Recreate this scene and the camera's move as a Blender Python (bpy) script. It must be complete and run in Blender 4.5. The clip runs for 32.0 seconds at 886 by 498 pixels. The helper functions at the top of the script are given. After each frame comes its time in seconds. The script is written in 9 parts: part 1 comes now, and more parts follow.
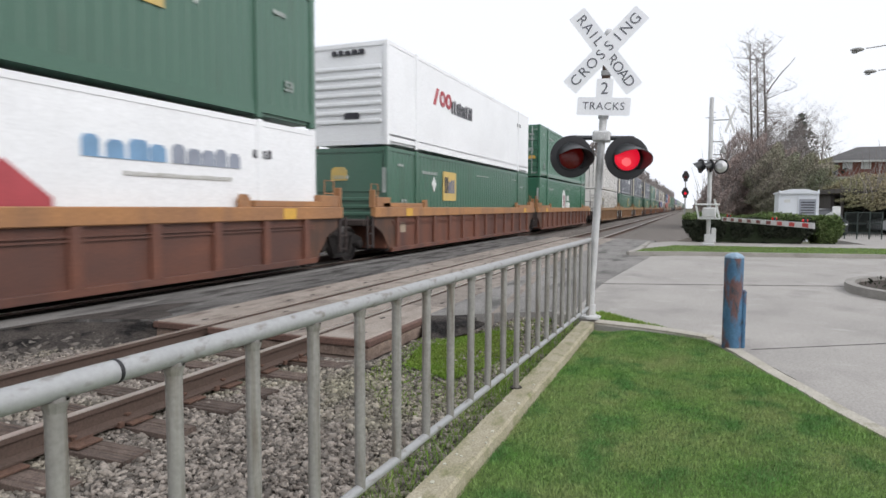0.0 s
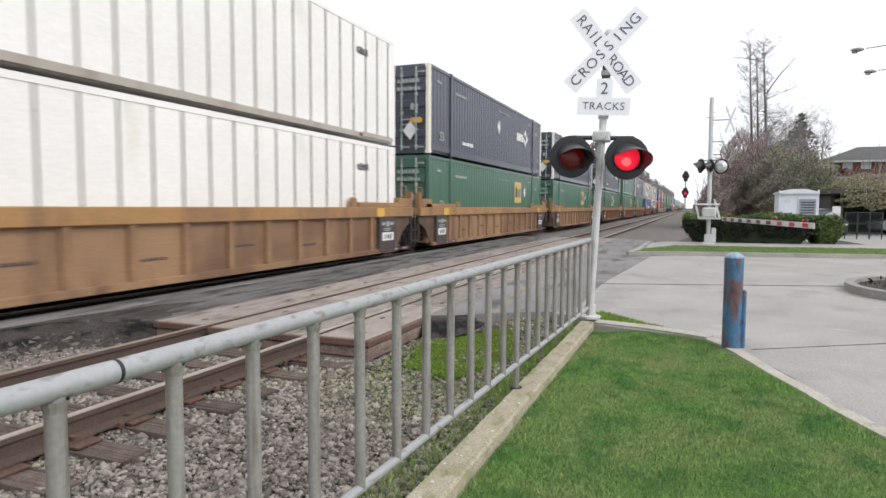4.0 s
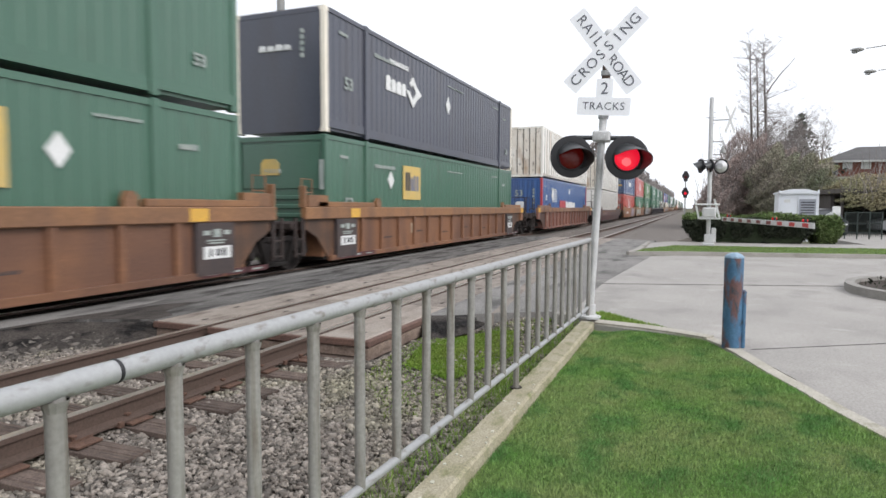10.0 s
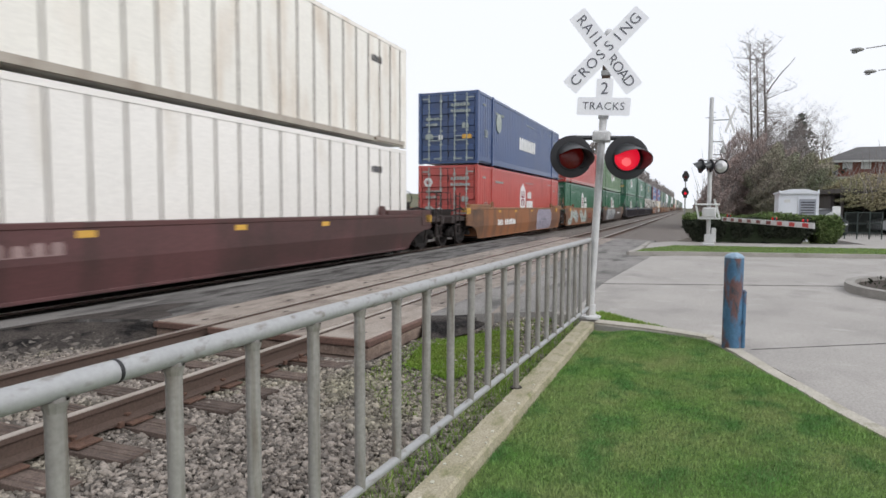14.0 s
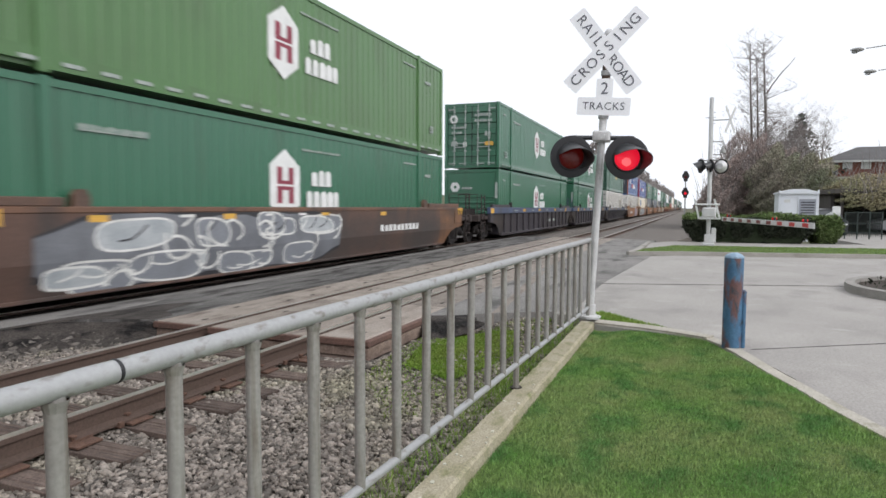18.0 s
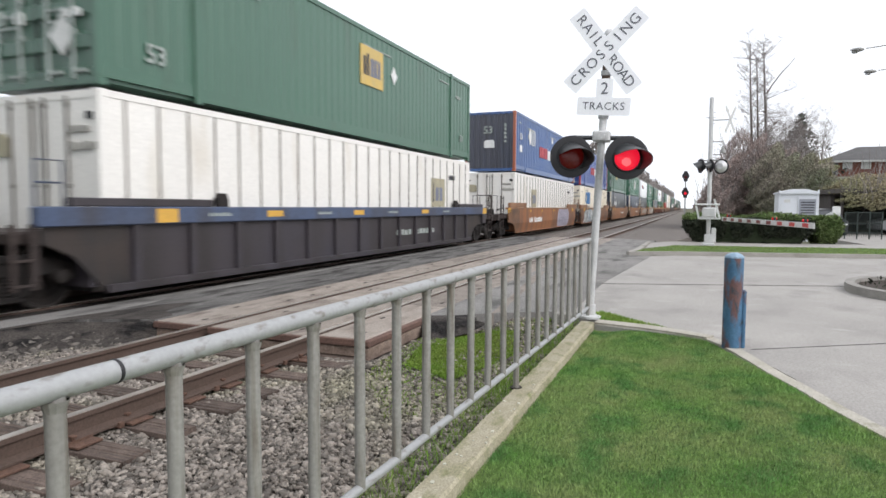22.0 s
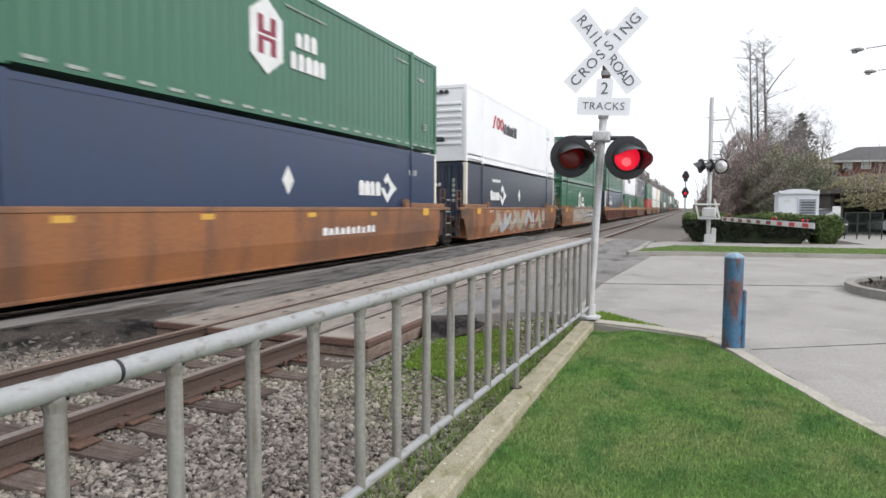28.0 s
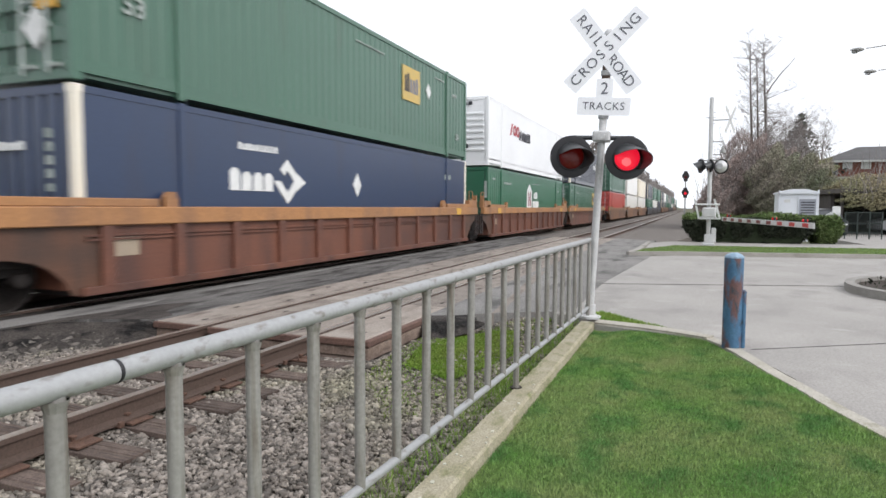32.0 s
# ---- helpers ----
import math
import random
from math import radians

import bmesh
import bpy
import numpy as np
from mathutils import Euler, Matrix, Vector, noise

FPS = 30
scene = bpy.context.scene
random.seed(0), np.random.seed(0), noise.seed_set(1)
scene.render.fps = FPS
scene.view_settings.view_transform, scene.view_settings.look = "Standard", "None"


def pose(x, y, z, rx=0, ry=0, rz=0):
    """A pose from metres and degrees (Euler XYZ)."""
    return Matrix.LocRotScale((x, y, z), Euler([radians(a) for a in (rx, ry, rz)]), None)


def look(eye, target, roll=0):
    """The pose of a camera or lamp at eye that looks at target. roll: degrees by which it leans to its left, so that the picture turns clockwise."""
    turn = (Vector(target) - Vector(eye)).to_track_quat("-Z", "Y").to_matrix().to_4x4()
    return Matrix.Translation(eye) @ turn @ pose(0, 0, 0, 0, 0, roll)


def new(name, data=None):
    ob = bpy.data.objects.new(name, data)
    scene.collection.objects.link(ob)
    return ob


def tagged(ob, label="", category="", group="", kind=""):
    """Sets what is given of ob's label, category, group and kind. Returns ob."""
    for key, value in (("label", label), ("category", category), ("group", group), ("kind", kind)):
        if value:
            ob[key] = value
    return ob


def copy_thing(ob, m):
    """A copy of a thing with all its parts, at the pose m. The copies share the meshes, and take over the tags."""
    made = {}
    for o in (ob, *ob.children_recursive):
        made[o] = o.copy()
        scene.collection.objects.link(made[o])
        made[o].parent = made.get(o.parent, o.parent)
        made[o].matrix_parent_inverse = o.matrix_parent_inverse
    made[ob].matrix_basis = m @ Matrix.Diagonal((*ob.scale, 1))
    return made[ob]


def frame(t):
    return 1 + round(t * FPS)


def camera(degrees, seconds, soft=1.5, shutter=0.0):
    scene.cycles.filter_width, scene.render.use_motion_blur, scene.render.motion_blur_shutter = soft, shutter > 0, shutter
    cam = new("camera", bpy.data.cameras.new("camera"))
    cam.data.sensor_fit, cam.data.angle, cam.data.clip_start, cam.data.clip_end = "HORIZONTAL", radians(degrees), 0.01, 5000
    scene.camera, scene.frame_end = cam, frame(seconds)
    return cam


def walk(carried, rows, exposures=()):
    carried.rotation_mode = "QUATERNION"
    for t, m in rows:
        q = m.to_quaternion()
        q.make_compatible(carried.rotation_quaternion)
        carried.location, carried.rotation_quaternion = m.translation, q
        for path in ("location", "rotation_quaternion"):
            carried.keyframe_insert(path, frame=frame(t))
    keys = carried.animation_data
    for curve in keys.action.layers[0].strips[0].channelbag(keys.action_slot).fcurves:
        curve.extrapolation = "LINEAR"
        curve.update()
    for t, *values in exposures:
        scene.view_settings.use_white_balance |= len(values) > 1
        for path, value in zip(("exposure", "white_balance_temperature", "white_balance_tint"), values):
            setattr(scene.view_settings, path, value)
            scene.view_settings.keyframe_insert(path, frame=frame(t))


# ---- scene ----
# X runs along the tracks, Y across them, z = 0 at the rail heads.
cam = camera(70.83, 32.0, soft=1.6, shutter=0.27)
EYE = Vector((0, 0, 1.45))
AIM = Vector((math.cos(radians(21.66)) * math.cos(radians(3.88)), math.sin(radians(21.66)) * math.cos(radians(3.88)), -math.sin(radians(3.88))))
VIEW = look(EYE, EYE + AIM * 10, 0.26)
walk(cam, [(0.0, VIEW), (32.0, VIEW)], exposures=[(0.0, -0.06), (1.2, -0.06), (2.0, 0.07), (3.0, 0.10), (6.0, 0.12), (10.0, 0.15), (13.2, 0.12), (14.0, -0.11), (15.0, -0.11), (17.0, -0.01), (19.2, -0.01), (20.0, 0.15), (22.2, 0.15), (23.0, -0.01), (25.2, -0.01), (28.0, 0.12), (30.0, 0.15), (32.0, 0.14)])

# ---------------------------------------------------------------- light
world = bpy.data.worlds.new("overcast")
scene.world = world
world.use_nodes = True
wn, wl = world.node_tree.nodes, world.node_tree.links
sky = wn.new("ShaderNodeTexSky")
sky.sky_type, sky.sun_disc, sky.sun_elevation, sky.sun_rotation = "NISHITA", False, radians(39), radians(200)
sky.air_density, sky.dust_density = 1.0, 4.0
grey = wn.new("ShaderNodeMix")
grey.data_type = "RGBA"
grey.inputs[0].default_value = 0.9
wl.new(sky.outputs[0], grey.inputs[6])
grey.inputs[7].default_value = (11.3, 11.6, 12.3, 1)
wl.new(grey.outputs[2], wn["Background"].inputs[0])
wn["Background"].inputs[1].default_value = 0.1
sun = new("sun", bpy.data.lights.new("sun", "SUN"))
sun.data.energy, sun.data.angle, sun.data.color = 1.72, radians(30), (1.0, 0.985, 0.97)
sun.matrix_world = look((0, 0, 50), (math.cos(radians(70)) * 62, math.sin(radians(70)) * 62, 0))


# ---------------------------------------------------------------- mesh helpers
class Geo:
    """Collects vertices and faces of one mesh."""

    def __init__(self):
        self.v, self.f = [], []

    def add(self, vs, fs):
        n = len(self.v)
        self.v += [tuple(a) for a in vs]
        self.f += [tuple(n + i for i in f) for f in fs]
        return self

    def box(self, x0, x1, y0, y1, z0, z1, c=0.0):
        if c <= 0:
            return self.add([(x, y, z) for z in (z0, z1) for y in (y0, y1) for x in (x0, x1)],
                            [(0, 2, 3, 1), (4, 5, 7, 6), (0, 1, 5, 4), (2, 6, 7, 3), (0, 4, 6, 2), (1, 3, 7, 5)])
        bm = bmesh.new()
        bmesh.ops.create_cube(bm, size=1, matrix=Matrix.LocRotScale(((x0 + x1) / 2, (y0 + y1) / 2, (z0 + z1) / 2), None, (x1 - x0, y1 - y0, z1 - z0)))
        bmesh.ops.bevel(bm, geom=bm.edges[:], offset=c, segments=1, affect="EDGES")
        return self.take(bm)

    def take(self, bm, m=None):
        bm.verts.index_update()
        self.add([(m @ v.co if m else v.co) for v in bm.verts], [[v.index for v in f.verts] for f in bm.faces])
        bm.free()
        return self

    def prism(self, pts, axis, a, b):
        """A polygon of two coordinates, pushed along the third axis (0, 1 or 2) from a to b."""
        def put(p, d):
            return ((d, p[0], p[1]), (p[0], d, p[1]), (p[0], p[1], d))[axis]
        n = len(pts)
        return self.add([put(p, a) for p in pts] + [put(p, b) for p in pts],
                        [tuple(range(n))[::-1], tuple(range(n, 2 * n))] + [(i, (i + 1) % n, n + (i + 1) % n, n + i) for i in range(n)])

    def tube(self, path, r, seg=8, caps=True):
        """A round bar along a path; r is one radius or one for each point."""
        pts = [Vector(q) for q in path]
        rr = r if isinstance(r, (list, tuple)) else [r] * len(pts)
        n0, ring = len(self.v), []
        side = None
        for i, q in enumerate(pts):
            d = (pts[min(i + 1, len(pts) - 1)] - pts[max(i - 1, 0)]).normalized()
            if side is None:
                side = d.orthogonal().normalized()
            side = (side - d * side.dot(d)).normalized()
            up = d.cross(side)
            ring.append([q + (side * math.cos(2 * math.pi * k / seg) + up * math.sin(2 * math.pi * k / seg)) * rr[i] for k in range(seg)])
        fs = []
        for i in range(len(pts) - 1):
            for k in range(seg):
                a, b = i * seg + k, i * seg + (k + 1) % seg
                fs.append((a, b, b + seg, a + seg))
        if caps:
            fs += [tuple(range(seg))[::-1], tuple((len(pts) - 1) * seg + k for k in range(seg))]
        return self.add([v for q in ring for v in q], fs)

    def lathe(self, prof, axis="z", seg=24, at=(0, 0, 0)):
        """A profile of (radius, height) turned about an axis."""
        vs, fs, n = [], [], len(prof)
        for k in range(seg):
            c, s = math.cos(2 * math.pi * k / seg), math.sin(2 * math.pi * k / seg)
            for r, h in prof:
                q = {"z": (r * c, r * s, h), "y": (r * c, h, -r * s), "x": (h, r * c, r * s)}[axis]
                vs.append((q[0] + at[0], q[1] + at[1], q[2] + at[2]))
        for k in range(seg):
            for i in range(n - 1):
                a, b = k * n + i, ((k + 1) % seg) * n + i
                fs.append((a, b, b + 1, a + 1))
        return self.add(vs, fs)

    def mesh(self, name, smooth=False):
        me = bpy.data.meshes.new(name)
        me.from_pydata(self.v, [], self.f)
        me.validate()
        if smooth:
            me.shade_smooth()
            me.set_sharp_from_angle(angle=radians(40))
        return me


def arrays(name, verts, faces):
    """A mesh from numpy arrays of vertices and equal-sided faces."""
    me = bpy.data.meshes.new(name)
    n, k = faces.shape
    me.vertices.add(len(verts))
    me.vertices.foreach_set("co", verts.astype(np.float32).ravel())
    me.loops.add(n * k)
    me.loops.foreach_set("vertex_index", faces.astype(np.int32).ravel())
    me.polygons.add(n)
    me.polygons.foreach_set("loop_start", np.arange(0, n * k, k, dtype=np.int32))
    me.polygons.foreach_set("loop_total", np.full(n, k, dtype=np.int32))
    me.update()
    me.validate()
    return me


def ob(name, me, material, parent=None, label="", at=None):
    """One mesh object with a material of its own on shared mesh data."""
    o = new(name, me)
    if not me.materials:
        me.materials.append(material)
    if me.materials[0] != material:
        o.material_slots[0].link = "OBJECT"
        o.material_slots[0].material = material
    if parent:
        o.parent = parent
    if at is not None:
        o.matrix_basis = at if isinstance(at, Matrix) else Matrix.Translation(at)
    if label:
        o["label"] = label
    return o


def part(name, geo, material, parent, label="", smooth=False, at=None):
    me = geo if isinstance(geo, bpy.types.Mesh) else geo.mesh(name, smooth)
    return ob(name, me, material, parent, label, at)


def thing(name, label, category, m=None, group="", kind=""):
    e = new(name)
    e.empty_display_size = 0.2
    if m is not None:
        e.matrix_basis = m
    return tagged(e, label, category, group, kind)


def solo(name, geo, material, label, category="", group="", kind="", smooth=False, at=None):
    o = part(name, geo, material, None, "", smooth, at)
    return tagged(o, label, category, group, kind)


# ---------------------------------------------------------------- materials
def surface(name, color, rough=0.7, metal=0.0, second=None, scale=2.0, mix=0.5, grain=0.12, gscale=40.0, bump=0.15,
            stain=None, stain_scale=(3, 3, 0.5), stain_cut=(0.52, 0.72), random_tint=0.0, spec=0.5, soil=None, emit=None, power=0.0, coords="Object"):
    """Base colour with large patches, fine grain, optional streaked stains and relief."""
    m = bpy.data.materials.new(name)
    m.use_nodes = True
    n, l = m.node_tree.nodes, m.node_tree.links
    b = n["Principled BSDF"]
    b.inputs["Roughness"].default_value, b.inputs["Metallic"].default_value = rough, metal
    b.inputs["Specular IOR Level"].default_value = spec
    tc = n.new("ShaderNodeTexCoord")
    src = tc.outputs[coords]

    def noise_node(sc, detail=4, vec=None):
        t = n.new("ShaderNodeTexNoise")
        t.inputs["Scale"].default_value, t.inputs["Detail"].default_value = sc, detail
        l.new(vec or src, t.inputs["Vector"])
        return t.outputs["Fac"]

    def ramp(fac, a, z):
        r = n.new("ShaderNodeMapRange")
        r.inputs[1].default_value, r.inputs[2].default_value = a, z
        l.new(fac, r.inputs[0])
        return r.outputs[0]

    def blend(fac, ca, cb):
        x = n.new("ShaderNodeMix")
        x.data_type = "RGBA"
        l.new(fac, x.inputs[0])
        for socket, c in ((x.inputs[6], ca), (x.inputs[7], cb)):
            if isinstance(c, tuple):
                socket.default_value = (*c[:3], 1)
            else:
                l.new(c, socket)
        return x.outputs[2]

    second = second or tuple(c * 0.72 for c in color)
    col = blend(ramp(noise_node(scale), 0.5 - mix * 0.5 + 0.05, 0.5 + mix * 0.5), color, second)
    fine = noise_node(gscale, 6)
    if stain:
        mp = n.new("ShaderNodeMapping")
        mp.inputs["Scale"].default_value = stain_scale
        l.new(src, mp.inputs["Vector"])
        col = blend(ramp(noise_node(1.0, 8, mp.outputs[0]), *stain_cut), col, stain)
    if soil:
        mp = n.new("ShaderNodeMapping")
        mp.inputs["Scale"].default_value = soil[1]
        l.new(src, mp.inputs["Vector"])
        col = blend(ramp(noise_node(1.0, 10, mp.outputs[0]), *soil[2]), col, soil[0])
    hsv = n.new("ShaderNodeHueSaturation")
    l.new(col, hsv.inputs["Color"])
    g = n.new("ShaderNodeMapRange")
    g.inputs[3].default_value, g.inputs[4].default_value = 1 - grain * 1.6, 1 + grain * 1.6
    l.new(ramp(fine, 0.25, 0.75), g.inputs[0])
    val = g.outputs[0]
    if random_tint:
        oi = n.new("ShaderNodeObjectInfo")
        gi = n.new("ShaderNodeNewGeometry")
        s = n.new("ShaderNodeMath")
        l.new(oi.outputs["Random"], s.inputs[0])
        l.new(gi.outputs["Random Per Island"], s.inputs[1])
        fr = n.new("ShaderNodeMath")
        fr.operation = "FRACT"
        l.new(s.outputs[0], fr.inputs[0])
        rr = n.new("ShaderNodeMapRange")
        rr.inputs[3].default_value, rr.inputs[4].default_value = 1 - random_tint, 1 + random_tint
        l.new(fr.outputs[0], rr.inputs[0])
        mu = n.new("ShaderNodeMath")
        mu.operation = "MULTIPLY"
        l.new(val, mu.inputs[0])
        l.new(rr.outputs[0], mu.inputs[1])
        val = mu.outputs[0]
    l.new(val, hsv.inputs["Value"])
    l.new(hsv.outputs[0], b.inputs["Base Color"])
    if bump:
        bp = n.new("ShaderNodeBump")
        bp.inputs["Strength"].default_value, bp.inputs["Distance"].default_value = bump, 0.02
        l.new(fine, bp.inputs["Height"])
        l.new(bp.outputs[0], b.inputs["Normal"])
    if emit:
        b.inputs["Emission Color"].default_value = (*emit, 1)
        b.inputs["Emission Strength"].default_value = power
    return m


GRIME = (0.07, 0.05, 0.04)


def paint(name, color, rust=0.35, rough=0.30, second=None, stain=None):
    color = tuple(c * (0.87 if max(color) < 0.6 else 1.0) for c in color)
    return surface(name, color, rough, 0, second or tuple(c * 0.86 + 0.008 for c in color), 0.45, 0.6, 0.07, 30, 0.04,
                   stain or tuple(c * 0.55 + g * 0.3 for c, g in zip(color, GRIME)), (1.4, 1.4, 0.35), (0.78 - rust * 0.6, 0.98 - rust * 0.3), spec=0.62)


CONCRETE = surface("concrete", (0.353, 0.334, 0.314), 0.9, second=(0.285, 0.27, 0.254), scale=0.6, grain=0.14, gscale=60, bump=0.14, stain=(0.225, 0.212, 0.20), stain_scale=(0.9, 1.3, 0.7), stain_cut=(0.53, 0.8), soil=((0.42, 0.40, 0.378), (2.6, 1.6, 1), (0.60, 0.8)))
OLD_CONCRETE = surface("mossy_concrete", (0.39, 0.35, 0.265), 0.95, second=(0.28, 0.255, 0.165), scale=4.5, grain=0.2, gscale=70, bump=0.35, stain=(0.17, 0.18, 0.075), stain_scale=(5, 9, 6), stain_cut=(0.50, 0.72))
EDGE_STONE = surface("pale_edging_concrete", (0.44, 0.41, 0.36), 0.95, second=(0.35, 0.325, 0.27), scale=3, grain=0.16, gscale=60, bump=0.2, stain=(0.24, 0.23, 0.17), stain_scale=(4, 4, 4), stain_cut=(0.58, 0.75))
FAR_KERB = surface("pale_grey_kerb", (0.37, 0.35, 0.325), 0.95, second=(0.29, 0.275, 0.25), scale=1.4, grain=0.14, gscale=40, bump=0.2, stain=(0.19, 0.18, 0.15), stain_scale=(1.5, 1.5, 4), stain_cut=(0.55, 0.75))
GREY_KERB = surface("grey_kerb", (0.30, 0.285, 0.265), 0.95, second=(0.20, 0.19, 0.175), scale=2.5, grain=0.18, gscale=60, bump=0.25)
ASPHALT = surface("asphalt", (0.175, 0.168, 0.162), 0.9, second=(0.105, 0.10, 0.098), scale=0.8, grain=0.25, gscale=90, bump=0.35, stain=(0.05, 0.047, 0.045), stain_scale=(0.7, 3.4, 1), stain_cut=(0.48, 0.60), soil=((0.25, 0.24, 0.23), (1.6, 6.0, 1), (0.60, 0.74)), spec=0.2)
PALE_ASPHALT = surface("pale_asphalt", (0.25, 0.24, 0.23), 0.9, second=(0.18, 0.172, 0.165), scale=0.9, grain=0.25, gscale=90, bump=0.3, stain=(0.10, 0.096, 0.092), stain_scale=(0.8, 2.4, 1), stain_cut=(0.54, 0.68), spec=0.2)
DARK_ASPHALT = surface("dark_asphalt", (0.042, 0.037, 0.035), 0.95, second=(0.072, 0.063, 0.057), scale=3.5, grain=0.35, gscale=45, bump=0.9, stain=(0.014, 0.013, 0.013), stain_scale=(3, 3, 6), stain_cut=(0.5, 0.62), spec=0.2)
BROWN_ASPHALT = surface("brown_asphalt", (0.085, 0.076, 0.07), 0.95, second=(0.06, 0.052, 0.048), scale=2.5, grain=0.3, gscale=60, bump=0.6, stain=(0.03, 0.027, 0.026), stain_scale=(1.2, 3, 1), stain_cut=(0.5, 0.68), spec=0.2)
RUBBLE = surface("asphalt_rubble", (0.15, 0.135, 0.122), 0.95, second=(0.06, 0.054, 0.05), scale=9, grain=0.2, gscale=60, bump=0.3, random_tint=0.6, spec=0.2)
BALLAST = surface("ballast_bed", (0.17, 0.15, 0.135), 1.0, second=(0.12, 0.105, 0.095), scale=3, grain=0.3, gscale=45, bump=0.8)
STONE = surface("crushed_stone", (0.295, 0.262, 0.232), 0.95, second=(0.125, 0.105, 0.09), scale=13, mix=0.55, grain=0.15, gscale=80, bump=0.2, random_tint=0.62, stain=(0.25, 0.235, 0.165), stain_scale=(0.7, 1.1, 1), stain_cut=(0.52, 0.74))
DIRT = surface("ground", (0.14, 0.125, 0.09), 1.0, second=(0.075, 0.095, 0.04), scale=0.15, grain=0.25, gscale=12, bump=0.3)
LAWN = surface("lawn_soil", (0.055, 0.125, 0.027), 1.0, second=(0.095, 0.135, 0.04), scale=1.6, grain=0.25, gscale=50, bump=0.5)
TURF = surface("turf", (0.145, 0.30, 0.066), 0.6, second=(0.30, 0.345, 0.145), scale=1.3, mix=0.42, grain=0.15, gscale=14, bump=0, random_tint=0.38, spec=0.3, stain=(0.10, 0.23, 0.062), stain_scale=(2.3, 2.9, 1), stain_cut=(0.50, 0.66))
MOSS = surface("moss", (0.155, 0.27, 0.042), 0.95, second=(0.20, 0.24, 0.065), scale=2.2, grain=0.2, gscale=30, bump=0, random_tint=0.35, spec=0.1)
PLATE_RUST = surface("rusty_plate", (0.13, 0.072, 0.05), 0.9, 0.1, second=(0.095, 0.055, 0.042), scale=9, grain=0.2, gscale=60, bump=0.3)
VERGE = surface("dull_verge_grass", (0.175, 0.275, 0.075), 0.9, second=(0.22, 0.27, 0.10), scale=1.5, grain=0.15, gscale=12, bump=0, random_tint=0.3, spec=0.1)
WEED = surface("weed_leaf", (0.15, 0.28, 0.042), 0.85, second=(0.24, 0.32, 0.08), scale=3, grain=0.1, gscale=30, bump=0, random_tint=0.35, spec=0.2)
RAIL = surface("rusty_rail", (0.10, 0.066, 0.053), 0.75, 0.2, second=(0.085, 0.058, 0.046), scale=4, grain=0.15, gscale=60, bump=0.15)
RAILHEAD = surface("worn_steel", (0.58, 0.54, 0.50), 0.30, 0.7, second=(0.42, 0.37, 0.33), scale=2.5, grain=0.1, gscale=50, bump=0.05)
TIE = surface("weathered_tie", (0.15, 0.112, 0.094), 0.95, second=(0.085, 0.06, 0.05), scale=6, grain=0.25, gscale=70, bump=0.5, random_tint=0.3, stain=(0.045, 0.032, 0.027), stain_scale=(26, 1.4, 10), stain_cut=(0.5, 0.66))
PANEL = surface("crossing_panel", (0.30, 0.262, 0.232), 0.95, second=(0.23, 0.192, 0.165), scale=2.5, grain=0.18, gscale=60, bump=0.3, random_tint=0.16, stain=(0.115, 0.088, 0.075), stain_scale=(1.8, 4.5, 3), stain_cut=(0.50, 0.76))
PANEL_BASE = surface("panel_base_timber", (0.25, 0.185, 0.15), 0.95, second=(0.16, 0.115, 0.092), scale=5, grain=0.25, gscale=40, bump=0.5, stain=(0.09, 0.062, 0.05), stain_scale=(2, 9, 14))
PANEL_SIDE = surface("panel_edge_timber", (0.15, 0.085, 0.066), 0.95, second=(0.10, 0.06, 0.05), scale=4, grain=0.2, gscale=50, bump=0.4)
GALV = surface("galvanised_pipe", (0.375, 0.38, 0.385), 0.5, 0.25, second=(0.33, 0.335, 0.34), scale=6, grain=0.05, gscale=60, bump=0.06, stain=(0.19, 0.172, 0.15), stain_scale=(14, 26, 26), stain_cut=(0.57, 0.74))
POST_GALV = surface("stained_pipe", (0.315, 0.307, 0.29), 0.55, 0.25, second=(0.25, 0.24, 0.225), scale=5, grain=0.1, gscale=60, bump=0.08, stain=(0.17, 0.145, 0.118), stain_scale=(30, 30, 2.4), stain_cut=(0.50, 0.72))
POLE = surface("silver_paint", (0.60, 0.60, 0.60), 0.5, 0.2, second=(0.48, 0.48, 0.49), scale=5, grain=0.1, gscale=50, bump=0.05, stain=(0.30, 0.25, 0.23), stain_scale=(9, 9, 1.5), stain_cut=(0.6, 0.8))
WHITE = surface("white_sheeting", (0.94, 0.95, 0.98), 0.45, second=(0.90, 0.91, 0.96), scale=3, grain=0.03, bump=0)
HOOD = surface("faded_black_visor", (0.05, 0.053, 0.056), 0.33, second=(0.03, 0.032, 0.034), scale=6, grain=0.1, bump=0.03)
BLACK = surface("black_paint", (0.012, 0.012, 0.015), 0.55, second=(0.018, 0.018, 0.022), scale=6, grain=0.1, bump=0.05)
LETTER = surface("black_letter", (0.085, 0.09, 0.12), 0.6, grain=0.05, bump=0)
LIT = surface("lit_red_lens", (0.55, 0.01, 0.02), 0.25, second=(0.35, 0.015, 0.02), scale=30, grain=0.1, bump=0.5, emit=(1.0, 0.012, 0.045), power=0.68)
UNLIT = surface("dim_red_lens", (0.055, 0.007, 0.008), 0.15, second=(0.03, 0.005, 0.005), scale=30, grain=0.1, bump=0.3, emit=(1.0, 0.03, 0.02), power=0.03)
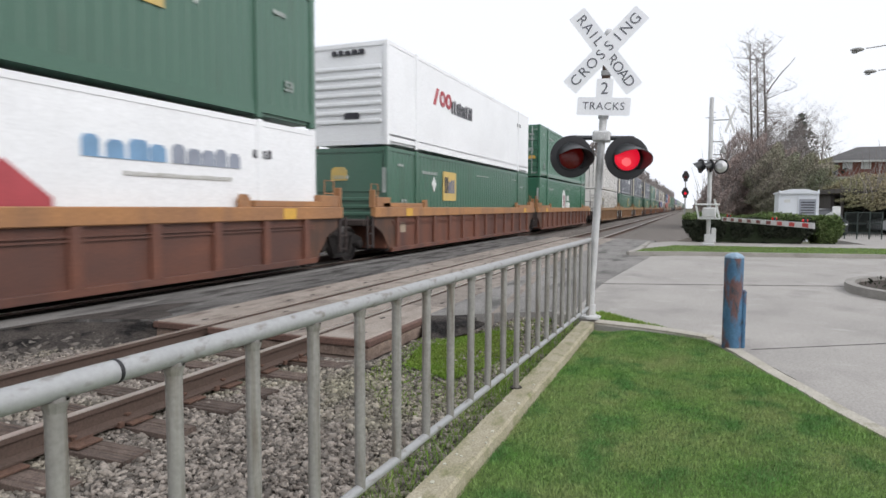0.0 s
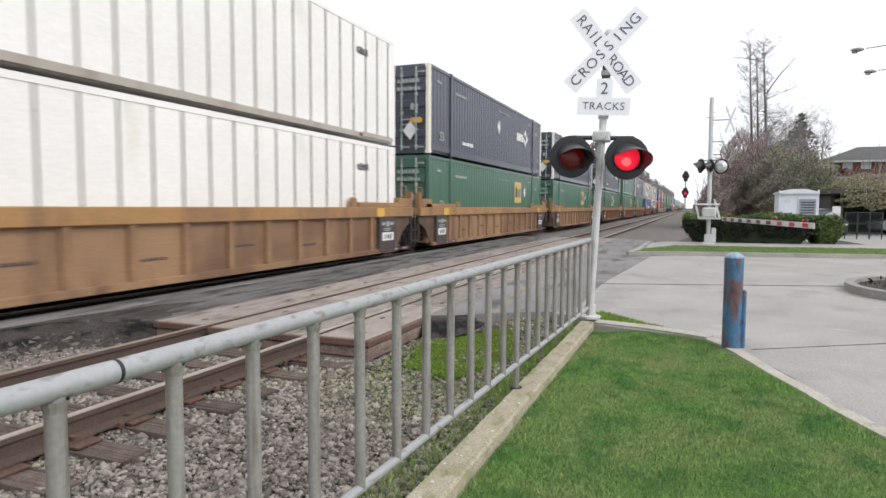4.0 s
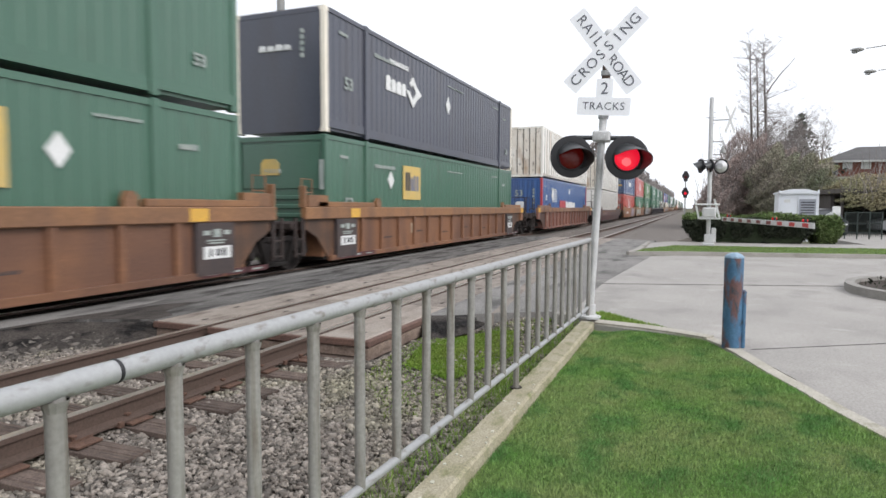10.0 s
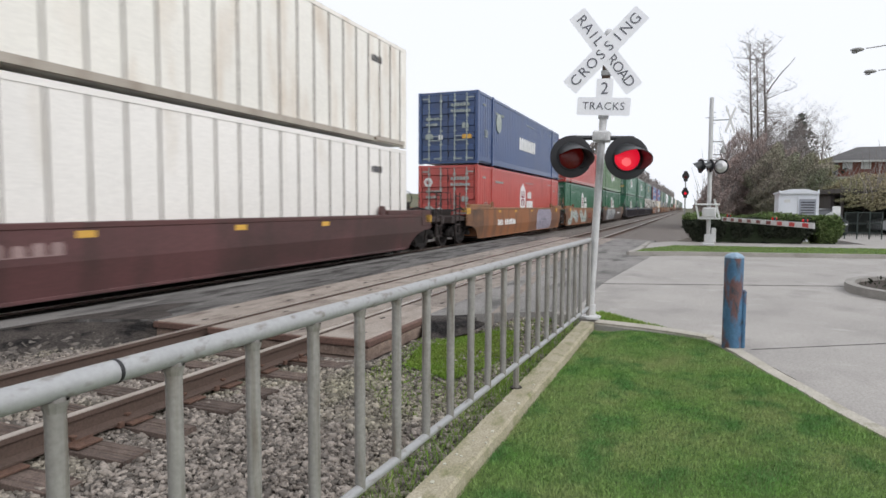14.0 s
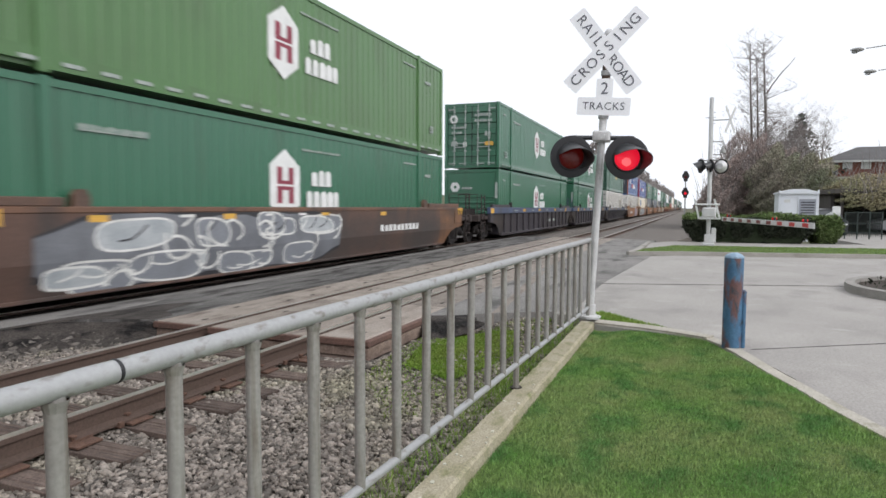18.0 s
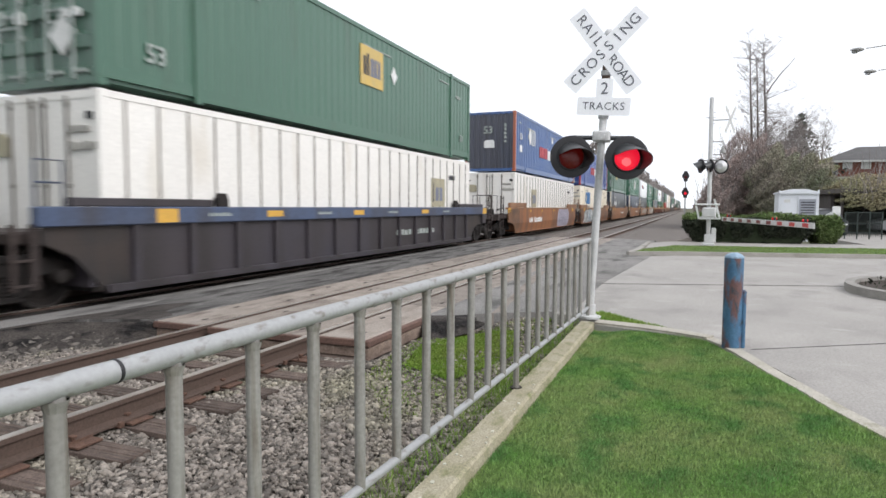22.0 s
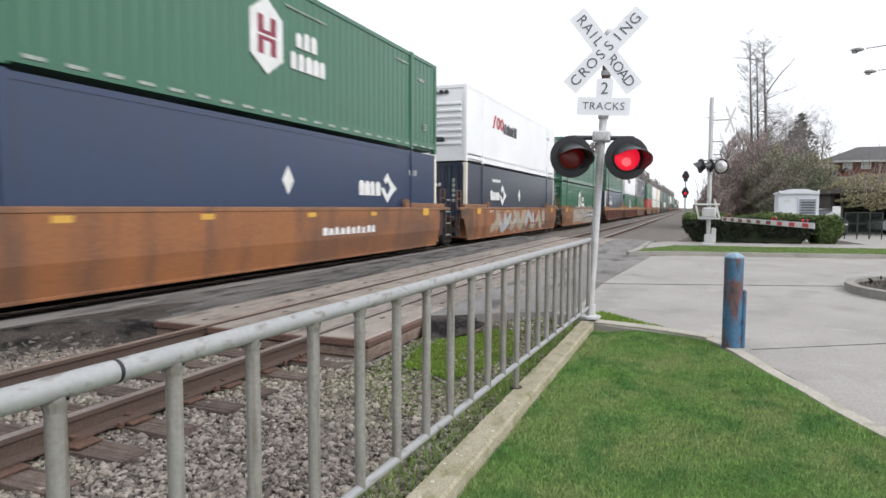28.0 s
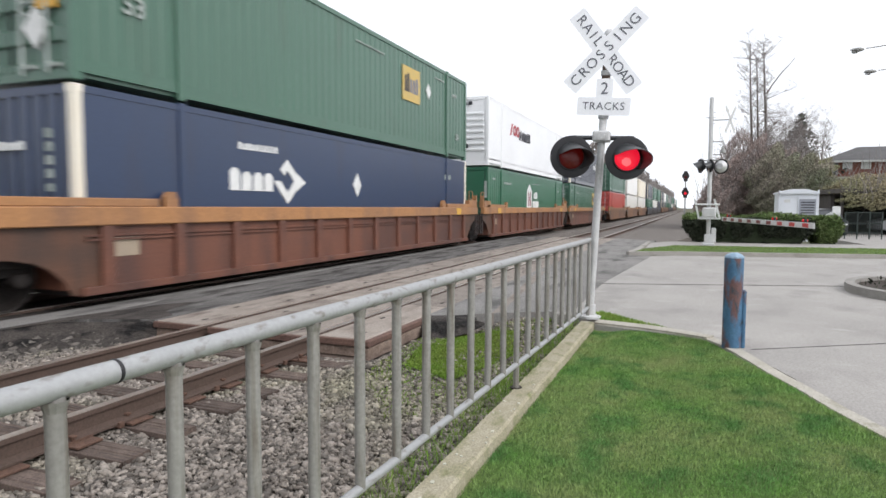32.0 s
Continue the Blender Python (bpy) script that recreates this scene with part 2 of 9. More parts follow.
ARM_LIT = surface("arm_lamp_lens", (0.5, 0.01, 0.012), 0.25, grain=0.05, bump=0, emit=(1.0, 0.03, 0.05), power=0.25)
FILAMENT = surface("bright_bulb", (0.9, 0.2, 0.15), 0.3, grain=0, bump=0, emit=(1.0, 0.10, 0.14), power=0.85)
BOLLARD_BLUE = surface("chipped_blue_paint", (0.042, 0.115, 0.21), 0.6, second=(0.065, 0.16, 0.26), scale=5, grain=0.12, gscale=50, bump=0.15, stain=(0.13, 0.066, 0.062), stain_scale=(8, 8, 3.2), stain_cut=(0.46, 0.56), soil=((0.03, 0.045, 0.06), (14, 14, 7), (0.58, 0.68)))
STRIPE_RED = surface("red_reflective", (0.55, 0.05, 0.05), 0.45, grain=0.06, bump=0)
HEDGE = surface("hedge_leaf", (0.021, 0.029, 0.017), 0.8, second=(0.034, 0.038, 0.023), scale=2.5, grain=0.15, gscale=20, bump=0, random_tint=0.5, spec=0.3)
HEDGE_CORE = surface("hedge_core", (0.020, 0.030, 0.012), 1.0, grain=0.3, gscale=18, bump=0.6)
# Needle green lifted to a paler grey to paint in distance haze.
CONIFER = surface("conifer_needles", (0.105, 0.118, 0.105), 0.85, grain=0.15, gscale=5, bump=0, random_tint=0.4, spec=0.2)
TWIG = surface("bare_twig", (0.29, 0.265, 0.255), 0.95, second=(0.23, 0.205, 0.195), scale=1, grain=0.15, gscale=10, bump=0, random_tint=0.25, spec=0.1)
BRUSH = surface("bramble_leaf", (0.356, 0.294, 0.206), 0.95, second=(0.231, 0.250, 0.131), scale=0.25, grain=0.15, gscale=4, bump=0, random_tint=0.4, spec=0.1)
BARK = surface("bark", (0.15, 0.125, 0.105), 0.95, second=(0.09, 0.075, 0.065), scale=3, grain=0.2, gscale=25, bump=0.4)
ROOF = surface("shingle_roof", (0.10, 0.098, 0.10), 0.9, second=(0.075, 0.072, 0.072), scale=1, grain=0.2, gscale=14, bump=0.3)
GLASS = surface("dark_glass", (0.03, 0.035, 0.04), 0.08, grain=0.05, bump=0, spec=0.8)
TRIM = surface("white_trim", (0.74, 0.75, 0.74), 0.6, grain=0.04, bump=0)
STEEL_POLE = surface("grey_steel_pole", (0.30, 0.30, 0.29), 0.6, 0.2, second=(0.25, 0.25, 0.245), scale=2, grain=0.08, bump=0.05)
WOOD_POLE = surface("utility_pole_wood", (0.19, 0.15, 0.125), 0.95, scale=2, grain=0.2, gscale=20, bump=0.3)
# Gear and wheel colours darkened further for the deep shade under the cars.
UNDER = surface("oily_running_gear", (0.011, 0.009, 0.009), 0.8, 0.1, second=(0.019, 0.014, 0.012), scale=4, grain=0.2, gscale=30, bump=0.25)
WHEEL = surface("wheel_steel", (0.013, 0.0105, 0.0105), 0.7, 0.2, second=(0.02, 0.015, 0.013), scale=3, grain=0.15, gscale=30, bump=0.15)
TREAD = surface("polished_tread", (0.10, 0.09, 0.085), 0.5, 0.4, grain=0.08, bump=0)


# ---------------------------------------------------------------- ground
def smooth01(t):
    t = np.clip(t, 0, 1)
    return t * t * (3 - 2 * t)


def height(x, y):
    """Lie of the land: flat at the tracks, rising beyond the street and on the wooded bank."""
    h = -0.36 + 0.0 * x
    h = h + 0.72 * smooth01((y - 12.2) / 4.0) + 2.9 * smooth01((y - 24) / 12.0) + 2.0 * smooth01((y - 40) / 60)
    bank = smooth01((x - 42) / 22) * smooth01((-1.0 - y) / 7.0)
    return h + 4.6 * bank


def ground_sheet():
    xs = np.concatenate([np.linspace(-900, -60, 8), np.linspace(-50, 130, 91), np.linspace(140, 1800, 24)])
    ys = np.concatenate([np.linspace(-900, -60, 8), np.linspace(-50, 110, 81), np.linspace(120, 900, 10)])
    gx, gy = np.meshgrid(xs, ys, indexing="ij")
    v = np.stack([gx, gy, height(gx, gy)], -1).reshape(-1, 3)
    i, j = np.meshgrid(np.arange(len(xs) - 1), np.arange(len(ys) - 1), indexing="ij")
    a = (i * len(ys) + j).ravel()
    f = np.stack([a, a + len(ys), a + len(ys) + 1, a + 1], -1)
    g = new("ground", arrays("ground", v, f))
    g.data.materials.append(DIRT)
    tagged(g, "bare brownish earth with sparse grass", "ground", kind="structure")


ground_sheet()

NEAR_TRACK, TRAIN_TRACK = 4.70, 9.25
GAUGE = 1.435


def slab(name, pts, top, material, label, category, thick=0.3):
    return solo(name, Geo().prism(pts, 2, top - thick, top), material, label, category, kind="structure")


# crossing roadway, drive and far strip; the road runs obliquely across the tracks
slab("road", [(-20, 7.50), (5.2, 7.50), (5.6, 7.2), (5.9, 6.5), (5.93, 6.28), (30.5, 6.28), (30.5, 8.02), (-20, 8.02)], -0.004, ASPHALT, "patched grey asphalt between the two tracks", "road")
strip = [(-20, 7.54), (2.0, 7.50), (4.6, 7.53), (5.6, 7.50), (6.2, 7.40), (7.0, 7.46), (7.8, 7.72), (9.4, 7.62), (11.0, 7.68), (14.0, 7.74), (19.0, 7.74), (30.4, 7.78), (30.4, 8.01), (9.0, 8.01), (6.5, 7.98), (4.0, 8.0), (-20, 8.0)]
slab("road_strip", strip, 0.0, PALE_ASPHALT, "pale worn asphalt strip along the track", "road", 0.02)
# Dark strip laid in for the shade that the train casts beside its rails.
slab("rail_gutter", [(-20, 8.03), (30.5, 8.03), (30.5, 8.43), (-20, 8.43)], -0.03, DARK_ASPHALT, "oily black asphalt along the far rails", "road")
slab("road_patch", [(4.9, 7.47), (5.6, 7.47), (6.17, 7.36), (6.9, 7.2), (7.3, 6.95), (6.5, 6.7), (6.3, 6.36), (5.95, 6.31), (5.92, 6.5), (5.62, 7.2), (5.22, 7.42)], 0.0, BROWN_ASPHALT, "dark brown asphalt patch beside the crossing panels", "road", 0.02)
shoulder = Geo()
rows_s = []
for i in range(116):
    x = -12 + 17.9 * i / 115
    n1, n2, n3 = noise.noise((x * 1.3, 0, 0)), noise.noise((x * 1.1, 5, 0)), noise.noise((x * 2.7, 9, 0))
    foot = 7.08 + 0.12 * n2 - 0.95 * float(smooth01((x - 4.4) / 1.5))
    edge = 7.47 + 0.05 * n1 - 1.2 * float(smooth01((x - 5.2) / 0.75))
    rows_s.append([(x, edge + 0.06, -0.016), (x, edge - 0.05, -0.04 + 0.02 * n3), (x, edge * 0.55 + foot * 0.45, -0.10 + 0.03 * n2), (x, foot + 0.1, -0.2 + 0.02 * n3), (x, foot - 0.15, -0.27)])
shoulder.add([v for r in rows_s for v in r], [(i * 5 + j, i * 5 + j + 1, i * 5 + j + 6, i * 5 + j + 5) for i in range(115) for j in range(4)])
solo("road_shoulder", shoulder, DARK_ASPHALT, "crumbling dark asphalt shoulder beside the tracks", "road", kind="structure")
slab("road_apron", [(7.62, 3.27), (30.5, 3.27), (29.0, 1.4), (26.0, 1.55), (21.4, 1.6), (19.75, 1.75), (19.8, 1.08), (12.2, 1.55), (8.75, 1.5), (8.5, 1.95), (8.15, 2.48), (7.8, 2.92)], -0.008, PALE_ASPHALT, "worn grey asphalt apron of the level crossing", "road")
sk = Geo()
sk_rows = []
for i in range(13):
    f = i / 12
    n1 = noise.noise((f * 6, 3, 0)) * 0.06
    a = Vector((7.45 + 0.38 * f ** 1.4, 3.26 - 0.62 * f, 0))
    fall = 0.16 * (1 - f) ** 0.6
    sk_rows.append([(a.x + 0.14, a.y + 0.1, -0.012), (a.x + n1, a.y, -0.02), (a.x - 0.20 - n1, a.y - 0.10, -0.03 - fall * 0.6), (a.x - 0.42 * (1 - 0.5 * f), a.y - 0.22, -0.05 - fall * 1.3)])
sk.add([v for r in sk_rows for v in r], [(i * 4 + j, i * 4 + j + 1, i * 4 + j + 5, i * 4 + j + 4) for i in range(12) for j in range(3)])
solo("apron_skirt", sk, DARK_ASPHALT, "broken dark edge of the asphalt apron", "road", kind="structure")
slab("gutter", [(8.1, 2.5), (8.3, 2.42), (14.0, 3.02), (14.0, 3.2)], -0.003, PANEL, "pale concrete gutter strip in the asphalt", "gutter")
slab("pavement", [(7.88, 1.08), (8.3, 1.05), (8.75, 1.5), (12.2, 1.55), (13.9, -3.45), (60, -60), (-30, -60), (-30, -3.2), (3.2, -1.62), (4.66, -1.21), (5.1, -1.08), (6.05, -0.86), (6.9, -0.57), (7.5, -0.3), (7.6, 0.08), (7.7, 0.46)], -0.012, CONCRETE, "pale concrete driveway with sawn joints", "pavement")
slab("street", [(12.22, 1.56), (19.8, 1.08), (20.4, 0.32), (21.65, -5.35), (24, -40), (40, -60), (60, -60), (13.92, -3.46)], -0.012, CONCRETE, "pale concrete street beside the level crossing", "road")
slab("joint_filler", [(12.16, 1.56), (12.22, 1.56), (13.92, -3.46), (13.86, -3.46)], -0.009, DARK_ASPHALT, "dark filled joint in the concrete", "joint")
slab("joint_filler", [(7.09, -0.62), (7.11, -0.63), (8.0, -2.0), (11.98, -8.0), (11.95, -8.0), (7.98, -2.01)], -0.009, DARK_ASPHALT, "dark filled joint in the concrete", "joint")
slab("gravel_path", [(31, 3.45), (120, 3.45), (120, -1.0), (40, -0.6), (31, 0.6), (27.8, 0.9), (27.0, 1.45), (29.0, 1.4)], -0.10, BALLAST, "grey gravel track beside the railway", "path")
# far verge behind its kerb
kerb_line = [(19.75, 1.72), (20.35, 0.36), (21.6, -5.3), (23.9, -40)]
k = Geo()
for (xa, ya), (xb, yb) in zip(kerb_line, kerb_line[1:]):
    d = Vector((xb - xa, yb - ya, 0)).normalized()
    n = Vector((-d.y, d.x, 0))
    n = n if n.x > 0 else -n
    k.prism([(xa, ya), (xb, yb), (xb + n.x * 0.16, yb + n.y * 0.16), (xa + n.x * 0.16, ya + n.y * 0.16)], 2, -0.3, 0.11)
k.prism([(19.75, 1.72), (19.85, 1.82), (21.4, 1.66), (26.2, 1.62), (26.2, 1.46), (21.4, 1.50)], 2, -0.3, 0.10)
solo("kerb", k, FAR_KERB, "weathered concrete kerb round the far verge", "kerb", kind="structure")
slab("verge_soil", [(19.9, 1.62), (20.52, 0.36), (21.77, -5.3), (24.0, -40), (27.5, -40), (25.6, -6.3), (24.4, 0.5), (22.0, 1.45)], 0.07, LAWN, "strip of mown grass behind the kerb", "verge")
slab("sidewalk", [(24.4, 0.5), (22.4, 1.44), (26.2, 1.44), (27.2, 0.9), (27.6, 0.4), (28.2, -4.6), (29.4, -12), (36, -40), (27.5, -40), (25.6, -6.3)], 0.06, CONCRETE, "concrete walk in front of the hedge", "sidewalk")

# lawn in front of the camera


def lawn_level(x, y):
    """The lawn lies below the kerb and comes up level with its outer edging."""
    return -0.09 + 0.075 * np.maximum(smooth01((0.5 - y) / 1.3), 0.85 * smooth01((x - 6.3) / 1.1) * smooth01((1.0 - y) / 0.5))


lb_x, lb_y = np.meshgrid(np.linspace(-3, 7.9, 100), np.linspace(-3.0, 1.13, 50), indexing="ij")
lb_i, lb_j = np.meshgrid(np.arange(99), np.arange(49), indexing="ij")
lb_a = (lb_i * 50 + lb_j).ravel()
lawn_bed = new("lawn_bed", arrays("lawn_bed", np.stack([lb_x, lb_y, lawn_level(lb_x, lb_y) - 0.012], -1).reshape(-1, 3), np.stack([lb_a, lb_a + 50, lb_a + 51, lb_a + 1], -1)))
lawn_bed.data.materials.append(LAWN)
tagged(lawn_bed, "soil under the lawn", "soil", kind="structure")


def inside(px, py, poly):
    c = np.zeros(len(px), bool)
    for (xa, ya), (xb, yb) in zip(poly, poly[1:] + poly[:1]):
        c ^= ((ya > py) != (yb > py)) & (px < (xb - xa) * (py - ya) / (yb - ya + 1e-12) + xa)
    return c


def shelf(x, y):
    """Rise of the gravel towards the asphalt apron."""
    return 0.17 * smooth01((x - 6.3) / 1.9) * smooth01((2.75 - y) / 0.7)


def blades(name, poly, count, base, tall, wide, material, label, bias=1.0, rise=False):
    """Grass as many leaning blades over a polygon."""
    rng = np.random.default_rng(5)
    lo, hi = np.min(poly, 0), np.max(poly, 0)
    x = lo[0] + (hi[0] - lo[0]) * rng.random(count * 3) ** bias
    y = rng.uniform(lo[1], hi[1], count * 3)
    keep = inside(x, y, poly)
    x, y = x[keep][:count], y[keep][:count]
    n = len(x)
    base = base + (shelf(x, y) if rise else 0.0 * x) + (lawn_level(x, y) + 0.09 if material == TURF else 0.0)
    patch = 0.7 + 0.5 * np.sin(x * 2.1 + 1.3 * np.sin(y * 3.1)) * np.sin(y * 2.7 + 1.1 * np.sin(x * 1.7))
    h = tall * (0.45 + 0.55 * rng.random(n)) * (0.7 + 0.4 * patch)
    a, t = rng.uniform(0, 2 * np.pi, n), rng.uniform(0, 2 * np.pi, n)
    lean = h * rng.uniform(0.1, 0.9, n)
    w = wide * rng.uniform(0.6, 1.3, n) * np.clip(0.6 + x * 0.12, 0.8, 2.0)
    p0 = np.stack([x - np.cos(a) * w, y - np.sin(a) * w, base], -1)
    p1 = np.stack([x + np.cos(a) * w, y + np.sin(a) * w, base], -1)
    p2 = np.stack([x + np.cos(t) * lean, y + np.sin(t) * lean, base + h], -1)
    v = np.stack([p0, p1, p2], 1).reshape(-1, 3)
    o = new(name, arrays(name, v, np.arange(3 * n).reshape(-1, 3)))
    o.data.materials.append(material)
    return tagged(o, label, "grass", kind="stuff")


lawn_view = [(2.0, 1.125), (7.85, 1.11), (7.73, 0.5), (7.58, 0.09), (7.44, -0.18), (7.21, -0.31), (6.83, -0.44), (6.12, -0.66), (5.62, -0.84), (5.16, -0.98), (4.65, -1.18), (3.2, -1.6), (2.0, -1.75)]
blades("lawn", lawn_view, 230000, -0.09, 0.027, 0.0022, TURF, "short green lawn with paler worn patches")
blades("edge_grass", [(8.14, 1.02), (8.4, 1.2), (8.8, 1.13), (8.35, 0.66), (7.96, 0.25), (7.88, 0.15), (8.02, 0.48)], 2200, -0.02, 0.06, 0.006, WEED, "tufts of grass along the pavement edge")
blades("track_weeds", [(5.5, 2.1), (5.85, 2.75), (6.9, 3.0), (7.45, 2.7), (7.5, 2.0), (6.8, 1.75)], 15000, -0.215, 0.034, 0.0055, MOSS, "bright green moss in the gravel beside the track", rise=True)
blades("track_weeds", [(4.3, 2.2), (5.3, 3.0), (7.1, 3.15), (7.9, 2.3), (8.3, 1.6), (7.6, 1.5), (6.3, 1.5), (4.6, 1.7)], 4200, -0.215, 0.036, 0.0045, MOSS, "sparse green moss between the stones", rise=True)
blades("kerb_weeds", [(2.6, 1.36), (2.6, 1.75), (5.4, 1.7), (8.3, 1.42), (8.2, 1.32), (5.0, 1.36)], 2300, -0.22, 0.11, 0.0032, WEED, "straggling weeds along the foot of the kerb", rise=True)
blades("verge", [(19.9, 1.62), (20.52, 0.36), (21.77, -5.3), (23.0, -15), (26.2, -15), (25.6, -6.3), (24.4, 0.5), (22.0, 1.45)], 20000, 0.06, 0.045, 0.012, VERGE, "mown grass strip behind the far kerb")

MOSS_WHITE = surface("old_pale_paint", (0.62, 0.60, 0.50), 0.9, grain=0.1, bump=0.1)
# low kerb wall that carries the railing
w = Geo()
jit = random.Random(8)
wall_x = [-3.0 + 0.145 * i for i in range(77)]
rows_w = []
for x in wall_x:
    y0, y1 = 1.128 - 0.004 * x + jit.uniform(-0.006, 0.006), 1.312 - 0.004 * x + jit.uniform(-0.006, 0.006)
    j = jit.uniform(-0.004, 0.003)
    rows_w.append([(x, y0 - 0.012, -0.5), (x, y0 - 0.006, -0.06), (x, y0, -0.018), (x, y0 + 0.016, -0.002 + j), (x, y1 - 0.018, 0.0 + j), (x, y1, -0.02), (x, y1 + 0.008, -0.5)])
w.add([v for r in rows_w for v in r], [(i * 7 + j, i * 7 + j + 1, i * 7 + j + 8, i * 7 + j + 7) for i in range(76) for j in range(6)] + [tuple(range(6, -1, -1)), tuple(76 * 7 + j for j in range(7))])
kw = solo("kerb_wall", w, OLD_CONCRETE, "mossy cracked concrete kerb under the railing", "kerb", kind="structure")
flakes = Geo()
for i in range(17):
    x, y, s = jit.gauss(3.7, 0.6), jit.uniform(1.13, 1.26), jit.uniform(0.005, 0.018)
    n = jit.randint(5, 7)
    flakes.prism([(x + 1.5 * s * jit.uniform(0.6, 1.1) * math.cos(6.283 * k / n), y + s * jit.uniform(0.6, 1.1) * math.sin(6.283 * k / n)) for k in range(n)], 2, -0.01, 0.0035)
part("paint_fleck", flakes, MOSS_WHITE, kw, "remains of pale paint")
solo("concrete_block", Geo().box(7.98, 8.2, 1.40, 1.62, -0.16, 0.08, 0.015), GREY_KERB, "small grey concrete block beside the signal foot", "block")
e = Geo()
inner = [(7.9, 1.09), (7.76, 0.5), (7.6, 0.08), (7.46, -0.2), (7.22, -0.33), (6.84, -0.46), (6.13, -0.68), (5.63, -0.86), (5.17, -1.0), (4.66, -1.2), (3.2, -1.62)]
outer = [(8.12, 1.06), (7.98, 0.44), (7.78, 0.02), (7.6, -0.28), (7.3, -0.45), (6.9, -0.58), (6.19, -0.79), (5.68, -0.97), (5.22, -1.11), (4.71, -1.31), (3.25, -1.73)]
for i in range(len(inner) - 1):
    lift = 0.026 if i < 3 else 0.004
    e.prism([inner[i], outer[i], outer[i + 1], inner[i + 1]], 2, -0.3, lift - 0.012)
solo("lawn_edging", e, EDGE_STONE, "narrow concrete edging round the lawn", "edging", kind="structure")


# ---------------------------------------------------------------- tracks
def ballast(y0, y1, x0, x1, top, name):
    xs, ys = np.linspace(x0, x1, 60), np.linspace(y0, y1, 24)
    gx, gy = np.meshgrid(xs, ys, indexing="ij")
    z = top + 0.02 * np.sin(gx * 5 + np.sin(gy * 7)) - 0.10 * np.clip(np.abs(gy - (y0 + y1) / 2) / ((y1 - y0) / 2) - 0.8, 0, 1) * 5
    z = z + (shelf(gx, gy) if x0 == -12 else 0.0)
    i, j = np.meshgrid(np.arange(59), np.arange(23), indexing="ij")
    a = (i * 24 + j).ravel()
    o = new(name, arrays(name, np.stack([gx, gy, z], -1).reshape(-1, 3), np.stack([a, a + 24, a + 25, a + 1], -1)))
    o.data.materials.append(BALLAST)
    tagged(o, "bed of grey-brown crushed rock ballast", "ballast", kind="structure")


ballast(1.2, 7.0, -12, 9, -0.275, "ballast_bed")
ballast(2.2, 7.0, 30, 420, -0.17, "ballast_bed")
ballast(7.0, 12.6, -40, 420, -0.16, "ballast_bed")


def stones(name, count, region, zf, size, label, material=STONE):
    """Loose crushed rock as small irregular lumps."""
    rng = np.random.default_rng(11)
    sv = np.array([(x * (1.0 if z < 0 else 0.72), y * (1.0 if z < 0 else 0.66), z) for z in (-0.7, 0.7) for y in (-0.75, 0.75) for x in (-0.75, 0.75)])
    sf = np.array([(0, 2, 3, 1), (4, 5, 7, 6), (0, 1, 5, 4), (2, 6, 7, 3), (0, 4, 6, 2), (1, 3, 7, 5)])
    x, y = region(rng, count)
    n, k = len(x), len(sv)
    s = size * (0.5 + 1.1 * rng.random(n) ** 2.0)
    sc = s[:, None] * rng.uniform(0.55, 1.4, (n, 3)) * np.array([1.12, 0.95, 0.62])
    v = (sv[None] + 0.27 * rng.standard_normal((n, k, 3))) * sc[:, None, :]
    a = rng.uniform(0, 6.28, n)
    tl = rng.uniform(-0.8, 0.8, n)
    c, sn, ct, st = np.cos(a)[:, None], np.sin(a)[:, None], np.cos(tl)[:, None], np.sin(tl)[:, None]
    vx, vy, vz = v[..., 0], v[..., 1], v[..., 2]
    vy, vz = vy * ct - vz * st, vy * st + vz * ct
    vx, vy = vx * c - vy * sn, vx * sn + vy * c
    v = np.stack([vx + x[:, None], vy + y[:, None], vz + (zf(x, y) + s * 0.2 * rng.random(n))[:, None]], -1)
    f = (np.arange(n)[:, None, None] * k + sf[None]).reshape(-1, 4)
    o = new(name, arrays(name, v.reshape(-1, 3), f))
    o.data.materials.append(material)
    tagged(o, label, "gravel", kind="stuff")


def shoulder_region(rng, n):
    x = rng.uniform(0.5, 6.0, n)
    y = 7.1 - 0.8 * smooth01((x - 4.4) / 1.5) + 0.16 * rng.standard_normal(n)
    return x, y


def near_region(rng, n):
    x = 0.3 + 8.0 * rng.random(n) ** 1.35
    y = rng.uniform(1.36, 7.3, n)
    keep = ~((x > 5.85) & (y > 3.15) & (y < 6.5)) & ~((x > 5.2) & (y < 3.1) & (rng.random(n) < 0.45)) & ~((y > 7.08) | ((x > 4.6) & (y > 6.95 - 0.5 * (x - 4.6))))
    return x[keep], y[keep]


stones("ballast", 140000, near_region, lambda x, y: -0.224 + shelf(x, y) + 0.014 * np.sin(x * 3 + y * 2) * np.sin(y * 5 - x) - 0.03 * ((x * 7919.0 + y * 104729.0) % 1.0), 0.0195, "loose grey crushed rock of the track ballast")

stones("rubble", 2600, shoulder_region, lambda x, y: -0.24 + 0.13 * smooth01((y - 7.05 + 0.8 * smooth01((x - 4.4) / 1.5)) / 0.5), 0.04, "broken lumps of asphalt along the shoulder", RUBBLE)


def rail_geo(x0, x1):
    prof = [(-0.07, -0.17), (0.07, -0.17), (0.07, -0.155), (0.012, -0.13), (0.012, -0.045), (0.036, -0.035), (0.036, -0.003), (0.03, 0.0),
            (-0.03, 0.0), (-0.036, -0.003), (-0.036, -0.035), (-0.012, -0.045), (-0.012, -0.13), (-0.07, -0.155)]
    return Geo().prism(prof, 0, x0, x1)


